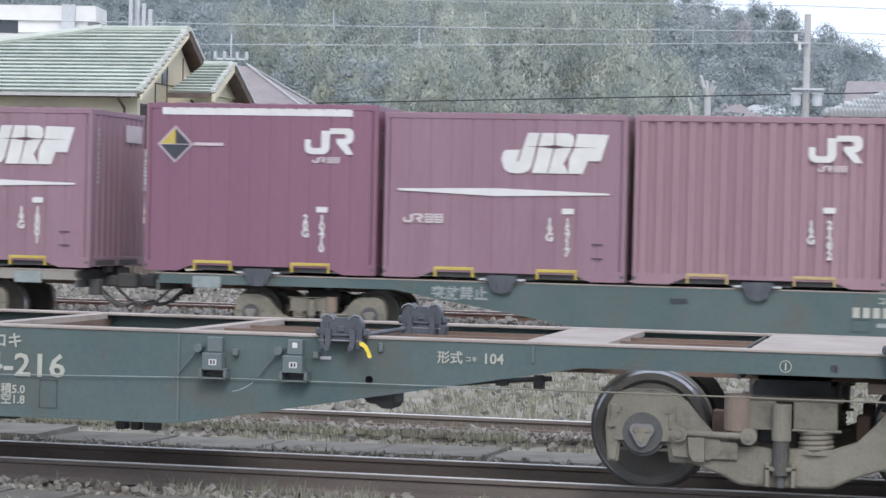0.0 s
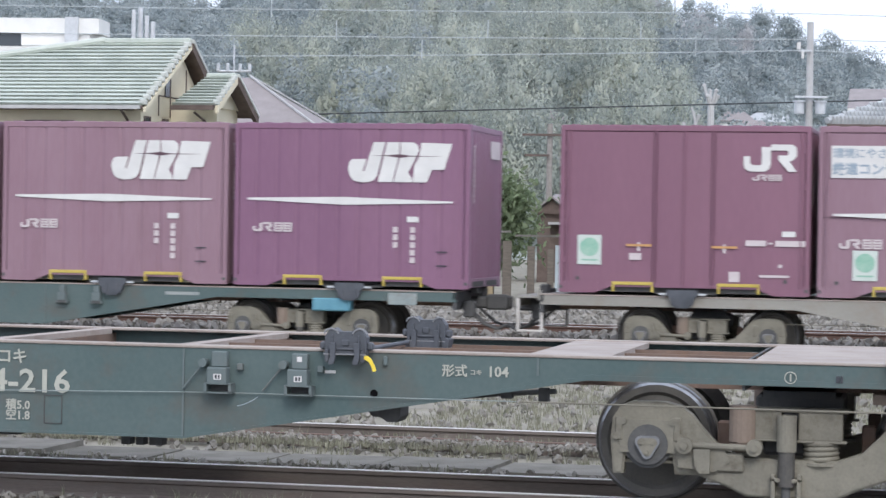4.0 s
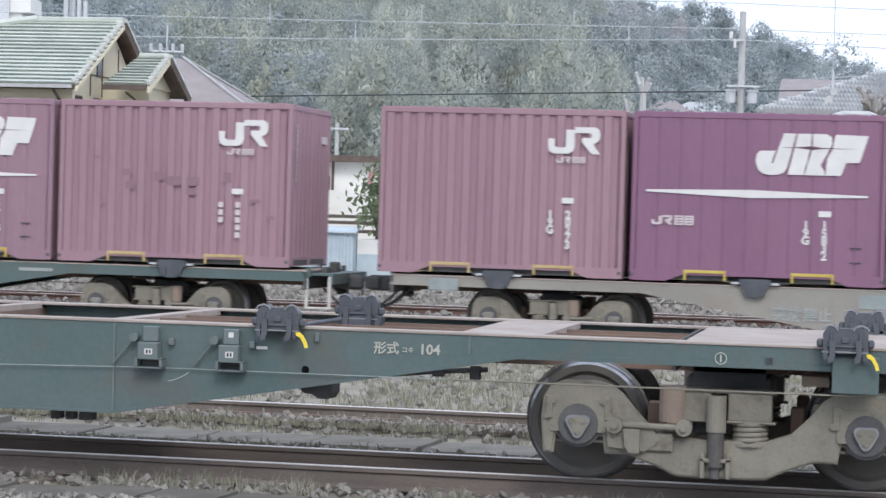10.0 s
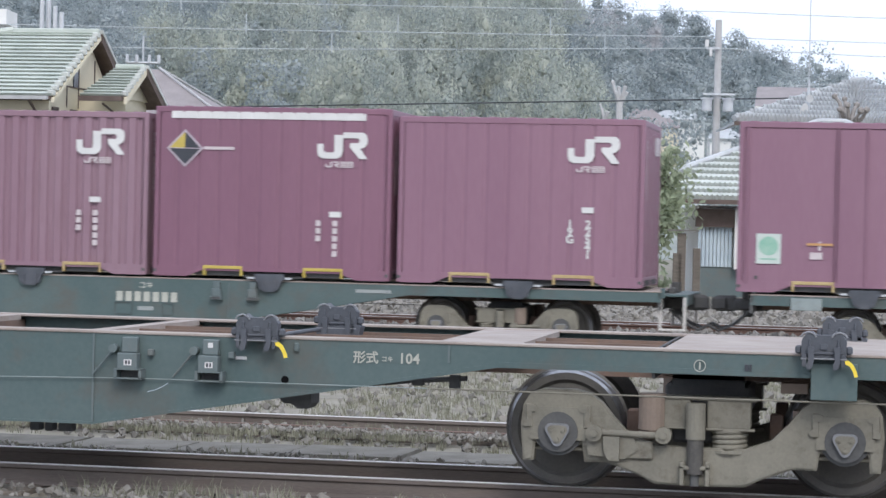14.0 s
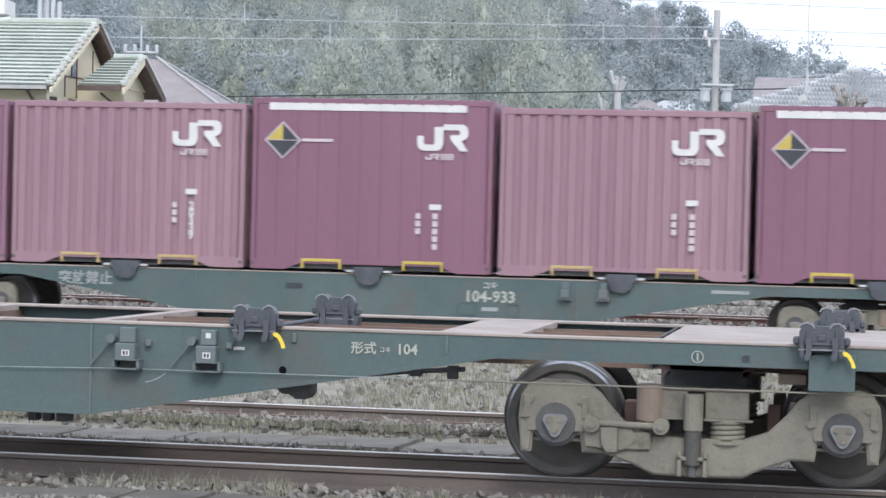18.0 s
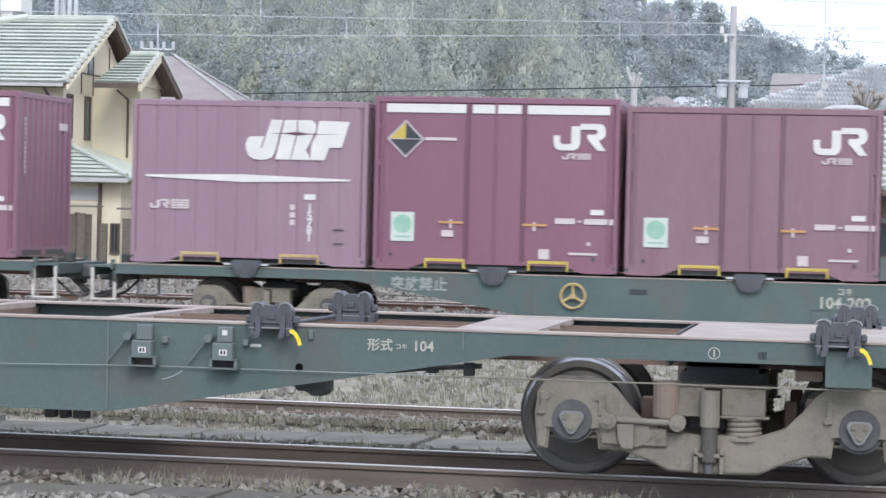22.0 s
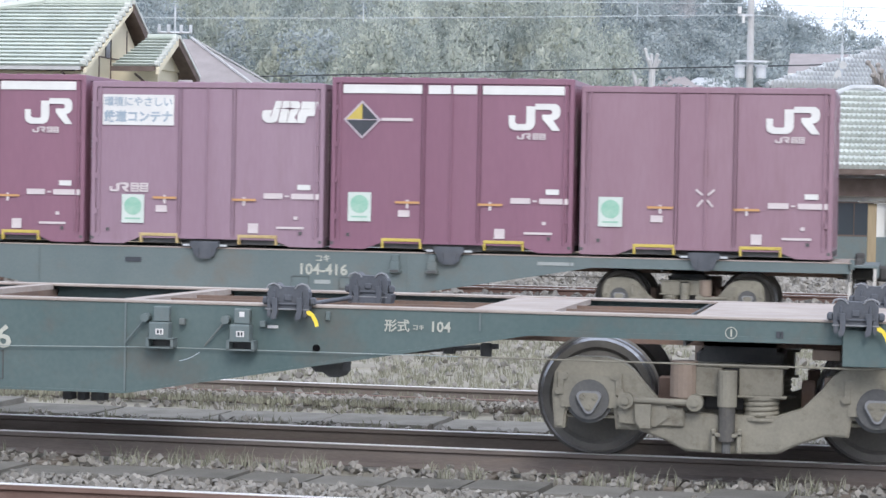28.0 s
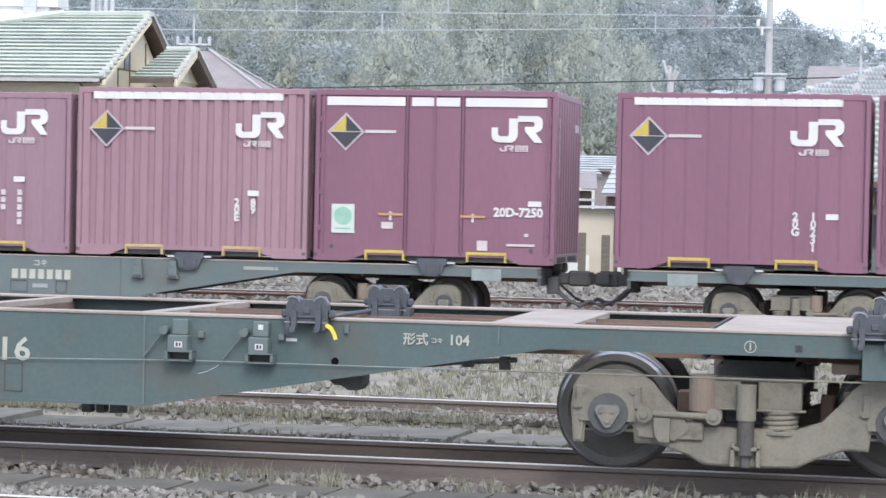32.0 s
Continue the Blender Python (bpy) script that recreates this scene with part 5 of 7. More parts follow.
def bar_mesh(w, h):
    if (w, h) not in BARS:
        me = bpy.data.meshes.new("bar")
        b = boxes((-w / 2, w / 2, -0.002, 0.002, -h / 2, h / 2))
        b.to_mesh(me)
        b.free()
        BARS[(w, h)] = me
    return BARS[(w, h)].copy()


for k, (paint, long_right, number, load) in enumerate(WAGONS):
    src = SPARE[paint.name]
    if paint.name not in USED:
        USED.add(paint.name)
        w = src
    else:
        w = None
    WAGONS[k] = (paint, long_right, number, load, w)
made = []
for k, (paint, long_right, number, load, w) in enumerate(WAGONS):
    w = w or copy_thing(SPARE[paint.name], Matrix())
    made.append(w)
for k, (paint, long_right, number, load, w) in enumerate(WAGONS):
    w = made[k]
    tone = "sandy grey" if paint is SAND else "blue-green" if paint is TEAL else "dusty blue-grey"
    tagged(w, tone + " container flat wagon rolling in the goods train", "freight wagon", "wagons of the goods train")
    mark_wagon(w, bool(long_right), number, paint, k in (2, 7))
    MOVERS.append((w, -20.4 * k + 10.2, bool(long_right)))
    for bg in w.children:
        if bg.name.split(".")[0] == "bogie":
            WHEELS += [(o, o.matrix_basis.copy(), bool(long_right)) for o in bg.children if o.name.split(".")[0] == "wheelset"]
    for i, one in enumerate(load):
        if one:
            c = container(*one)
            if (k, i) == (9, 4):
                chalk_cross(c, 0.0, 0.88)
            if (k, i) == (4, 4):
                PATCHED.append(c)
            MOVERS.append((c, -20.4 * k + 10.2 + (i - 2) * 3.826 + (-0.24 if long_right else 0.24), False))
# Touched-up paint on one ribbed container.
for x, z, w, h in ((-1.25, 1.62, 0.1, 0.05), (-1.15, 0.9, 0.08, 0.05), (-0.75, 1.4, 0.14, 0.1), (-0.72, 1.2, 0.13, 0.12), (-0.25, 1.35, 0.14, 0.14), (0.0, 1.28, 0.22, 0.14), (0.3, 1.28, 0.2, 0.14), (0.28, 1.12, 0.16, 0.1), (0.85, 1.35, 0.12, 0.16), (1.3, 1.0, 0.16, 0.06), (1.55, 0.75, 0.12, 0.06)):
    plain(PATCHED[0], x - w / 2, x + w / 2, z - h / 2, z + h / 2, RED_BROWN, "paint_patch", Y + 0.0075, "darker touched-up paint")
# Bright boxes on two of the bogies.
for k, x in ((2, 7.6), (7, 7.6)):
    part("equipment_box", boxes((x - 0.3, x + 0.3, -1.22, -0.98, 0.66, 0.86), b=0.02), CYAN, made[k], "sky blue brake equipment box")


# ---- houses and yards beyond the line ----
# The far plan fits the camera's view: axes turned, depths stretched 1.448, heights sunk.
FAR_X, FAR_Y, TURN_A, TURN_B, DEEP = 1.987, -16.838, radians(1.77), radians(10.01), 1.448


def far_point(x, y):
    """A point of the far plan, turned, stretched and sunk to fit the camera's view."""
    u, v = x + 0.45, y + 12
    across = u * math.cos(TURN_A) + v * math.sin(TURN_A)
    deep = v * math.cos(TURN_A) - u * math.sin(TURN_A)
    return FAR_X + across * math.cos(TURN_B) - DEEP * deep * math.sin(TURN_B), FAR_Y + across * math.sin(TURN_B) + DEEP * deep * math.cos(TURN_B), 0.25 - 0.0213 * deep


def beyond(x, y):
    """The pose that carries a thing of the far plan, built about (x, y), into the camera's view."""
    px, py, pz = far_point(x, y)
    return pose(px, py, pz, 0, 0, math.degrees(TURN_B - TURN_A)) @ pose(-x, -y, 0)


def roof_courses(parent, n, left, right, y0, z0, y1, z1, material, thick=0.05, waves=0.0, name="tile_course"):
    """Tile courses of one roof slope from the eave (y0, z0) to the ridge (y1, z1); left(f) and right(f) give its ends."""
    for i in range(n):
        f0, f1 = i / n, (i + 1.08) / n
        ya, za, yb, zb = y0 + (y1 - y0) * f0, z0 + (z1 - z0) * f0, y0 + (y1 - y0) * min(f1, 1), z0 + (z1 - z0) * min(f1, 1)
        la, ra, lb, rb = left(f0), right(f0), left(min(f1, 1)), right(min(f1, 1))
        if ra - la < 0.05:
            continue
        m = max(1, int((ra - la) / 0.15)) if waves else 1
        bm = bmesh.new()
        lo, hi, un = [], [], []
        for j in range(m * 2 + 1 if waves else 2):
            t = j / (m * 2 if waves else 1)
            h = waves * (1 if j % 2 else 0)
            xa, xb = la + (ra - la) * t, lb + (rb - lb) * t
            un.append(bm.verts.new((xa, ya + 0.1, za - 0.02)))
            lo.append(bm.verts.new((xa, ya, za + thick + h)))
            hi.append(bm.verts.new((xb, yb, zb + 0.012 + h * 0.6)))
        for j in range(len(lo) - 1):
            bm.faces.new((lo[j], lo[j + 1], hi[j + 1], hi[j]))
            bm.faces.new((un[j], un[j + 1], lo[j + 1], lo[j]))
        part(name, bm, material, parent)


def window(parent, x0, x1, z0, z1, y, mullions=1, frame_mat=None, m=None):
    w = part("window", boxes((x0, x1, y - 0.02, y + 0.02, z0, z1)), GLASS, parent, "dark glazed window")
    fm = boxes((x0 - 0.05, x1 + 0.05, y - 0.05, y, z1, z1 + 0.05), (x0 - 0.05, x1 + 0.05, y - 0.06, y, z0 - 0.05, z0), (x0 - 0.05, x0, y - 0.05, y, z0, z1), (x1, x1 + 0.05, y - 0.05, y, z0, z1), *[(x0 + (x1 - x0) * (k + 1) / (mullions + 1) - 0.015, x0 + (x1 - x0) * (k + 1) / (mullions + 1) + 0.015, y - 0.045, y - 0.02, z0, z1) for k in range(mullions)])
    part("window_frame", fm, frame_mat or TIMBER, w)
    return w


def slab(pts, t=0.1):
    """A sheet through four or more corners, with thickness downwards."""
    bm = bmesh.new()
    up, dn = [bm.verts.new(p) for p in pts], [bm.verts.new((p[0], p[1], p[2] - t)) for p in pts]
    fs = [bm.faces.new(up), bm.faces.new(dn[::-1])]
    for i in range(len(pts)):
        j = (i + 1) % len(pts)
        fs.append(bm.faces.new((up[j], up[i], dn[i], dn[j])))
    bmesh.ops.recalc_face_normals(bm, faces=fs)
    return bm


# Green-roofed cream house: ridge along its own x, gable at x = 0.
h1 = thing("house", "cream two-storey house with green tiled roofs and brown bargeboards", "house", beyond(-12.52, 35) @ pose(-12.52, 37, 0, 0, 0, -8.9))
part("wall", boxes((-11.5, -0.13, -3.3, 2.75, -0.19, 5.8)), CREAM, h1)
part("gable_wall", prism([(-3.3, 5.7), (2.75, 5.7), (0, 7.72)], "x", -0.4, -0.12), CREAM, h1, "cream gable wall with brown battens")
part("batten", boxes((-0.125, -0.10, -1.9, -1.84, 5.7, 6.3), (-0.125, -0.10, -0.9, -0.84, 5.7, 7.0), (-0.125, -0.10, -2.6, 2.6, 6.28, 6.32), (-0.125, -0.10, 0.5, 0.56, 5.7, 7.2)), TIMBER, h1)
part("gable_window", boxes((-0.13, -0.085, -1.35, -1.0, 6.3, 6.95)), GLASS, h1, "narrow gable window")


def left_1(f):
    return float(np.interp(f, (0, 0.53, 0.71, 1), (-11.0, -7.6, -5.9, -2.5)))


roof1 = part("roof", slab([(-11, -3.94, 5.9), (0.15, -3.94, 5.9), (0.15, 0, 7.97), (-2.5, 0, 7.97), (-5.9, -0.96, 7.37), (-7.6, -1.55, 6.99)], 0.09), TIMBER, h1)
roof_courses(roof1, 17, left_1, lambda f: 0.17, -4.0, 5.9, 0, 7.97, TILE_GREEN, 0.075)
part("roof", slab([(0.15, 0, 7.97), (0.15, 3.3, 5.9), (-11, 3.3, 5.9), (-5.9, 0.96, 7.37), (-2.5, 0, 7.97)], 0.1), TIMBER, h1, "rear roof slope")
part("hip_tiles", tube([(-11.0, -3.95, 6.0), (-7.6, -1.88, 7.08), (-5.9, -1.16, 7.46), (-2.5, 0, 8.06)], 0.11, 8), TILE_GREEN, h1)
part("ridge_tiles", boxes((-2.5, 0.2, -0.12, 0.12, 7.96, 8.12), b=0.03), TILE_GREEN, h1)
for i in range(14):
    f = (i + 0.5) / 14
    part("verge_tile", boxes((0.04, 0.25, -4.0 + 4.0 * f - 0.1, -4.0 + 4.0 * f + 0.1, 5.9 + 2.07 * f - 0.06, 5.9 + 2.07 * f + 0.1), b=0.03), VERGE, h1)
part("bargeboard", slab([(0.17, -3.94, 5.84), (0.25, -3.94, 5.84), (0.25, 0, 7.9), (0.17, 0, 7.9)], 0.12), CREAM, h1, "pale bargeboard")
part("bargeboard", slab([(0.17, 0, 7.96), (0.29, 0, 7.96), (0.29, 3.35, 5.88), (0.17, 3.35, 5.88)], 0.26), TIMBER, h1, "brown bargeboard")
part("verge_strip", slab([(0.15, 0, 8.08), (0.31, 0, 8.08), (0.31, 3.4, 5.98), (0.15, 3.4, 5.98)], 0.11), VERGE, h1, "pale verge tiles of the rear slope")
part("verge_strip", slab([(1.74, -0.5, 7.02), (1.9, -0.5, 7.02), (1.9, 1.55, 5.92), (1.74, 1.55, 5.92)], 0.1), VERGE, h1, "pale verge tiles of the rear slope")
part("gutter", boxes((-11, 0.1, -4.08, -3.98, 5.8, 5.9)), POLE_GREY, h1)
part("downpipe", rod([(-0.5, -3.95, 5.8), (-0.5, -3.36, 5.5), (-0.5, -3.36, 0)], 0.04, 8), TIMBER, h1)
part("antenna_branch", rod([(-4.9, -4.1, 5.75), (-4.6, -4.1, 6.15), (-4.3, -4.1, 5.8), (-4.1, -4.1, 6.2)], 0.03, 6), STEEL, h1, "bent bracket under the eave")
window(h1, -3.6, -2.2, 4.25, 5.45, -3.31)
window(h1, -7.5, -5.5, 4.25, 5.45, -3.31)
for y0 in (-3.02, -1.5):
    sw = part("side_window", boxes((-0.14, -0.115, y0, y0 + 0.42, 4.42, 5.6)), GLASS, h1, "tall narrow side window")
    part("window_frame", boxes((-0.13, -0.09, y0 - 0.05, y0, 4.37, 5.65), (-0.13, -0.09, y0 + 0.42, y0 + 0.47, 4.37, 5.65), (-0.13, -0.09, y0, y0 + 0.42, 5.6, 5.65), (-0.13, -0.09, y0, y0 + 0.42, 4.37, 4.42)), TIMBER, sw)
low = part("low_roof", slab([(0.45, -2.3, 6.0), (1.75, -2.3, 6.0), (1.75, -0.5, 6.93), (0.9, -0.5, 6.93)], 0.08), TIMBER, h1)
roof_courses(low, 10, lambda f: 0.45 + 0.45 * f, lambda f: 1.76, -2.36, 6.0, -0.5, 6.93, TILE_GREEN, 0.075)
part("low_roof", slab([(1.75, -0.5, 6.93), (1.75, 1.4, 5.9), (0.45, 1.4, 5.9), (0.9, -0.5, 6.93)], 0.1), TIMBER, h1, "rear slope")
part("ridge_tiles", boxes((0.9, 1.8, -0.62, -0.38, 6.91, 7.04), b=0.03), TILE_GREEN, h1)
part("gutter", boxes((0.45, 1.75, -2.48, -2.36, 5.86, 6.0)), TIMBER, h1)
for i in range(8):
    f = (i + 0.5) / 8
    part("verge_tile", boxes((1.69, 1.85, -2.36 + 1.86 * f - 0.09, -2.36 + 1.86 * f + 0.09, 6.0 + 0.93 * f - 0.05, 6.0 + 0.93 * f + 0.1), b=0.025), VERGE, h1)
part("low_gable", prism([(-2.1, 6.0), (1.2, 6.0), (-0.5, 6.75)], "x", 1.2, 1.4), CREAM, h1)
part("low_wall", boxes((-0.75, 1.3, -0.75, 1.2, -0.19, 6.0)), CREAM, h1)
part("downpipe", rod([(0.75, -1.2, 5.85), (0.95, -0.8, 5.6), (0.95, -0.8, 3.9)], 0.035, 8), TIMBER, h1)
part("bargeboard", slab([(1.75, -2.3, 5.98), (1.85, -2.3, 5.98), (1.85, -0.5, 6.92), (1.75, -0.5, 6.92)], 0.2), CREAM, h1)
part("bargeboard", slab([(1.75, -0.5, 6.92), (1.88, -0.5, 6.92), (1.88, 1.5, 5.85), (1.75, 1.5, 5.85)], 0.24), TIMBER, h1)
porch = part("porch_roof", slab([(-3.4, -4.9, 3.25), (2.32, -4.9, 3.25), (-0.19, -2.8, 4.15), (-3.4, -2.8, 4.15)], 0.08), TIMBER, h1)
roof_courses(porch, 8, lambda f: -3.4, lambda f: 2.32 - 2.51 * f, -4.95, 3.25, -2.8, 4.15, TILE_GREEN, 0.06)
part("porch_roof", slab([(2.36, -4.9, 3.27), (2.36, -0.75, 3.27), (-0.1, -0.75, 4.15), (-0.1, -2.8, 4.17)], 0.08), TILE_GREEN, h1, "green side slope of the porch roof")
part("hip_tiles", rod([(2.36, -4.95, 3.33), (-0.15, -2.8, 4.24)], 0.07, 8), TILE_GREEN, h1)
part("gutter", boxes((-3.4, 2.4, -5.02, -4.93, 3.13, 3.25)), POLE_GREY, h1)
part("porch_wall", boxes((-3.2, 2.05, -4.5, -0.8, -0.19, 3.2)), CREAM, h1)
part("porch_grille", boxes((-0.4, 1.45, -4.53, -4.5, 2.62, 2.95)), POLE_GREY, h1, "grey patterned grille over the door")
each("porch_door", [(-0.4, 0.5, -4.55, -4.5, -0.1, 2.55), (0.53, 1.4, -4.58, -4.5, -0.1, 2.55)], DOOR, h1, "beige entrance door")
part("door_handle", boxes((0.6, 0.74, -4.62, -4.58, 1.62, 1.68)), TIMBER, h1)
part("porch_post", boxes((1.42, 1.5, -4.6, -4.5, -0.1, 3.1)), TIMBER, h1)
window(h1, 1.82, 2.0, 1.2, 1.95, -4.51)
# Grey-roofed neighbour.
h2 = thing("house", "cream house with a grey-brown slate hip roof and white eaves", "house", beyond(-12, 44))
part("wall", boxes((-19.5, -10.1, 44.6, 50.5, -0.19, 6.05)), CREAM, h2)
part("roof", slab([(-20, 44, 6.15), (-9.75, 44, 6.15), (-12.6, 47.3, 8.05), (-17, 47.3, 8.05)], 0.12), SLATE, h2)
part("roof", slab([(-9.75, 44, 6.15), (-9.35, 51, 6.15), (-12.6, 47.3, 8.05)], 0.12), SLATE, h2)
part("roof", slab([(-9.35, 51, 6.15), (-20, 51, 6.15), (-17, 47.3, 8.05), (-12.6, 47.3, 8.05)], 0.12), SLATE, h2)
part("gutter", boxes((-20, -9.72, 43.9, 44.02, 6.02, 6.16)), TIMBER, h2)
part("eave", slab([(-9.78, 43.95, 6.16), (-9.68, 43.95, 6.16), (-9.25, 51, 6.16), (-9.35, 51, 6.16)], 0.16), WHITE, h2, "white eave board")
part("hip_tiles", rod([(-9.75, 44, 6.22), (-12.6, 47.3, 8.12), (-9.35, 51, 6.22)], 0.04, 6), POLE_GREY, h2)
window(h2, -12.2, -11.6, 4.2, 5.4, 44.59)
for y in (45.4, 46.6, 47.6):
    part("window", boxes((-10.11, -10.05, y, y + 0.5, 4.1, 5.3)), GLASS, h2, "side window")
part("downpipe", rod([(-10.06, 44.55, 6.0), (-10.06, 44.55, 0)], 0.05, 8), WHITE, h2)

# White flat-roofed block.
h3 = thing("house", "white flat-roofed building with a brown roof edge", "house", beyond(-6, 52))
part("wall", boxes((-9.0, -4.4, 52, 58, -0.19, 5.0)), PLASTER, h3)
part("lower_storey", boxes((-8.85, -4.0, 49.5, 52, -0.19, 3.72)), PLASTER, h3)
part("roof_edge", boxes((-8.2, -4.0, 51.4, 58.2, 4.86, 5.1)), TIMBER, h3, "brown roof edge")
part("roof_edge", boxes((-9.15, -8.2, 51.8, 58.2, 4.95, 5.05)), PLASTER, h3)
part("downpipe", boxes((-7.75, -7.65, 51.9, 52, 3.7, 4.9), (-5.9, -5.8, 51.9, 52, 3.7, 4.9)), TIMBER, h3)
window(h3, -8.5, -7.86, 3.8, 4.25, 51.99)
part("banner", slab([(-6.25, 51.6, 4.5), (-6.05, 51.6, 4.55), (-6.1, 51.6, 4.0), (-6.3, 51.6, 3.8)], 0.02), RED_FLAG, h3, "faded pink banner")


def sheet_shed(x0, x1, y, z1, depth, label):
    s = thing("shed", label, "shed", beyond((x0 + x1) / 2, y))
    n = int((x1 - x0) / 0.09)
    pts = []
    for i in range(n):
        a = x0 + (x1 - x0) * i / n
        d = (x1 - x0) / n
        pts += [(a, y), (a + d * 0.35, y), (a + d * 0.5, y + 0.025), (a + d * 0.85, y + 0.025)]
    part("sheet_wall", prism(pts + [(x1, y), (x1, y + depth), (x0, y + depth)], "z", -0.19, z1), SHEET, s)
    part("shed_roof", slab([(x0 - 0.08, y - 0.1, z1 + 0.02), (x1 + 0.08, y - 0.1, z1 + 0.02), (x1 + 0.08, y + depth, z1 + 0.15), (x0 - 0.08, y + depth, z1 + 0.15)], 0.05), SHEET, s)
    return s


sheet_shed(-7.6, -5.83, 33, 1.93, 1.6, "pale blue corrugated metal shed")
sheet_shed(-5.72, -4.89, 32.6, 1.94, 1.4, "pale blue corrugated metal shed")
tank = thing("planter_wall", "dark low fence of stacked beams", "fence", beyond(-6.2, 36))
for z in (1.95, 2.2, 2.38):
    part("beam", boxes((-8.0, -4.4, 35.9, 36.05, z, z + 0.1), b=0.01), SLEEPER, tank)
for x in (-7.8, -6.2, -4.6):
    part("post", boxes((x, x + 0.12, 36.05, 36.17, -0.19, 2.45)), SLEEPER, tank)
panel = thing("shed", "white panelled store beside the sheds", "shed", beyond(-4.4, 33.3))
part("wall", boxes((-4.85, -3.9, 33.4, 35, -0.19, 1.75)), PLASTER, panel)
part("lower_wall", boxes((-4.86, -3.7, 33.3, 33.4, -0.19, 1.35)), SHEET, panel)

h4 = thing("house", "small dark gabled house with a white eave line", "house", beyond(-0.8, 50.2))
part("wall", boxes((-2.3, 1.3, 50.5, 55, -0.19, 3.5)), TIMBER, h4)
part("gable", prism([(-2.35, 3.5), (-1.05, 3.5), (-1.73, 4.05)], "y", 50.3, 50.6), TIMBER, h4)
part("roof", slab([(-2.55, 50.1, 3.6), (-1.73, 50.1, 4.16), (-1.73, 55, 4.16), (-2.55, 55, 3.6)], 0.07), SLATE, h4)
part("roof", slab([(-1.73, 50.1, 4.16), (-0.95, 50.1, 3.6), (1.5, 50.1, 3.6), (1.5, 54, 4.3), (-1.73, 54, 4.3)], 0.07), SLATE, h4)
part("eave", boxes((-1.0, 0.9, 50.0, 50.1, 3.5, 3.6)), WHITE, h4)
garage = thing("garage", "garage with white folding doors under a dark wall", "garage", beyond(-0.3, 36))
part("wall", boxes((-1.5, 0.9, 36.1, 39, 2.15, 2.75)), TIMBER, garage)
for i in range(6):
    x = -1.33 + i * 0.37
    part("door_panel", boxes((x, x + 0.35, 36.0 + 0.02 * (i % 2), 36.1, -0.19, 2.14)), PLASTER if i % 3 else SHEET, garage)
part("roof_edge", boxes((-1.55, 1.0, 35.7, 39, 2.75, 2.82)), POLE_GREY, garage)
hut = thing("shed", "beige board shed with dark and white posts", "shed", beyond(0.8, 32.1))
part("wall", boxes((0.38, 1.4, 32.1, 33.5, -0.19, 2.44)), DOOR, hut)
part("roof", boxes((0.3, 2.05, 31.8, 33.7, 2.46, 2.53)), STEEL, hut)
for x, mt in ((1.42, TIMBER), (1.52, WHITE), (1.72, TIMBER), (1.9, STEEL)):
    part("post", boxes((x, x + 0.09, 32.0, 32.12, -0.19, 2.46)), mt, hut)
part("board", boxes((-0.13, 0.34, 32.2, 32.25, 1.43, 1.96)), WHITE, hut, "white board")
part("white_block", boxes((-0.4, 0.75, 31.9, 32.2, -0.19, 1.2)), PLASTER, hut)
for x0, x1, y, z0, z1, mt, lab in ((-0.1, 1.7, 60, 4.5, 5.2, PLASTER, "white house with a low grey roof"), (0.4, 4.4, 66, 5.0, 5.7, SLATE, "long low house with a grey roof"), (2.2, 4.8, 58, 3.6, 4.9, TIMBER, "dark house with a stepped grey roof")):
    hh = thing("house", lab, "house", beyond((x0 + x1) / 2, y))
    part("wall", boxes((x0, x1, y, y + 5, -0.19, z0)), mt, hh)
    rf = part("roof", slab([(x0 - 0.3, y - 0.4, z0), (x1 + 0.3, y - 0.4, z0), (x1 - 0.3, y + 2.4, z1), (x0 + 0.3, y + 2.4, z1)], 0.08), SLATE, hh)
    roof_courses(rf, 6, lambda f: x0 - 0.3 + 0.6 * f, lambda f: x1 + 0.3 - 0.6 * f, y - 0.42, z0, y + 2.4, z1, TILE_GREY, 0.06)
    window(hh, x0 + 0.4, x0 + 0.9, z0 - 0.9, z0 - 0.3, y - 0.01)

# Green-tiled bungalow.
h5 = thing("house", "single-storey house with a pale green tiled hip roof", "house", beyond(8.5, 37.2))
part("wall", boxes((5.7, 12.6, 38.0, 45, -0.19, 3.35)), PLASTER, h5)
part("dado", boxes((5.65, 12.65, 37.85, 38.0, -0.19, 1.5)), TEAL_GREY, h5, "dark blue-grey lower wall")
for i in range(9):
    part("sheet_panel", boxes((5.68 + i * 0.115, 5.78 + i * 0.115, 37.8, 37.86, 1.5, 2.9), b=0.01), SHEET, h5)
rf = part("roof", slab([(2.9, 37, 3.5), (15.6, 37, 3.5), (10.4, 40.8, 6.0), (9.6, 40.8, 6.0)], 0.1), TIMBER, h5)
roof_courses(rf, 13, lambda f: 2.9 + 6.7 * f, lambda f: 15.6 - 5.2 * f, 36.95, 3.5, 40.8, 6.0, TILE_PALE, 0.13, 0.05)
part("roof", slab([(2.9, 37, 3.5), (9.6, 40.8, 6.0), (2.9, 45.5, 3.5)], 0.1), TILE_GREY, h5)
part("roof", slab([(15.6, 37, 3.5), (10.4, 40.8, 6.0), (15.6, 45.5, 3.5)], 0.1), TILE_GREY, h5)
part("hip_tiles", rod([(2.9, 36.95, 3.6), (9.6, 40.8, 6.1), (10.4, 40.8, 6.1), (15.6, 36.95, 3.6)], 0.1, 8), TILE_GREY, h5)
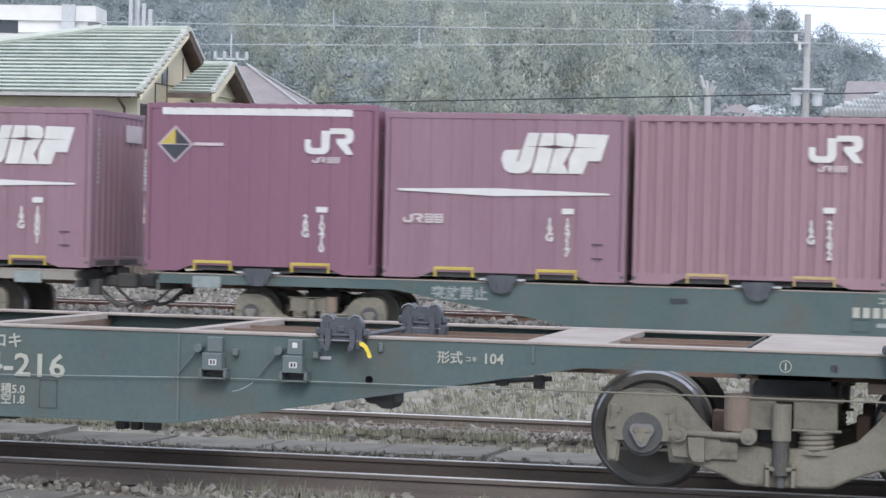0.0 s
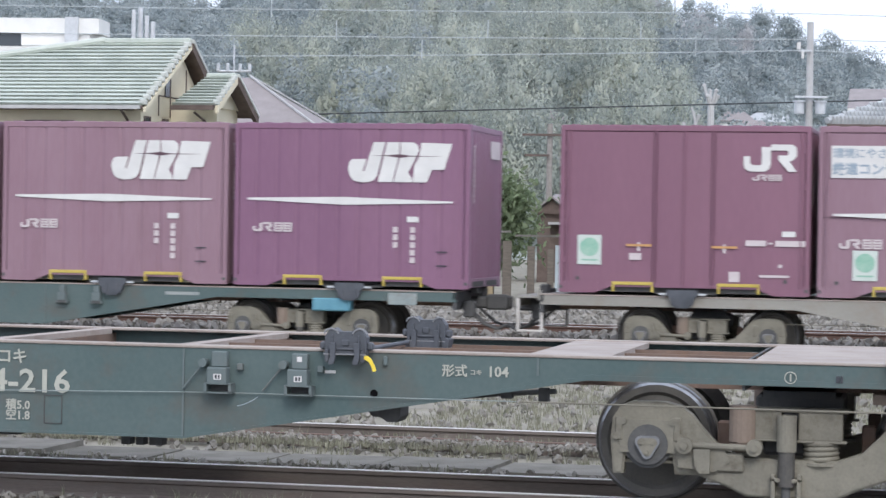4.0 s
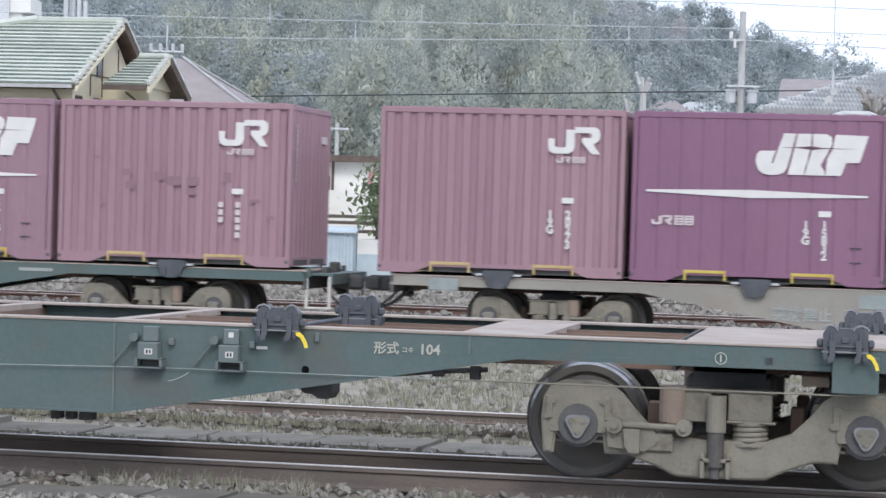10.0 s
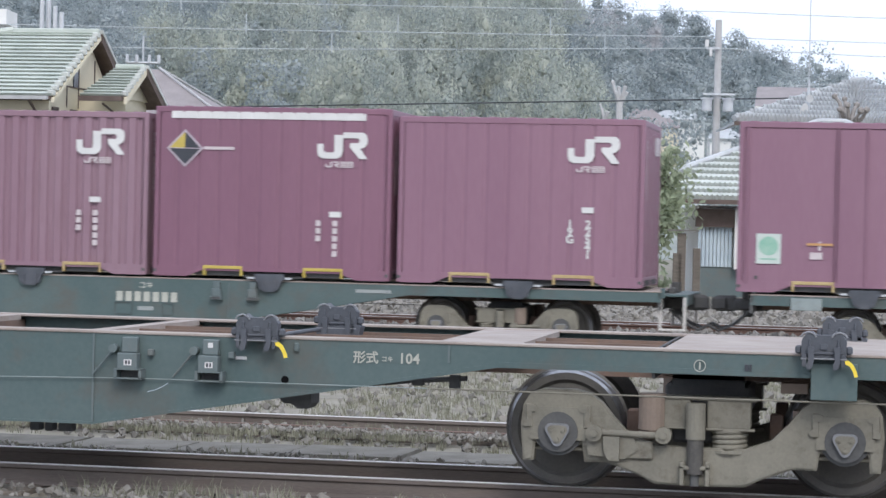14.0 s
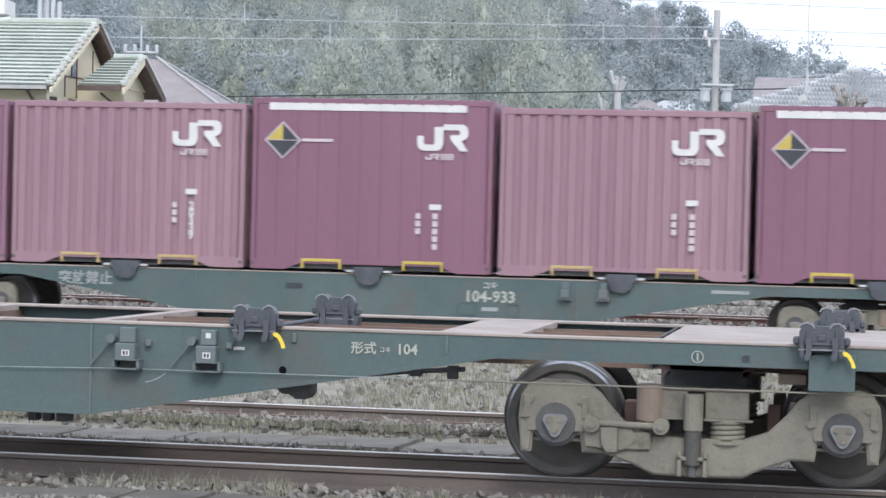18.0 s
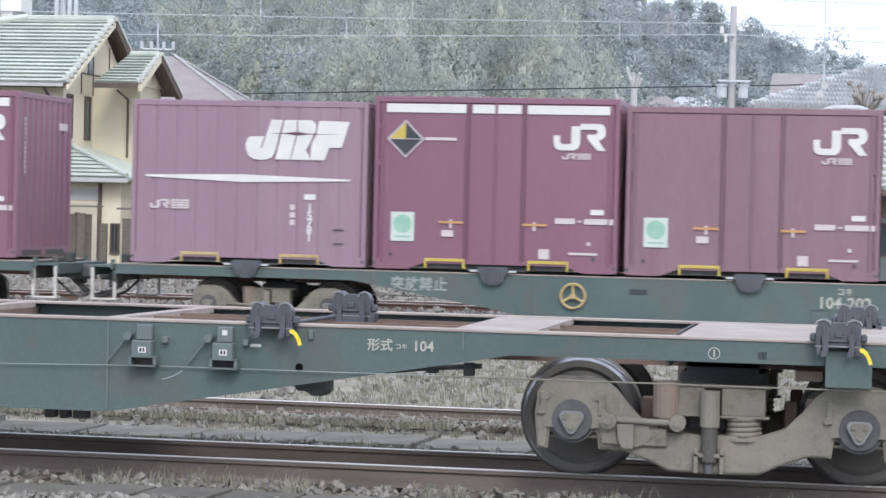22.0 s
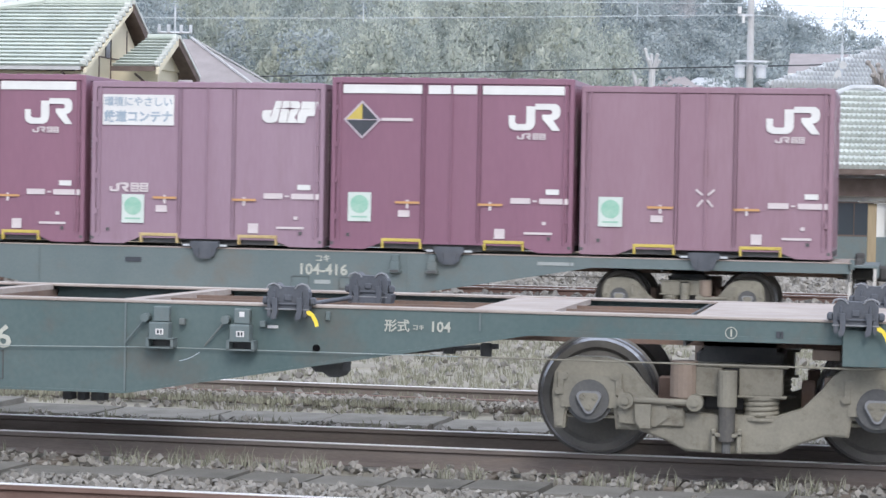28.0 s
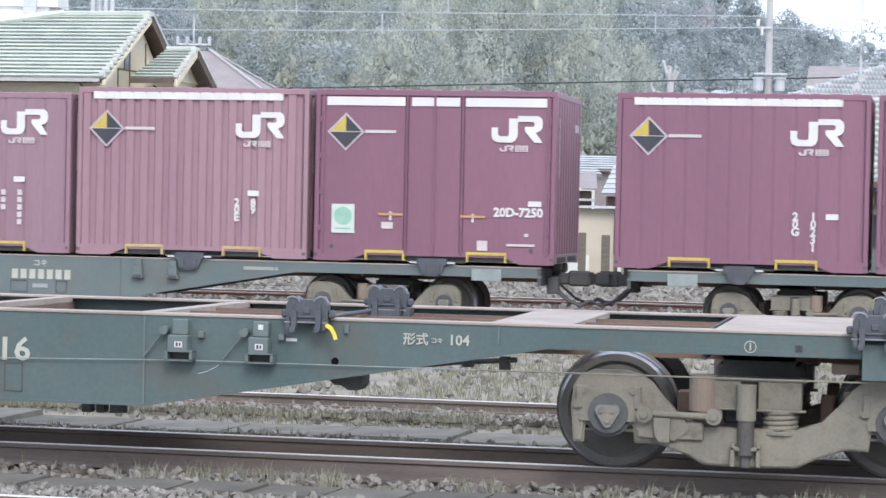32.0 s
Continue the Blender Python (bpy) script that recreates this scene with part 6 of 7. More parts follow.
part("gutter", boxes((2.9, 15.6, 36.85, 36.97, 3.38, 3.5)), TIMBER, h5)
# Dark box paints the shade under the eave.
part("eave_shade", boxes((5.6, 12.8, 37.6, 38.0, 2.7, 3.25)), TIMBER, h5)
part("pillar", boxes((6.75, 7.95, 37.5, 38.0, 1.45, 3.25)), PLASTER, h5)
window(h5, 8.3, 9.9, 1.55, 2.5, 37.9, 2)
window(h5, 10.4, 12.0, 1.55, 2.5, 37.9, 2)

# Big grey-tiled house behind it.
h6 = thing("house", "large house with a wavy grey tiled hip roof", "house", beyond(12.5, 52))
part("wall", boxes((10.0, 18.5, 53, 60, -0.19, 7.15)), TIMBER, h6)
rf = part("roof", slab([(8.75, 52, 7.17), (19.3, 52, 7.17), (14.25, 56.2, 8.99), (13.85, 56.2, 8.99)], 0.1), TIMBER, h6)
roof_courses(rf, 9, lambda f: 8.75 + 5.1 * f, lambda f: 19.3 - 5.05 * f, 51.95, 7.17, 56.2, 8.99, TILE_GREY, 0.2, 0.15)
part("roof", slab([(8.75, 52, 7.17), (13.85, 56.2, 8.99), (8.75, 60.5, 7.17)], 0.1), TILE_GREY, h6)
part("roof", slab([(19.3, 52, 7.17), (14.25, 56.2, 8.99), (19.3, 60.5, 7.17)], 0.1), TILE_GREY, h6)
for a, c in (((8.75, 51.95, 7.3), (13.9, 56.2, 9.1)), ((14.2, 56.2, 9.1), (19.3, 51.95, 7.3))):
    for i in range(22):
        p, q = Vector(a).lerp(Vector(c), i / 22), Vector(a).lerp(Vector(c), (i + 1.12) / 22)
        part("hip_tile", cyl(p, q, 0.13, 8, 0.1), TILE_GREY, h6)
part("ridge_end", boxes((13.75, 14.35, 56.05, 56.35, 9.0, 9.26), b=0.06), TILE_GREY, h6, "stepped ridge end tile")
part("gutter", boxes((8.75, 19.3, 51.85, 51.97, 7.03, 7.17)), TIMBER, h6)
part("antenna", cyl((11.7, 52.8, 7.3), (11.7, 52.8, 8.9), 0.055, 8, bm=rod([(11.7, 52.8, 8.9), (11.7, 52.8, 13.0)], 0.022, 6)), STEEL, h6, "thin aerial pole")
part("antenna_arm", rod([(10.9, 52.8, 8.62), (12.5, 52.8, 8.75)], 0.016, 5), STEEL, h6)
dish = lathe([(0.24, 0.0), (0.22, 0.05), (0.12, 0.1), (0.02, 0.12)], 16)
bmesh.ops.scale(dish, vec=(0.75, 1, 1.5), verts=dish.verts)
part("dish", dish, WHITE, h6, "white satellite dish", matrix=pose(11.5, 52.5, 7.62, 15, 0, 25))
part("dish", lathe([(0.16, 0.0), (0.14, 0.05), (0.03, 0.08)], 14), WHITE, h6, "small white dish", matrix=pose(11.72, 52.6, 8.15, 15, 0, -30))
h7 = thing("house", "house with a plain grey roof behind the tiled one", "house", beyond(14, 70))
part("wall", boxes((12.55, 15.9, 70, 76, -0.19, 9.5)), PLASTER, h7)
part("roof", slab([(12.3, 69.6, 9.55), (16.2, 69.6, 9.55), (15.8, 73, 10.7), (12.75, 73, 10.7)], 0.1), SLATE, h7)
part("fascia", boxes((12.3, 16.2, 69.5, 69.6, 9.4, 9.52)), WHITE, h7)
window(h7, 12.9, 13.8, 8.6, 9.25, 69.99)

# White building on the rise to the left and the phone masts.
h8 = thing("building", "white flat-roofed building in two tiers", "building", beyond(-30, 75.4))
part("wall", boxes((-48, -27.0, 75.5, 78, -0.19, 13.2)), PLASTER, h8)
part("parapet", boxes((-48, -26.9, 75.2, 78, 13.65, 14.45)), PLASTER, h8)
part("window_band", boxes((-40, -31.2, 75.45, 75.5, 12.95, 13.6)), GLASS, h8)
part("upper_wall", boxes((-31.2, -27.4, 75.4, 78, 13.0, 13.7)), PLASTER, h8)
part("canopy", boxes((-48, -26.9, 73.5, 75.4, 12.1, 12.75)), PLASTER, h8, "white canopy")
part("duct", boxes((-28.7, -28.0, 74.9, 75.2, 12.7, 14.5)), STEEL, h8)
mast = thing("antenna_mast", "grey phone mast with upright panel antennas", "antenna", beyond(-16.1, 44.5))
part("pole", rod([(-16.1, 44.5, -0.19), (-16.1, 44.5, 10.3)], 0.09, 10), STEEL, mast)
for dx, z0 in ((-0.18, 8.8), (0.28, 8.6), (0.5, 8.4)):
    part("panel_antenna", boxes((-16.1 + dx - 0.07, -16.1 + dx + 0.07, 44.2, 44.35, z0, z0 + 1.4), b=0.02), STEEL, mast)
roofant = thing("roof_antenna", "small pale antenna array above the lower green roof", "antenna", beyond(-11.7, 39.6))
part("pole", rod([(-11.7, 39.6, -0.19), (-11.7, 39.6, 8.4)], 0.03, 8), STEEL, roofant)
part("arm", rod([(-12.25, 39.6, 7.55), (-11.15, 39.6, 7.55)], 0.035, 8), STEEL, roofant)
for x in (-12.2, -11.9, -11.5, -11.2):
    part("element", boxes((x - 0.05, x + 0.05, 39.55, 39.65, 7.55, 7.8), b=0.015), STEEL, roofant)


def pole(x, y, top, label, r=0.16, material=POLE_GREY):
    p = thing("utility_pole", label, "utility pole", beyond(x, y))
    part("shaft", cyl((x, y, -0.3), (x, y, top), r, 12, r * 0.7), material, p)
    return p


pa = pole(9.14, 60, 12.3, "grey concrete utility pole with transformers", 0.2)
each("crossarm", [(8.6, 9.2, 59.7, 59.8, 11.0, 11.08), (8.5, 9.9, 59.7, 59.8, 9.0, 9.08)], STEEL, pa)
for x in (8.68, 9.6):
    tr = part("transformer", cyl((x, 59.7, 8.3), (x, 59.7, 8.8), 0.22, 14), STEEL, pa, "pale transformer can")
    part("transformer_lid", cyl((x, 59.7, 8.8), (x, 59.7, 8.87), 0.28, 14), STEEL, tr)
part("insulator", boxes((8.55, 8.7, 59.65, 59.85, 11.1, 11.4), (8.75, 8.85, 59.65, 59.85, 10.7, 11.0)), WHITE, pa)
pb = thing("tree", "pale pollarded tree with two bare knotted trunks", "tree", beyond(7.12, 90))
for x, z0, r, n in ((7.12, 11.6, 0.24, 5), (6.2, 10.6, 0.15, 4)):
    bm = cyl((x, 90, -0.3), (x, 90, z0), r * 1.3, 8, r * 0.85)
    for k in range(n):
        a = k * 6.283 / n + 0.4
        q = Vector((x + math.cos(a) * r * 1.9, 90 + math.sin(a) * r * 1.6, z0 + r * (2.2 + 1.4 * (k % 3))))
        cyl((x, 90, z0 - r), q, r * 0.62, 7, r * 0.4, bm)
        bmesh.ops.create_icosphere(bm, subdivisions=1, radius=r * 0.62, matrix=Matrix.Translation(q))
    part("trunk", bm, POLE_GREY, pb, "pale knotted trunk")
pc = pole(-2.1, 60, 7.75, "dark utility pole beside small houses", 0.17, KNOT)
each("crossarm", [(-3.3, -1.2, 59.75, 59.85, 7.2, 7.3), (-3.2, -2.1, 59.75, 59.85, 6.3, 6.4)], TIMBER, pc)
pd = pole(-9.6, 70, 7.75, "thin pale utility pole", 0.14)
part("crossarm", boxes((-10.3, -9.0, 69.8, 69.9, 7.4, 7.5)), STEEL, pd)
pe = pole(4.6, 75, 9.2, "grey steel pole with brackets", 0.12)
each("crossarm", [(3.9, 5.2, 74.8, 74.9, 8.4, 8.5), (4.0, 5.0, 74.8, 74.9, 7.9, 8.0)], STEEL, pe)
pf = pole(20.5, 52, 11.5, "grey steel lattice pole", 0.2)
lines = thing("overhead_wires", "thin overhead wires between poles", "wires", beyond(-8, 60))
for x0, z0, x1, z1 in ((-60, 14.2, 3, 14.2), (-60, 13.45, 3, 13.62), (-60, 13.2, 9.1, 12.7), (-60, 11.9, 9.1, 11.58), (-40, 10.55, 9.1, 11.1), (9.1, 12.7, 34, 12.9), (9.1, 11.58, 34, 11.9), (9.1, 11.1, 34, 11.0)):
    seg = [(x0 + (x1 - x0) * i / 8, 60, z0 + (z1 - z0) * i / 8 - 0.25 * math.sin(math.pi * i / 8)) for i in range(9)]
    part("wire", tube(seg, 0.02, 5), WIRE, lines)
part("wire", tube([(-40, 60, 7.3), (-15, 60, 7.95), (11.7, 60, 8.95), (40, 60, 10.4)], 0.03, 5), WIRE_DARK, lines, "black cable")
for x, z0, z1 in ((-11.6, 11.3, 12.2), (-7.8, 10.5, 11.4), (-1.0, 13.2, 14.0), (1.8, 11.5, 12.3), (4.2, 10.8, 11.6), (-14.5, 12.3, 13.3), (-4.9, 11.5, 12.3)):
    part("spacer", rod([(x, 60, z0), (x, 60, z1)], 0.025, 5), WIRE, lines)

# Fence of old sleepers and boards along the yard.
fence = thing("sleeper_fence", "boundary fence of weathered sleepers, boards and pale top rails", "fence", beyond(-4, 31))
for i in range(46):
    x = -17.5 + i * 0.62 + rng.uniform(-0.1, 0.1) + (0.72 if i % 9 == 4 else 0)
    z1 = rng.uniform(1.7, 2.25)
    if -6.6 < x < -4.3 or 4.9 < x:
        continue
    part("post", boxes((x, x + rng.uniform(0.16, 0.26), 31, 31.14, -0.19, z1), b=0.01), SHED_WOOD if i % 9 == 4 else SLEEPER, fence)
for x0, x1, z in ((-13.6, -12.6, 2.27), (-12.4, -11.2, 2.34), (-10.8, -9.3, 2.3), (-9.2, -8.0, 2.28), (-3.4, -2.4, 2.4), (-2.3, -0.9, 2.3), (3.0, 3.7, 2.42), (4.1, 4.9, 2.43), (6.6, 7.1, 2.4), (8.2, 9.0, 2.4)):
    part("top_rail", boxes((x0, x1, 30.9, 31.2, z, z + 0.05)), CONCRETE, fence, "pale top rail")
for i in range(12):
    x = -13.4 + i * 0.16
    part("board", boxes((x, x + 0.15, 31.15, 31.18, -0.19, 2.2 - 0.02 * (i % 3))), SLEEPER, fence)
for x in (6.7, 8.45, 4.35):
    part("post", boxes((x, x + 0.22, 31, 31.14, -0.19, 2.38)), SLEEPER if x < 8 else SHED_WOOD, fence)


def tree(x, y, z0, z1, r, material, n, label, trunk=True, seed=1):
    """Tapered trunk with limbs, and a crown of many small leaves in uneven clumps."""
    g = np.random.default_rng(seed)
    t = thing("tree", label, "tree", beyond(x, y))
    bm = cyl((x, y, -0.2), (x + 0.05, y, z0 + (z1 - z0) * 0.5), 0.1, 8, 0.05)
    for k in range(7):
        a = k * 0.9 + g.uniform(0, 0.5)
        zz = z0 + (z1 - z0) * g.uniform(0.05, 0.6)
        cyl((x, y, zz - 0.3), (x + math.cos(a) * r * 0.7, y + math.sin(a) * r * 0.7, zz + (z1 - z0) * 0.25), 0.04, 6, 0.012, bm)
    part("trunk", bm, BARK, t)
    centres = [(x + g.normal() * r * 0.45, y + g.normal() * r * 0.4, z0 + (z1 - z0) * g.uniform(0.08, 0.95)) for _ in range(26)]
    vs, fs = [], []
    for i in range(n):
        c = centres[i % len(centres)]
        s = 0.33 * r * (1.1 - 0.5 * (c[2] - z0) / (z1 - z0))
        p = np.array(c) + g.normal(size=3) * s
        u, v = g.normal(size=3), g.normal(size=3)
        u, v = u / np.linalg.norm(u) * 0.12, v / np.linalg.norm(v) * 0.07
        k = len(vs)
        vs += [tuple(p - u), tuple(p + v), tuple(p + u), tuple(p - v)]
        fs.append((k, k + 1, k + 2, k + 3))
    me = bpy.data.meshes.new("crown")
    me.from_pydata(vs, [], fs)
    put("crown", me, material, t, "crown of small leaves")
    return t


tree(-14.75, 33.2, 1.8, 4.1, 0.95, LEAF_OLIVE, 4000, "dense grey-green shrub behind the fence", seed=2)
tree(-8.6, 33.6, 1.7, 4.7, 1.2, LEAF, 3600, "dense broad-leaved green tree beside sheds", seed=3)
tree(-3.1, 34.2, 1.8, 4.1, 1.35, LEAF, 5200, "dense green tree beside the garage", seed=4)
tree(3.75, 33.2, 1.9, 4.55, 1.15, LEAF_OLIVE, 4600, "olive green tree with drooping leaves", seed=5)
tree(-4.3, 40, 2.4, 3.6, 0.6, LEAF, 1800, "small green shrub before a white wall", seed=6)
tree(3.3, 31.6, 0.2, 1.3, 0.8, LEAF_OLIVE, 2200, "low yellowish bush at the fence", seed=8)
bt = thing("tree", "bare pollarded tree with knotted branches before a tiled roof", "tree", beyond(12.75, 50))
g = np.random.default_rng(11)
bm = cyl((12.75, 50, -0.2), (12.75, 50, 7.1), 0.2, 8, 0.14)
for k in range(8):
    a = k * 0.785 + g.uniform(-0.15, 0.15)
    p = Vector((12.75, 50, g.uniform(6.7, 7.1)))
    for s in range(3):
        q = p + Vector((math.cos(a) * g.uniform(0.16, 0.3), math.sin(a) * 0.2, g.uniform(0.14, 0.42)))
        cyl(p, q, 0.12 - s * 0.022, 6, 0.1 - s * 0.02, bm)
        p, a = q, a + g.uniform(-0.7, 0.7)
    bmesh.ops.create_icosphere(bm, subdivisions=1, radius=g.uniform(0.11, 0.17), matrix=Matrix.Translation(p))
part("bare_crown", bm, KNOT, bt)

# ---- wooded hill ----
RIDGE_X = (-160, -106, -96, -86, -81, -68, -60, -53, -40, -29, -20, -10, -3, 5, 12, 17, 26, 33, 40, 46, 53, 59, 75, 120)
RIDGE_Z = (30, 34, 35.8, 35, 33, 36, 33.5, 36, 37.5, 39, 40, 39.5, 39, 37.5, 33.5, 32, 31, 26, 22, 19, 17.5, 17.5, 21, 18)


def hill_height(x, y):
    f = np.clip((y - 85) / 165, 0, 1)
    back = np.clip((y - 262) / 120, 0, 1)
    return np.interp(x, RIDGE_X, RIDGE_Z) * f * (1 - 0.6 * back) + 1.2 * np.sin(x * 0.11 + y * 0.05) * f - 0.6


def floor_lift(y):
    """Lift of the hill floor, to keep dark shade out of crown gaps."""
    return 4.6 * np.clip((y - 138) / 34, 0, 1)


def far_land(v):
    """Points of the far plan, each turned, stretched and sunk to fit the camera's view."""
    u, w = v[:, 0] + 0.45, v[:, 1] + 12
    across = u * math.cos(TURN_A) + w * math.sin(TURN_A)
    deep = w * math.cos(TURN_A) - u * math.sin(TURN_A)
    return np.stack([FAR_X + across * math.cos(TURN_B) - DEEP * deep * math.sin(TURN_B), FAR_Y + across * math.sin(TURN_B) + DEEP * deep * math.cos(TURN_B), v[:, 2] + 0.25 - 0.0213 * deep], -1)


nx, ny = 110, 60
gx, gy = np.meshgrid(np.linspace(-190, 150, nx), np.linspace(85, 420, ny))
gz = hill_height(gx, gy) + floor_lift(gy)
hv = far_land(np.stack([gx, gy, gz], -1).reshape(-1, 3)).tolist()
hf = [(j * nx + i, j * nx + i + 1, (j + 1) * nx + i + 1, (j + 1) * nx + i) for j in range(ny - 1) for i in range(nx - 1)]
me = bpy.data.meshes.new("hill")
me.from_pydata(hv, [], hf)
tagged(put("hill", me, HILL_SOIL), "wooded hillside with a lifted, hazed floor", "hill", kind="structure")


HILL_HOUSES = ((-5.6, 130, 1.6, 1.2, PLASTER), (-3.4, 131, 1.6, 1.0, PLASTER), (0.2, 128, 3.0, 1.2, SLATE), (-1.0, 112, 2.6, 1.4, PLASTER), (-3.2, 108, 3.2, 1.2, PLASTER), (13.0, 138, 3.0, 1.6, PLASTER), (16.5, 142, 5.0, 1.6, PLASTER), (14.2, 134, 3.0, 1.4, CREAM), (19.0, 128, 2.6, 1.6, PLASTER), (4.0, 125, 2.4, 1.2, PLASTER), (11.0, 128, 2.0, 1.0, SLATE))


def open_view(x, y):
    """False where a tree would stand before one of the hillside houses."""
    ok = np.ones(len(x), bool)
    for hx, hy, w, _, _ in HILL_HOUSES:
        ok &= (y > hy + 2) | (np.abs(x / (y + 12) - hx / (hy + 12)) > (w / 2 + 2.6) / (hy + 12)) | (y < 112)
    return ok


def woods(name, n, where, material, label, tall, wide, lobes, spray, upright_leaf, seed):
    """Many crowns; each has several lumpy lobes of foliage, fringed by small leaf sprays."""
    g = np.random.default_rng(seed)
    ico = bmesh.new()
    bmesh.ops.create_icosphere(ico, subdivisions=1, radius=1)
    ball = np.array([v.co[:] for v in ico.verts])
    skin = np.array([[v.index for v in f.verts] for f in ico.faces])
    ico.free()
    y = 96 + 172 * g.uniform(0, 1, n * 12) ** 0.8
    x = g.uniform(-1, 1, n * 12) * (0.36 * (y + 12) + 12) - 4
    ok = where(x, y) & open_view(x, y)
    x, y = x[ok][:n], y[ok][:n]
    n = len(x)
    base = far_land(np.stack([x, y, hill_height(x, y)], -1))
    h, r = g.uniform(0.6, 1.3, n) * tall, g.uniform(0.7, 1.35, n) * wide
    # Lobes: spread over the upper two thirds of the tree, the highest one at its tip.
    low = np.linspace(1, 0, lobes)[None, :] * np.ones((n, 1))
    up = 0.9 - (0.26 + 0.42 * np.clip((166 - y) / 30, 0, 1))[:, None] * low + g.uniform(-0.04, 0.04, (n, lobes))
    turn = g.uniform(0, 6.283, (n, 1)) + np.arange(lobes)[None, :] * 2.4 + g.uniform(-0.5, 0.5, (n, lobes))
    out = r[:, None] * low * g.uniform(0.6, 1.15, (n, lobes))
    mid = base[:, None, :] + np.stack([out * np.cos(turn), out * np.sin(turn), up * h[:, None]], -1)
    size = r[:, None] * (0.5 + 0.12 * low) * g.uniform(0.75, 1.25, (n, lobes))
    rad = np.stack([size, size, size * g.uniform(0.8, 1.25, (n, lobes)) * (1.6 if upright_leaf else 1.0)], -1)
    mid, rad = mid.reshape(-1, 1, 3), rad.reshape(-1, 1, 3)
    m = len(mid)
    phase = g.uniform(0, 6.283, (m, 1, 3))

    def lumps(d):
        return 1 + 0.17 * np.sin(d[..., 0:1] * 4.1 + phase[..., 0:1]) * np.cos(d[..., 2:3] * 4.7 + phase[..., 1:2]) + 0.1 * np.sin(d[..., 1:2] * 8 + d[..., 2:3] * 7 + phase[..., 2:3])

    d = np.broadcast_to(ball, (m, len(ball), 3))
    body = mid + d * lumps(d) * rad * g.uniform(0.15, 0.3, (m, len(ball), 1))
    body_n = d / rad
    e = g.normal(size=(m, spray, 3))
    e /= np.linalg.norm(e, axis=2, keepdims=True)
    e[..., 2] = np.where(e[..., 2] < -0.35, -e[..., 2], e[..., 2])
    at = mid + e * lumps(e) * rad * g.uniform(0.6, 1.15, (m, spray, 1))
    leaf = g.uniform(0.6, 1.4, (m, spray, 1)) * 0.175
    u = g.normal(size=(m, spray, 3))
    u[..., 2] += 1.6 * upright_leaf
    u = u / np.linalg.norm(u, axis=2, keepdims=True) * leaf
    v = np.cross(u, e + 0.25 * g.normal(size=(m, spray, 3)))
    v = v / np.linalg.norm(v, axis=2, keepdims=True) * leaf * (0.36 if upright_leaf else 0.58)
    # Each spray shows its upper face outwards.
    v *= np.where((np.cross(v, u) * e).sum(2, keepdims=True) < 0, -1.0, 1.0)
    tri = np.stack([at - v, at + v, at + u * 1.3], 2)
    tri_n = np.repeat((e / rad)[:, :, None, :], 3, 2)
    verts = np.concatenate([body.reshape(-1, 3), tri.reshape(-1, 3)])
    norms = np.concatenate([body_n.reshape(-1, 3), tri_n.reshape(-1, 3)])
    norms /= np.linalg.norm(norms, axis=1, keepdims=True)
    faces = np.concatenate([(skin[None] + (np.arange(m) * len(ball))[:, None, None]).reshape(-1, 3), np.arange(m * spray * 3).reshape(-1, 3) + m * len(ball)])
    me = bpy.data.meshes.new(name)
    me.vertices.add(len(verts))
    me.vertices.foreach_set("co", verts.ravel())
    me.loops.add(faces.size)
    me.loops.foreach_set("vertex_index", faces.ravel().astype(np.int32))
    me.polygons.add(len(faces))
    me.polygons.foreach_set("loop_start", np.arange(0, faces.size, 3, dtype=np.int32))
    me.update(calc_edges=True)
    me.shade_smooth()
    me.normals_split_custom_set_from_vertices(norms)
    return tagged(put(name, me, material), label, "woods", kind="stuff")


def belt(x, y):
    """Which kind of wood grows at a place: a slow, uneven value."""
    return np.sin(x * 0.085 + 1.0) + np.sin(y * 0.06 + x * 0.035) + 0.55 * np.sin(x * 0.31 + y * 0.17) + 0.4 * np.sin(y * 0.37 - x * 0.11)


def bamboo_zone(x, y):
    return (belt(x, y) > -0.25) & (y < 228) & (x < 0.03 * (y + 12) + 4 * np.sin(y * 0.2)) & (x > -0.22 * (y + 12))


def bare_zone(x, y):
    return ~bamboo_zone(x, y) & (y > 185) & (belt(x + 37, y) > -0.2) & (x > -30) & (x < 20)


def dark_zone(x, y):
    return ~bamboo_zone(x, y) & ~bare_zone(x, y)


# All three woods carry the haze in their leaf colour.
woods("woods", 900, dark_zone, WOOD_DARK, "dark evergreen trees covering the hill, paled by painted haze", 9.6, 2.5, 7, 190, 0, 21)
woods("woods", 800, bamboo_zone, WOOD_LIGHT, "feathery bamboo groves on the hill, paled by painted haze", 9.6, 2.1, 7, 190, 1, 22)
woods("woods", 260, bare_zone, WOOD_BARE, "bare greyish winter trees near the hilltop, paled by painted haze", 9.2, 2.3, 7, 190, 1, 23)


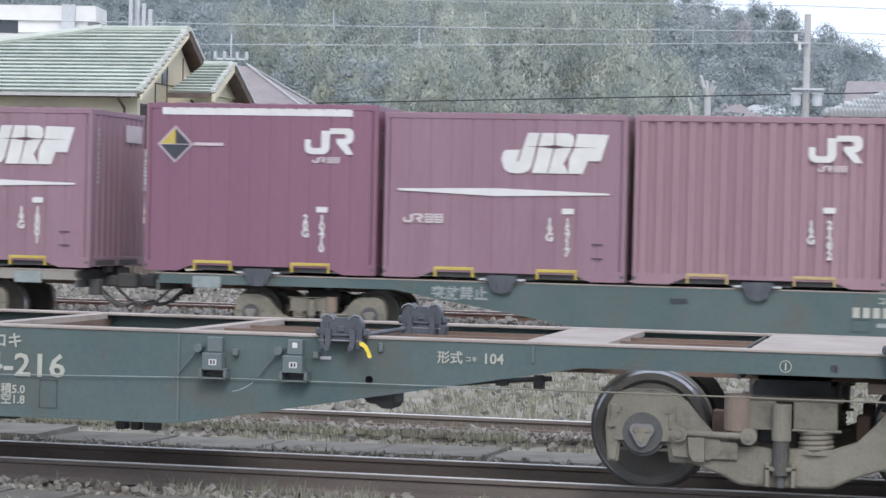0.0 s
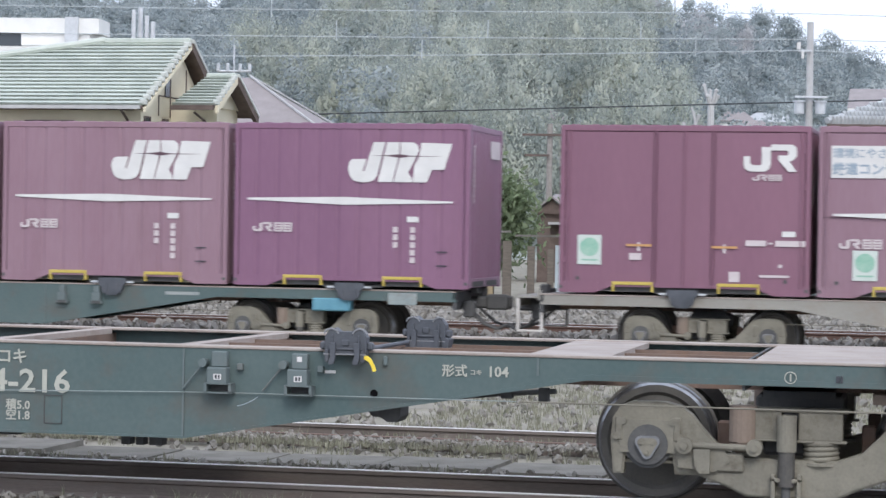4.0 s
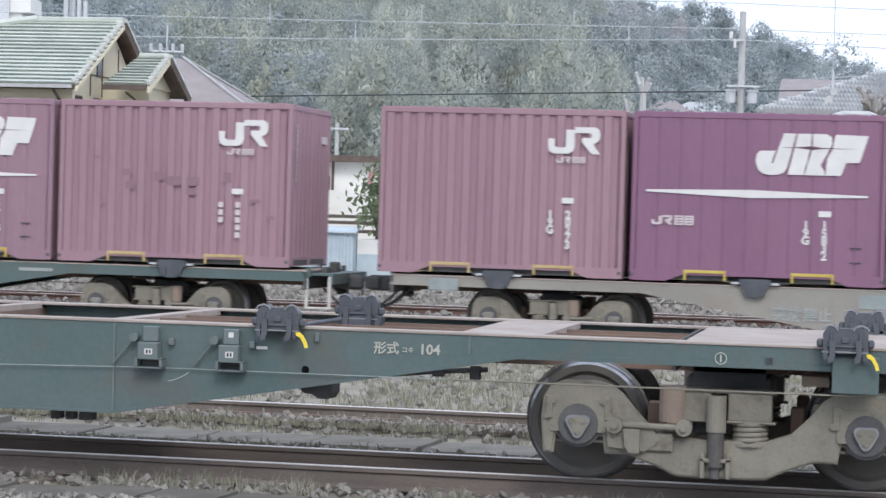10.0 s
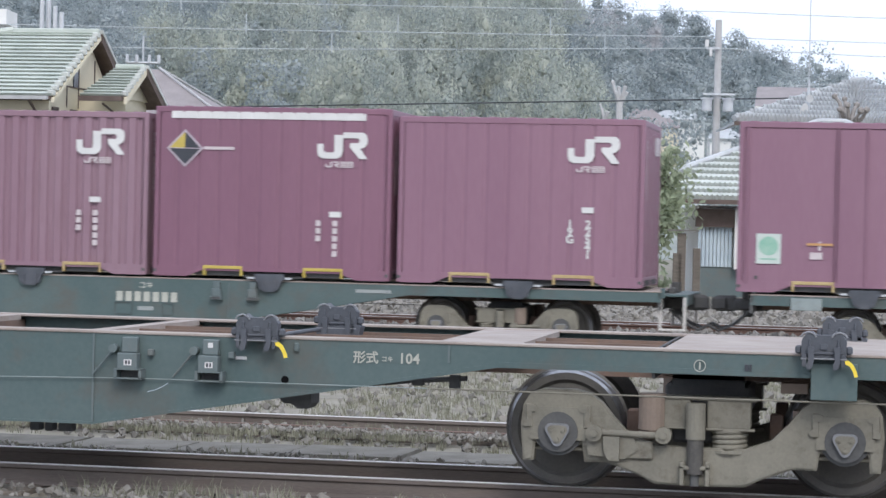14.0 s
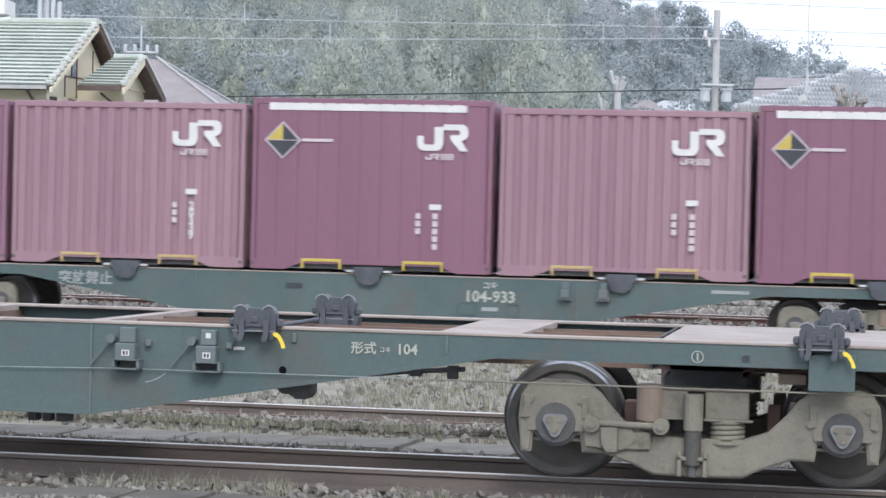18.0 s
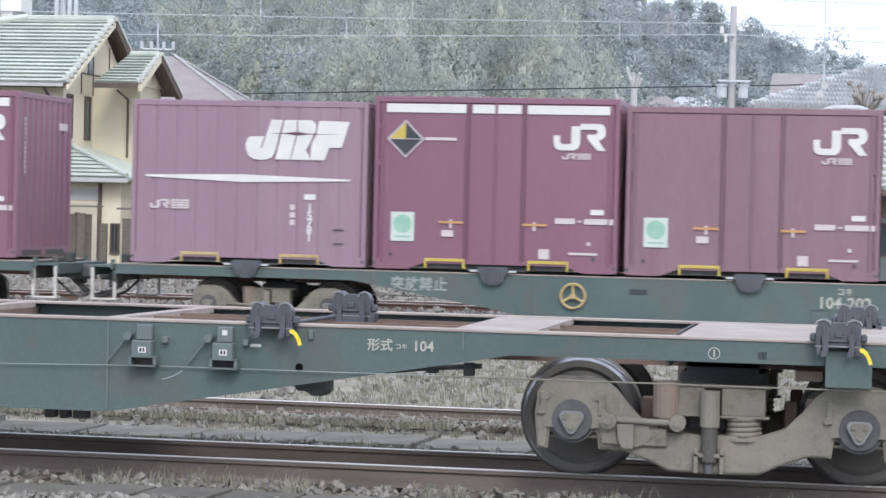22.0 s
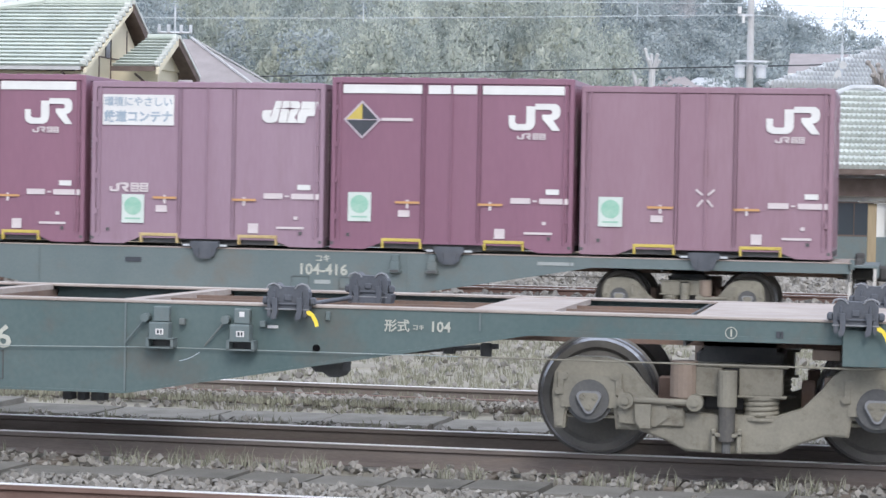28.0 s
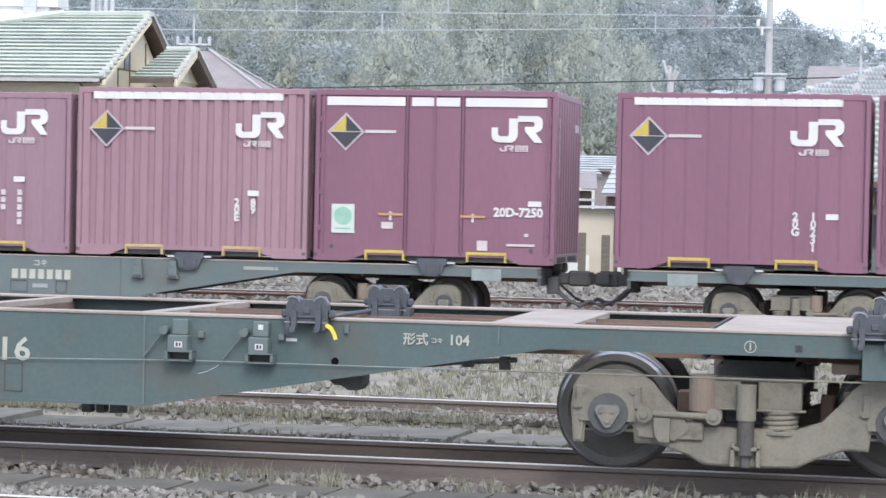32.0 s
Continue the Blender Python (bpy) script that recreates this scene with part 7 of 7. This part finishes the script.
def pine(x, y, h, r, seed):
    """Ridge pine: a thin leaning trunk under flat layers of needles with gaps between them."""
    g = np.random.default_rng(seed)
    z0 = float(hill_height(x, y) + floor_lift(y)) - 0.5
    t = thing("tree", "dark umbrella pine on the ridge against the sky", "tree", beyond(x, y), group="ridge pines")
    part("trunk", cyl((x, y, z0), (x + 0.3, y, z0 + h * 0.9), 0.22, 7, 0.1), BARK, t)
    vs, fs = [], []
    for k in range(9):
        f = 0.35 + 0.62 * (k + 0.5) / 9
        a = k * 2.4
        d = r * (1.0 - 0.75 * f) * 1.1
        cx, cy, cz = x + math.cos(a) * d, y + math.sin(a) * d, z0 + h * f
        for _ in range(260):
            p = np.array([cx, cy, cz]) + g.normal(size=3) * (r * 0.34, r * 0.3, h * 0.028)
            u = g.normal(size=3) * (1, 1, 0.4)
            v = g.normal(size=3)
            u, v = u / np.linalg.norm(u) * 0.3, v / np.linalg.norm(v) * 0.12
            q = len(vs)
            vs += [tuple(p - v), tuple(p + v), tuple(p + u * 1.3)]
            fs.append((q, q + 1, q + 2))
    me = bpy.data.meshes.new("crown")
    me.from_pydata(vs, [], fs)
    put("crown", me, WOOD_DARK, t, "layered needle crown with painted haze")


for i, (x, y, h, r) in enumerate(((-93, 246, 7.5, 3.2), (-84, 246, 9.0, 4.0), (-73.5, 246, 8.0, 2.6), (-66, 246, 9.5, 2.6), (18, 246, 5.5, 1.6), (33, 246, 6.5, 3.0), (30.5, 240, 6.0, 2.6))):
    pine(x, y, h, r, 40 + i)

for i, (x, y, w, hh, mt) in enumerate(HILL_HOUSES):
    z = float(hill_height(x, y)) - 1.0
    hh += 2.9
    hs = thing("house", "small pale house on the hillside", "house", beyond(x, y), group="hillside houses")
    part("wall", boxes((x - w / 2, x + w / 2, y, y + 3, z, z + 1.0 + hh)), mt, hs)
    part("roof", slab([(x - w / 2 - 0.3, y - 0.3, z + 1 + hh), (x + w / 2 + 0.3, y - 0.3, z + 1 + hh), (x + w / 4, y + 1.5, z + 1.9 + hh), (x - w / 4, y + 1.5, z + 1.9 + hh)], 0.1), SLATE if i % 2 else TILE_GREY, hs)
    part("window", boxes((x - 0.4, x + 0.3, y - 0.02, y, z + 1.3, z + 1.9)), GLASS, hs)


def pylon(x, y, top):
    p = thing("pylon", "far lattice power pylon behind the hill", "pylon", beyond(x, y))
    bm = bmesh.new()
    z0 = 40
    for s in (-1, 1):
        for d in (-1, 1):
            cyl((x + s * 5, y + d * 5, 0), (x + s * 1.0, y + d * 1.0, top), 0.28, 5, bm=bm)
    part("legs", bm, STEEL, p)
    bm = bmesh.new()
    for k in range(10):
        za, zb = z0 + (top - z0) * k / 10, z0 + (top - z0) * (k + 1) / 10
        wa, wb = 5 - 4 * za / top, 5 - 4 * zb / top
        cyl((x - wa, y - wa, za), (x + wb, y - wb, zb), 0.16, 4, bm=bm)
        cyl((x + wa, y - wa, za), (x - wb, y - wb, zb), 0.16, 4, bm=bm)
    part("lattice", bm, STEEL, p)
    for k in range(3):
        part("crossarm", boxes((x - 5.5 + k, x + 5.5 - k, y - 0.4, y + 0.4, top - 8 + k * 3.4, top - 7.5 + k * 3.4)), STEEL, p)


pylon(-196, 600, 124)
pylon(29.5, 600, 115)


# ---- what moves ----
def motions():
    times = [i * 0.5 for i in range(65)]
    lift = pose(0, 0, 1.035)
    for ob, along, turned in MOVERS:
        wagon = ob.name.startswith("container_wagon")
        rows = []
        for t, s in zip(times, TRAIN):
            m = on_line(s + along)
            rows.append((t, (m @ pose(0, 0, 0, 0, 0, 180) if turned else m) if wagon else m @ lift))
        walk(ob, rows)
    fine = [i / 15 for i in range(481)]
    run = np.interp(fine, times, TRAIN)
    for ob, base, turned in WHEELS:
        x = base.translation.x
        walk(ob, [(t, pose(x, 0, 0.405, 0, (-1 if turned else 1) * math.degrees((s - TRAIN[0]) / 0.405), 0)) for t, s in zip(fine, run)])


motions()
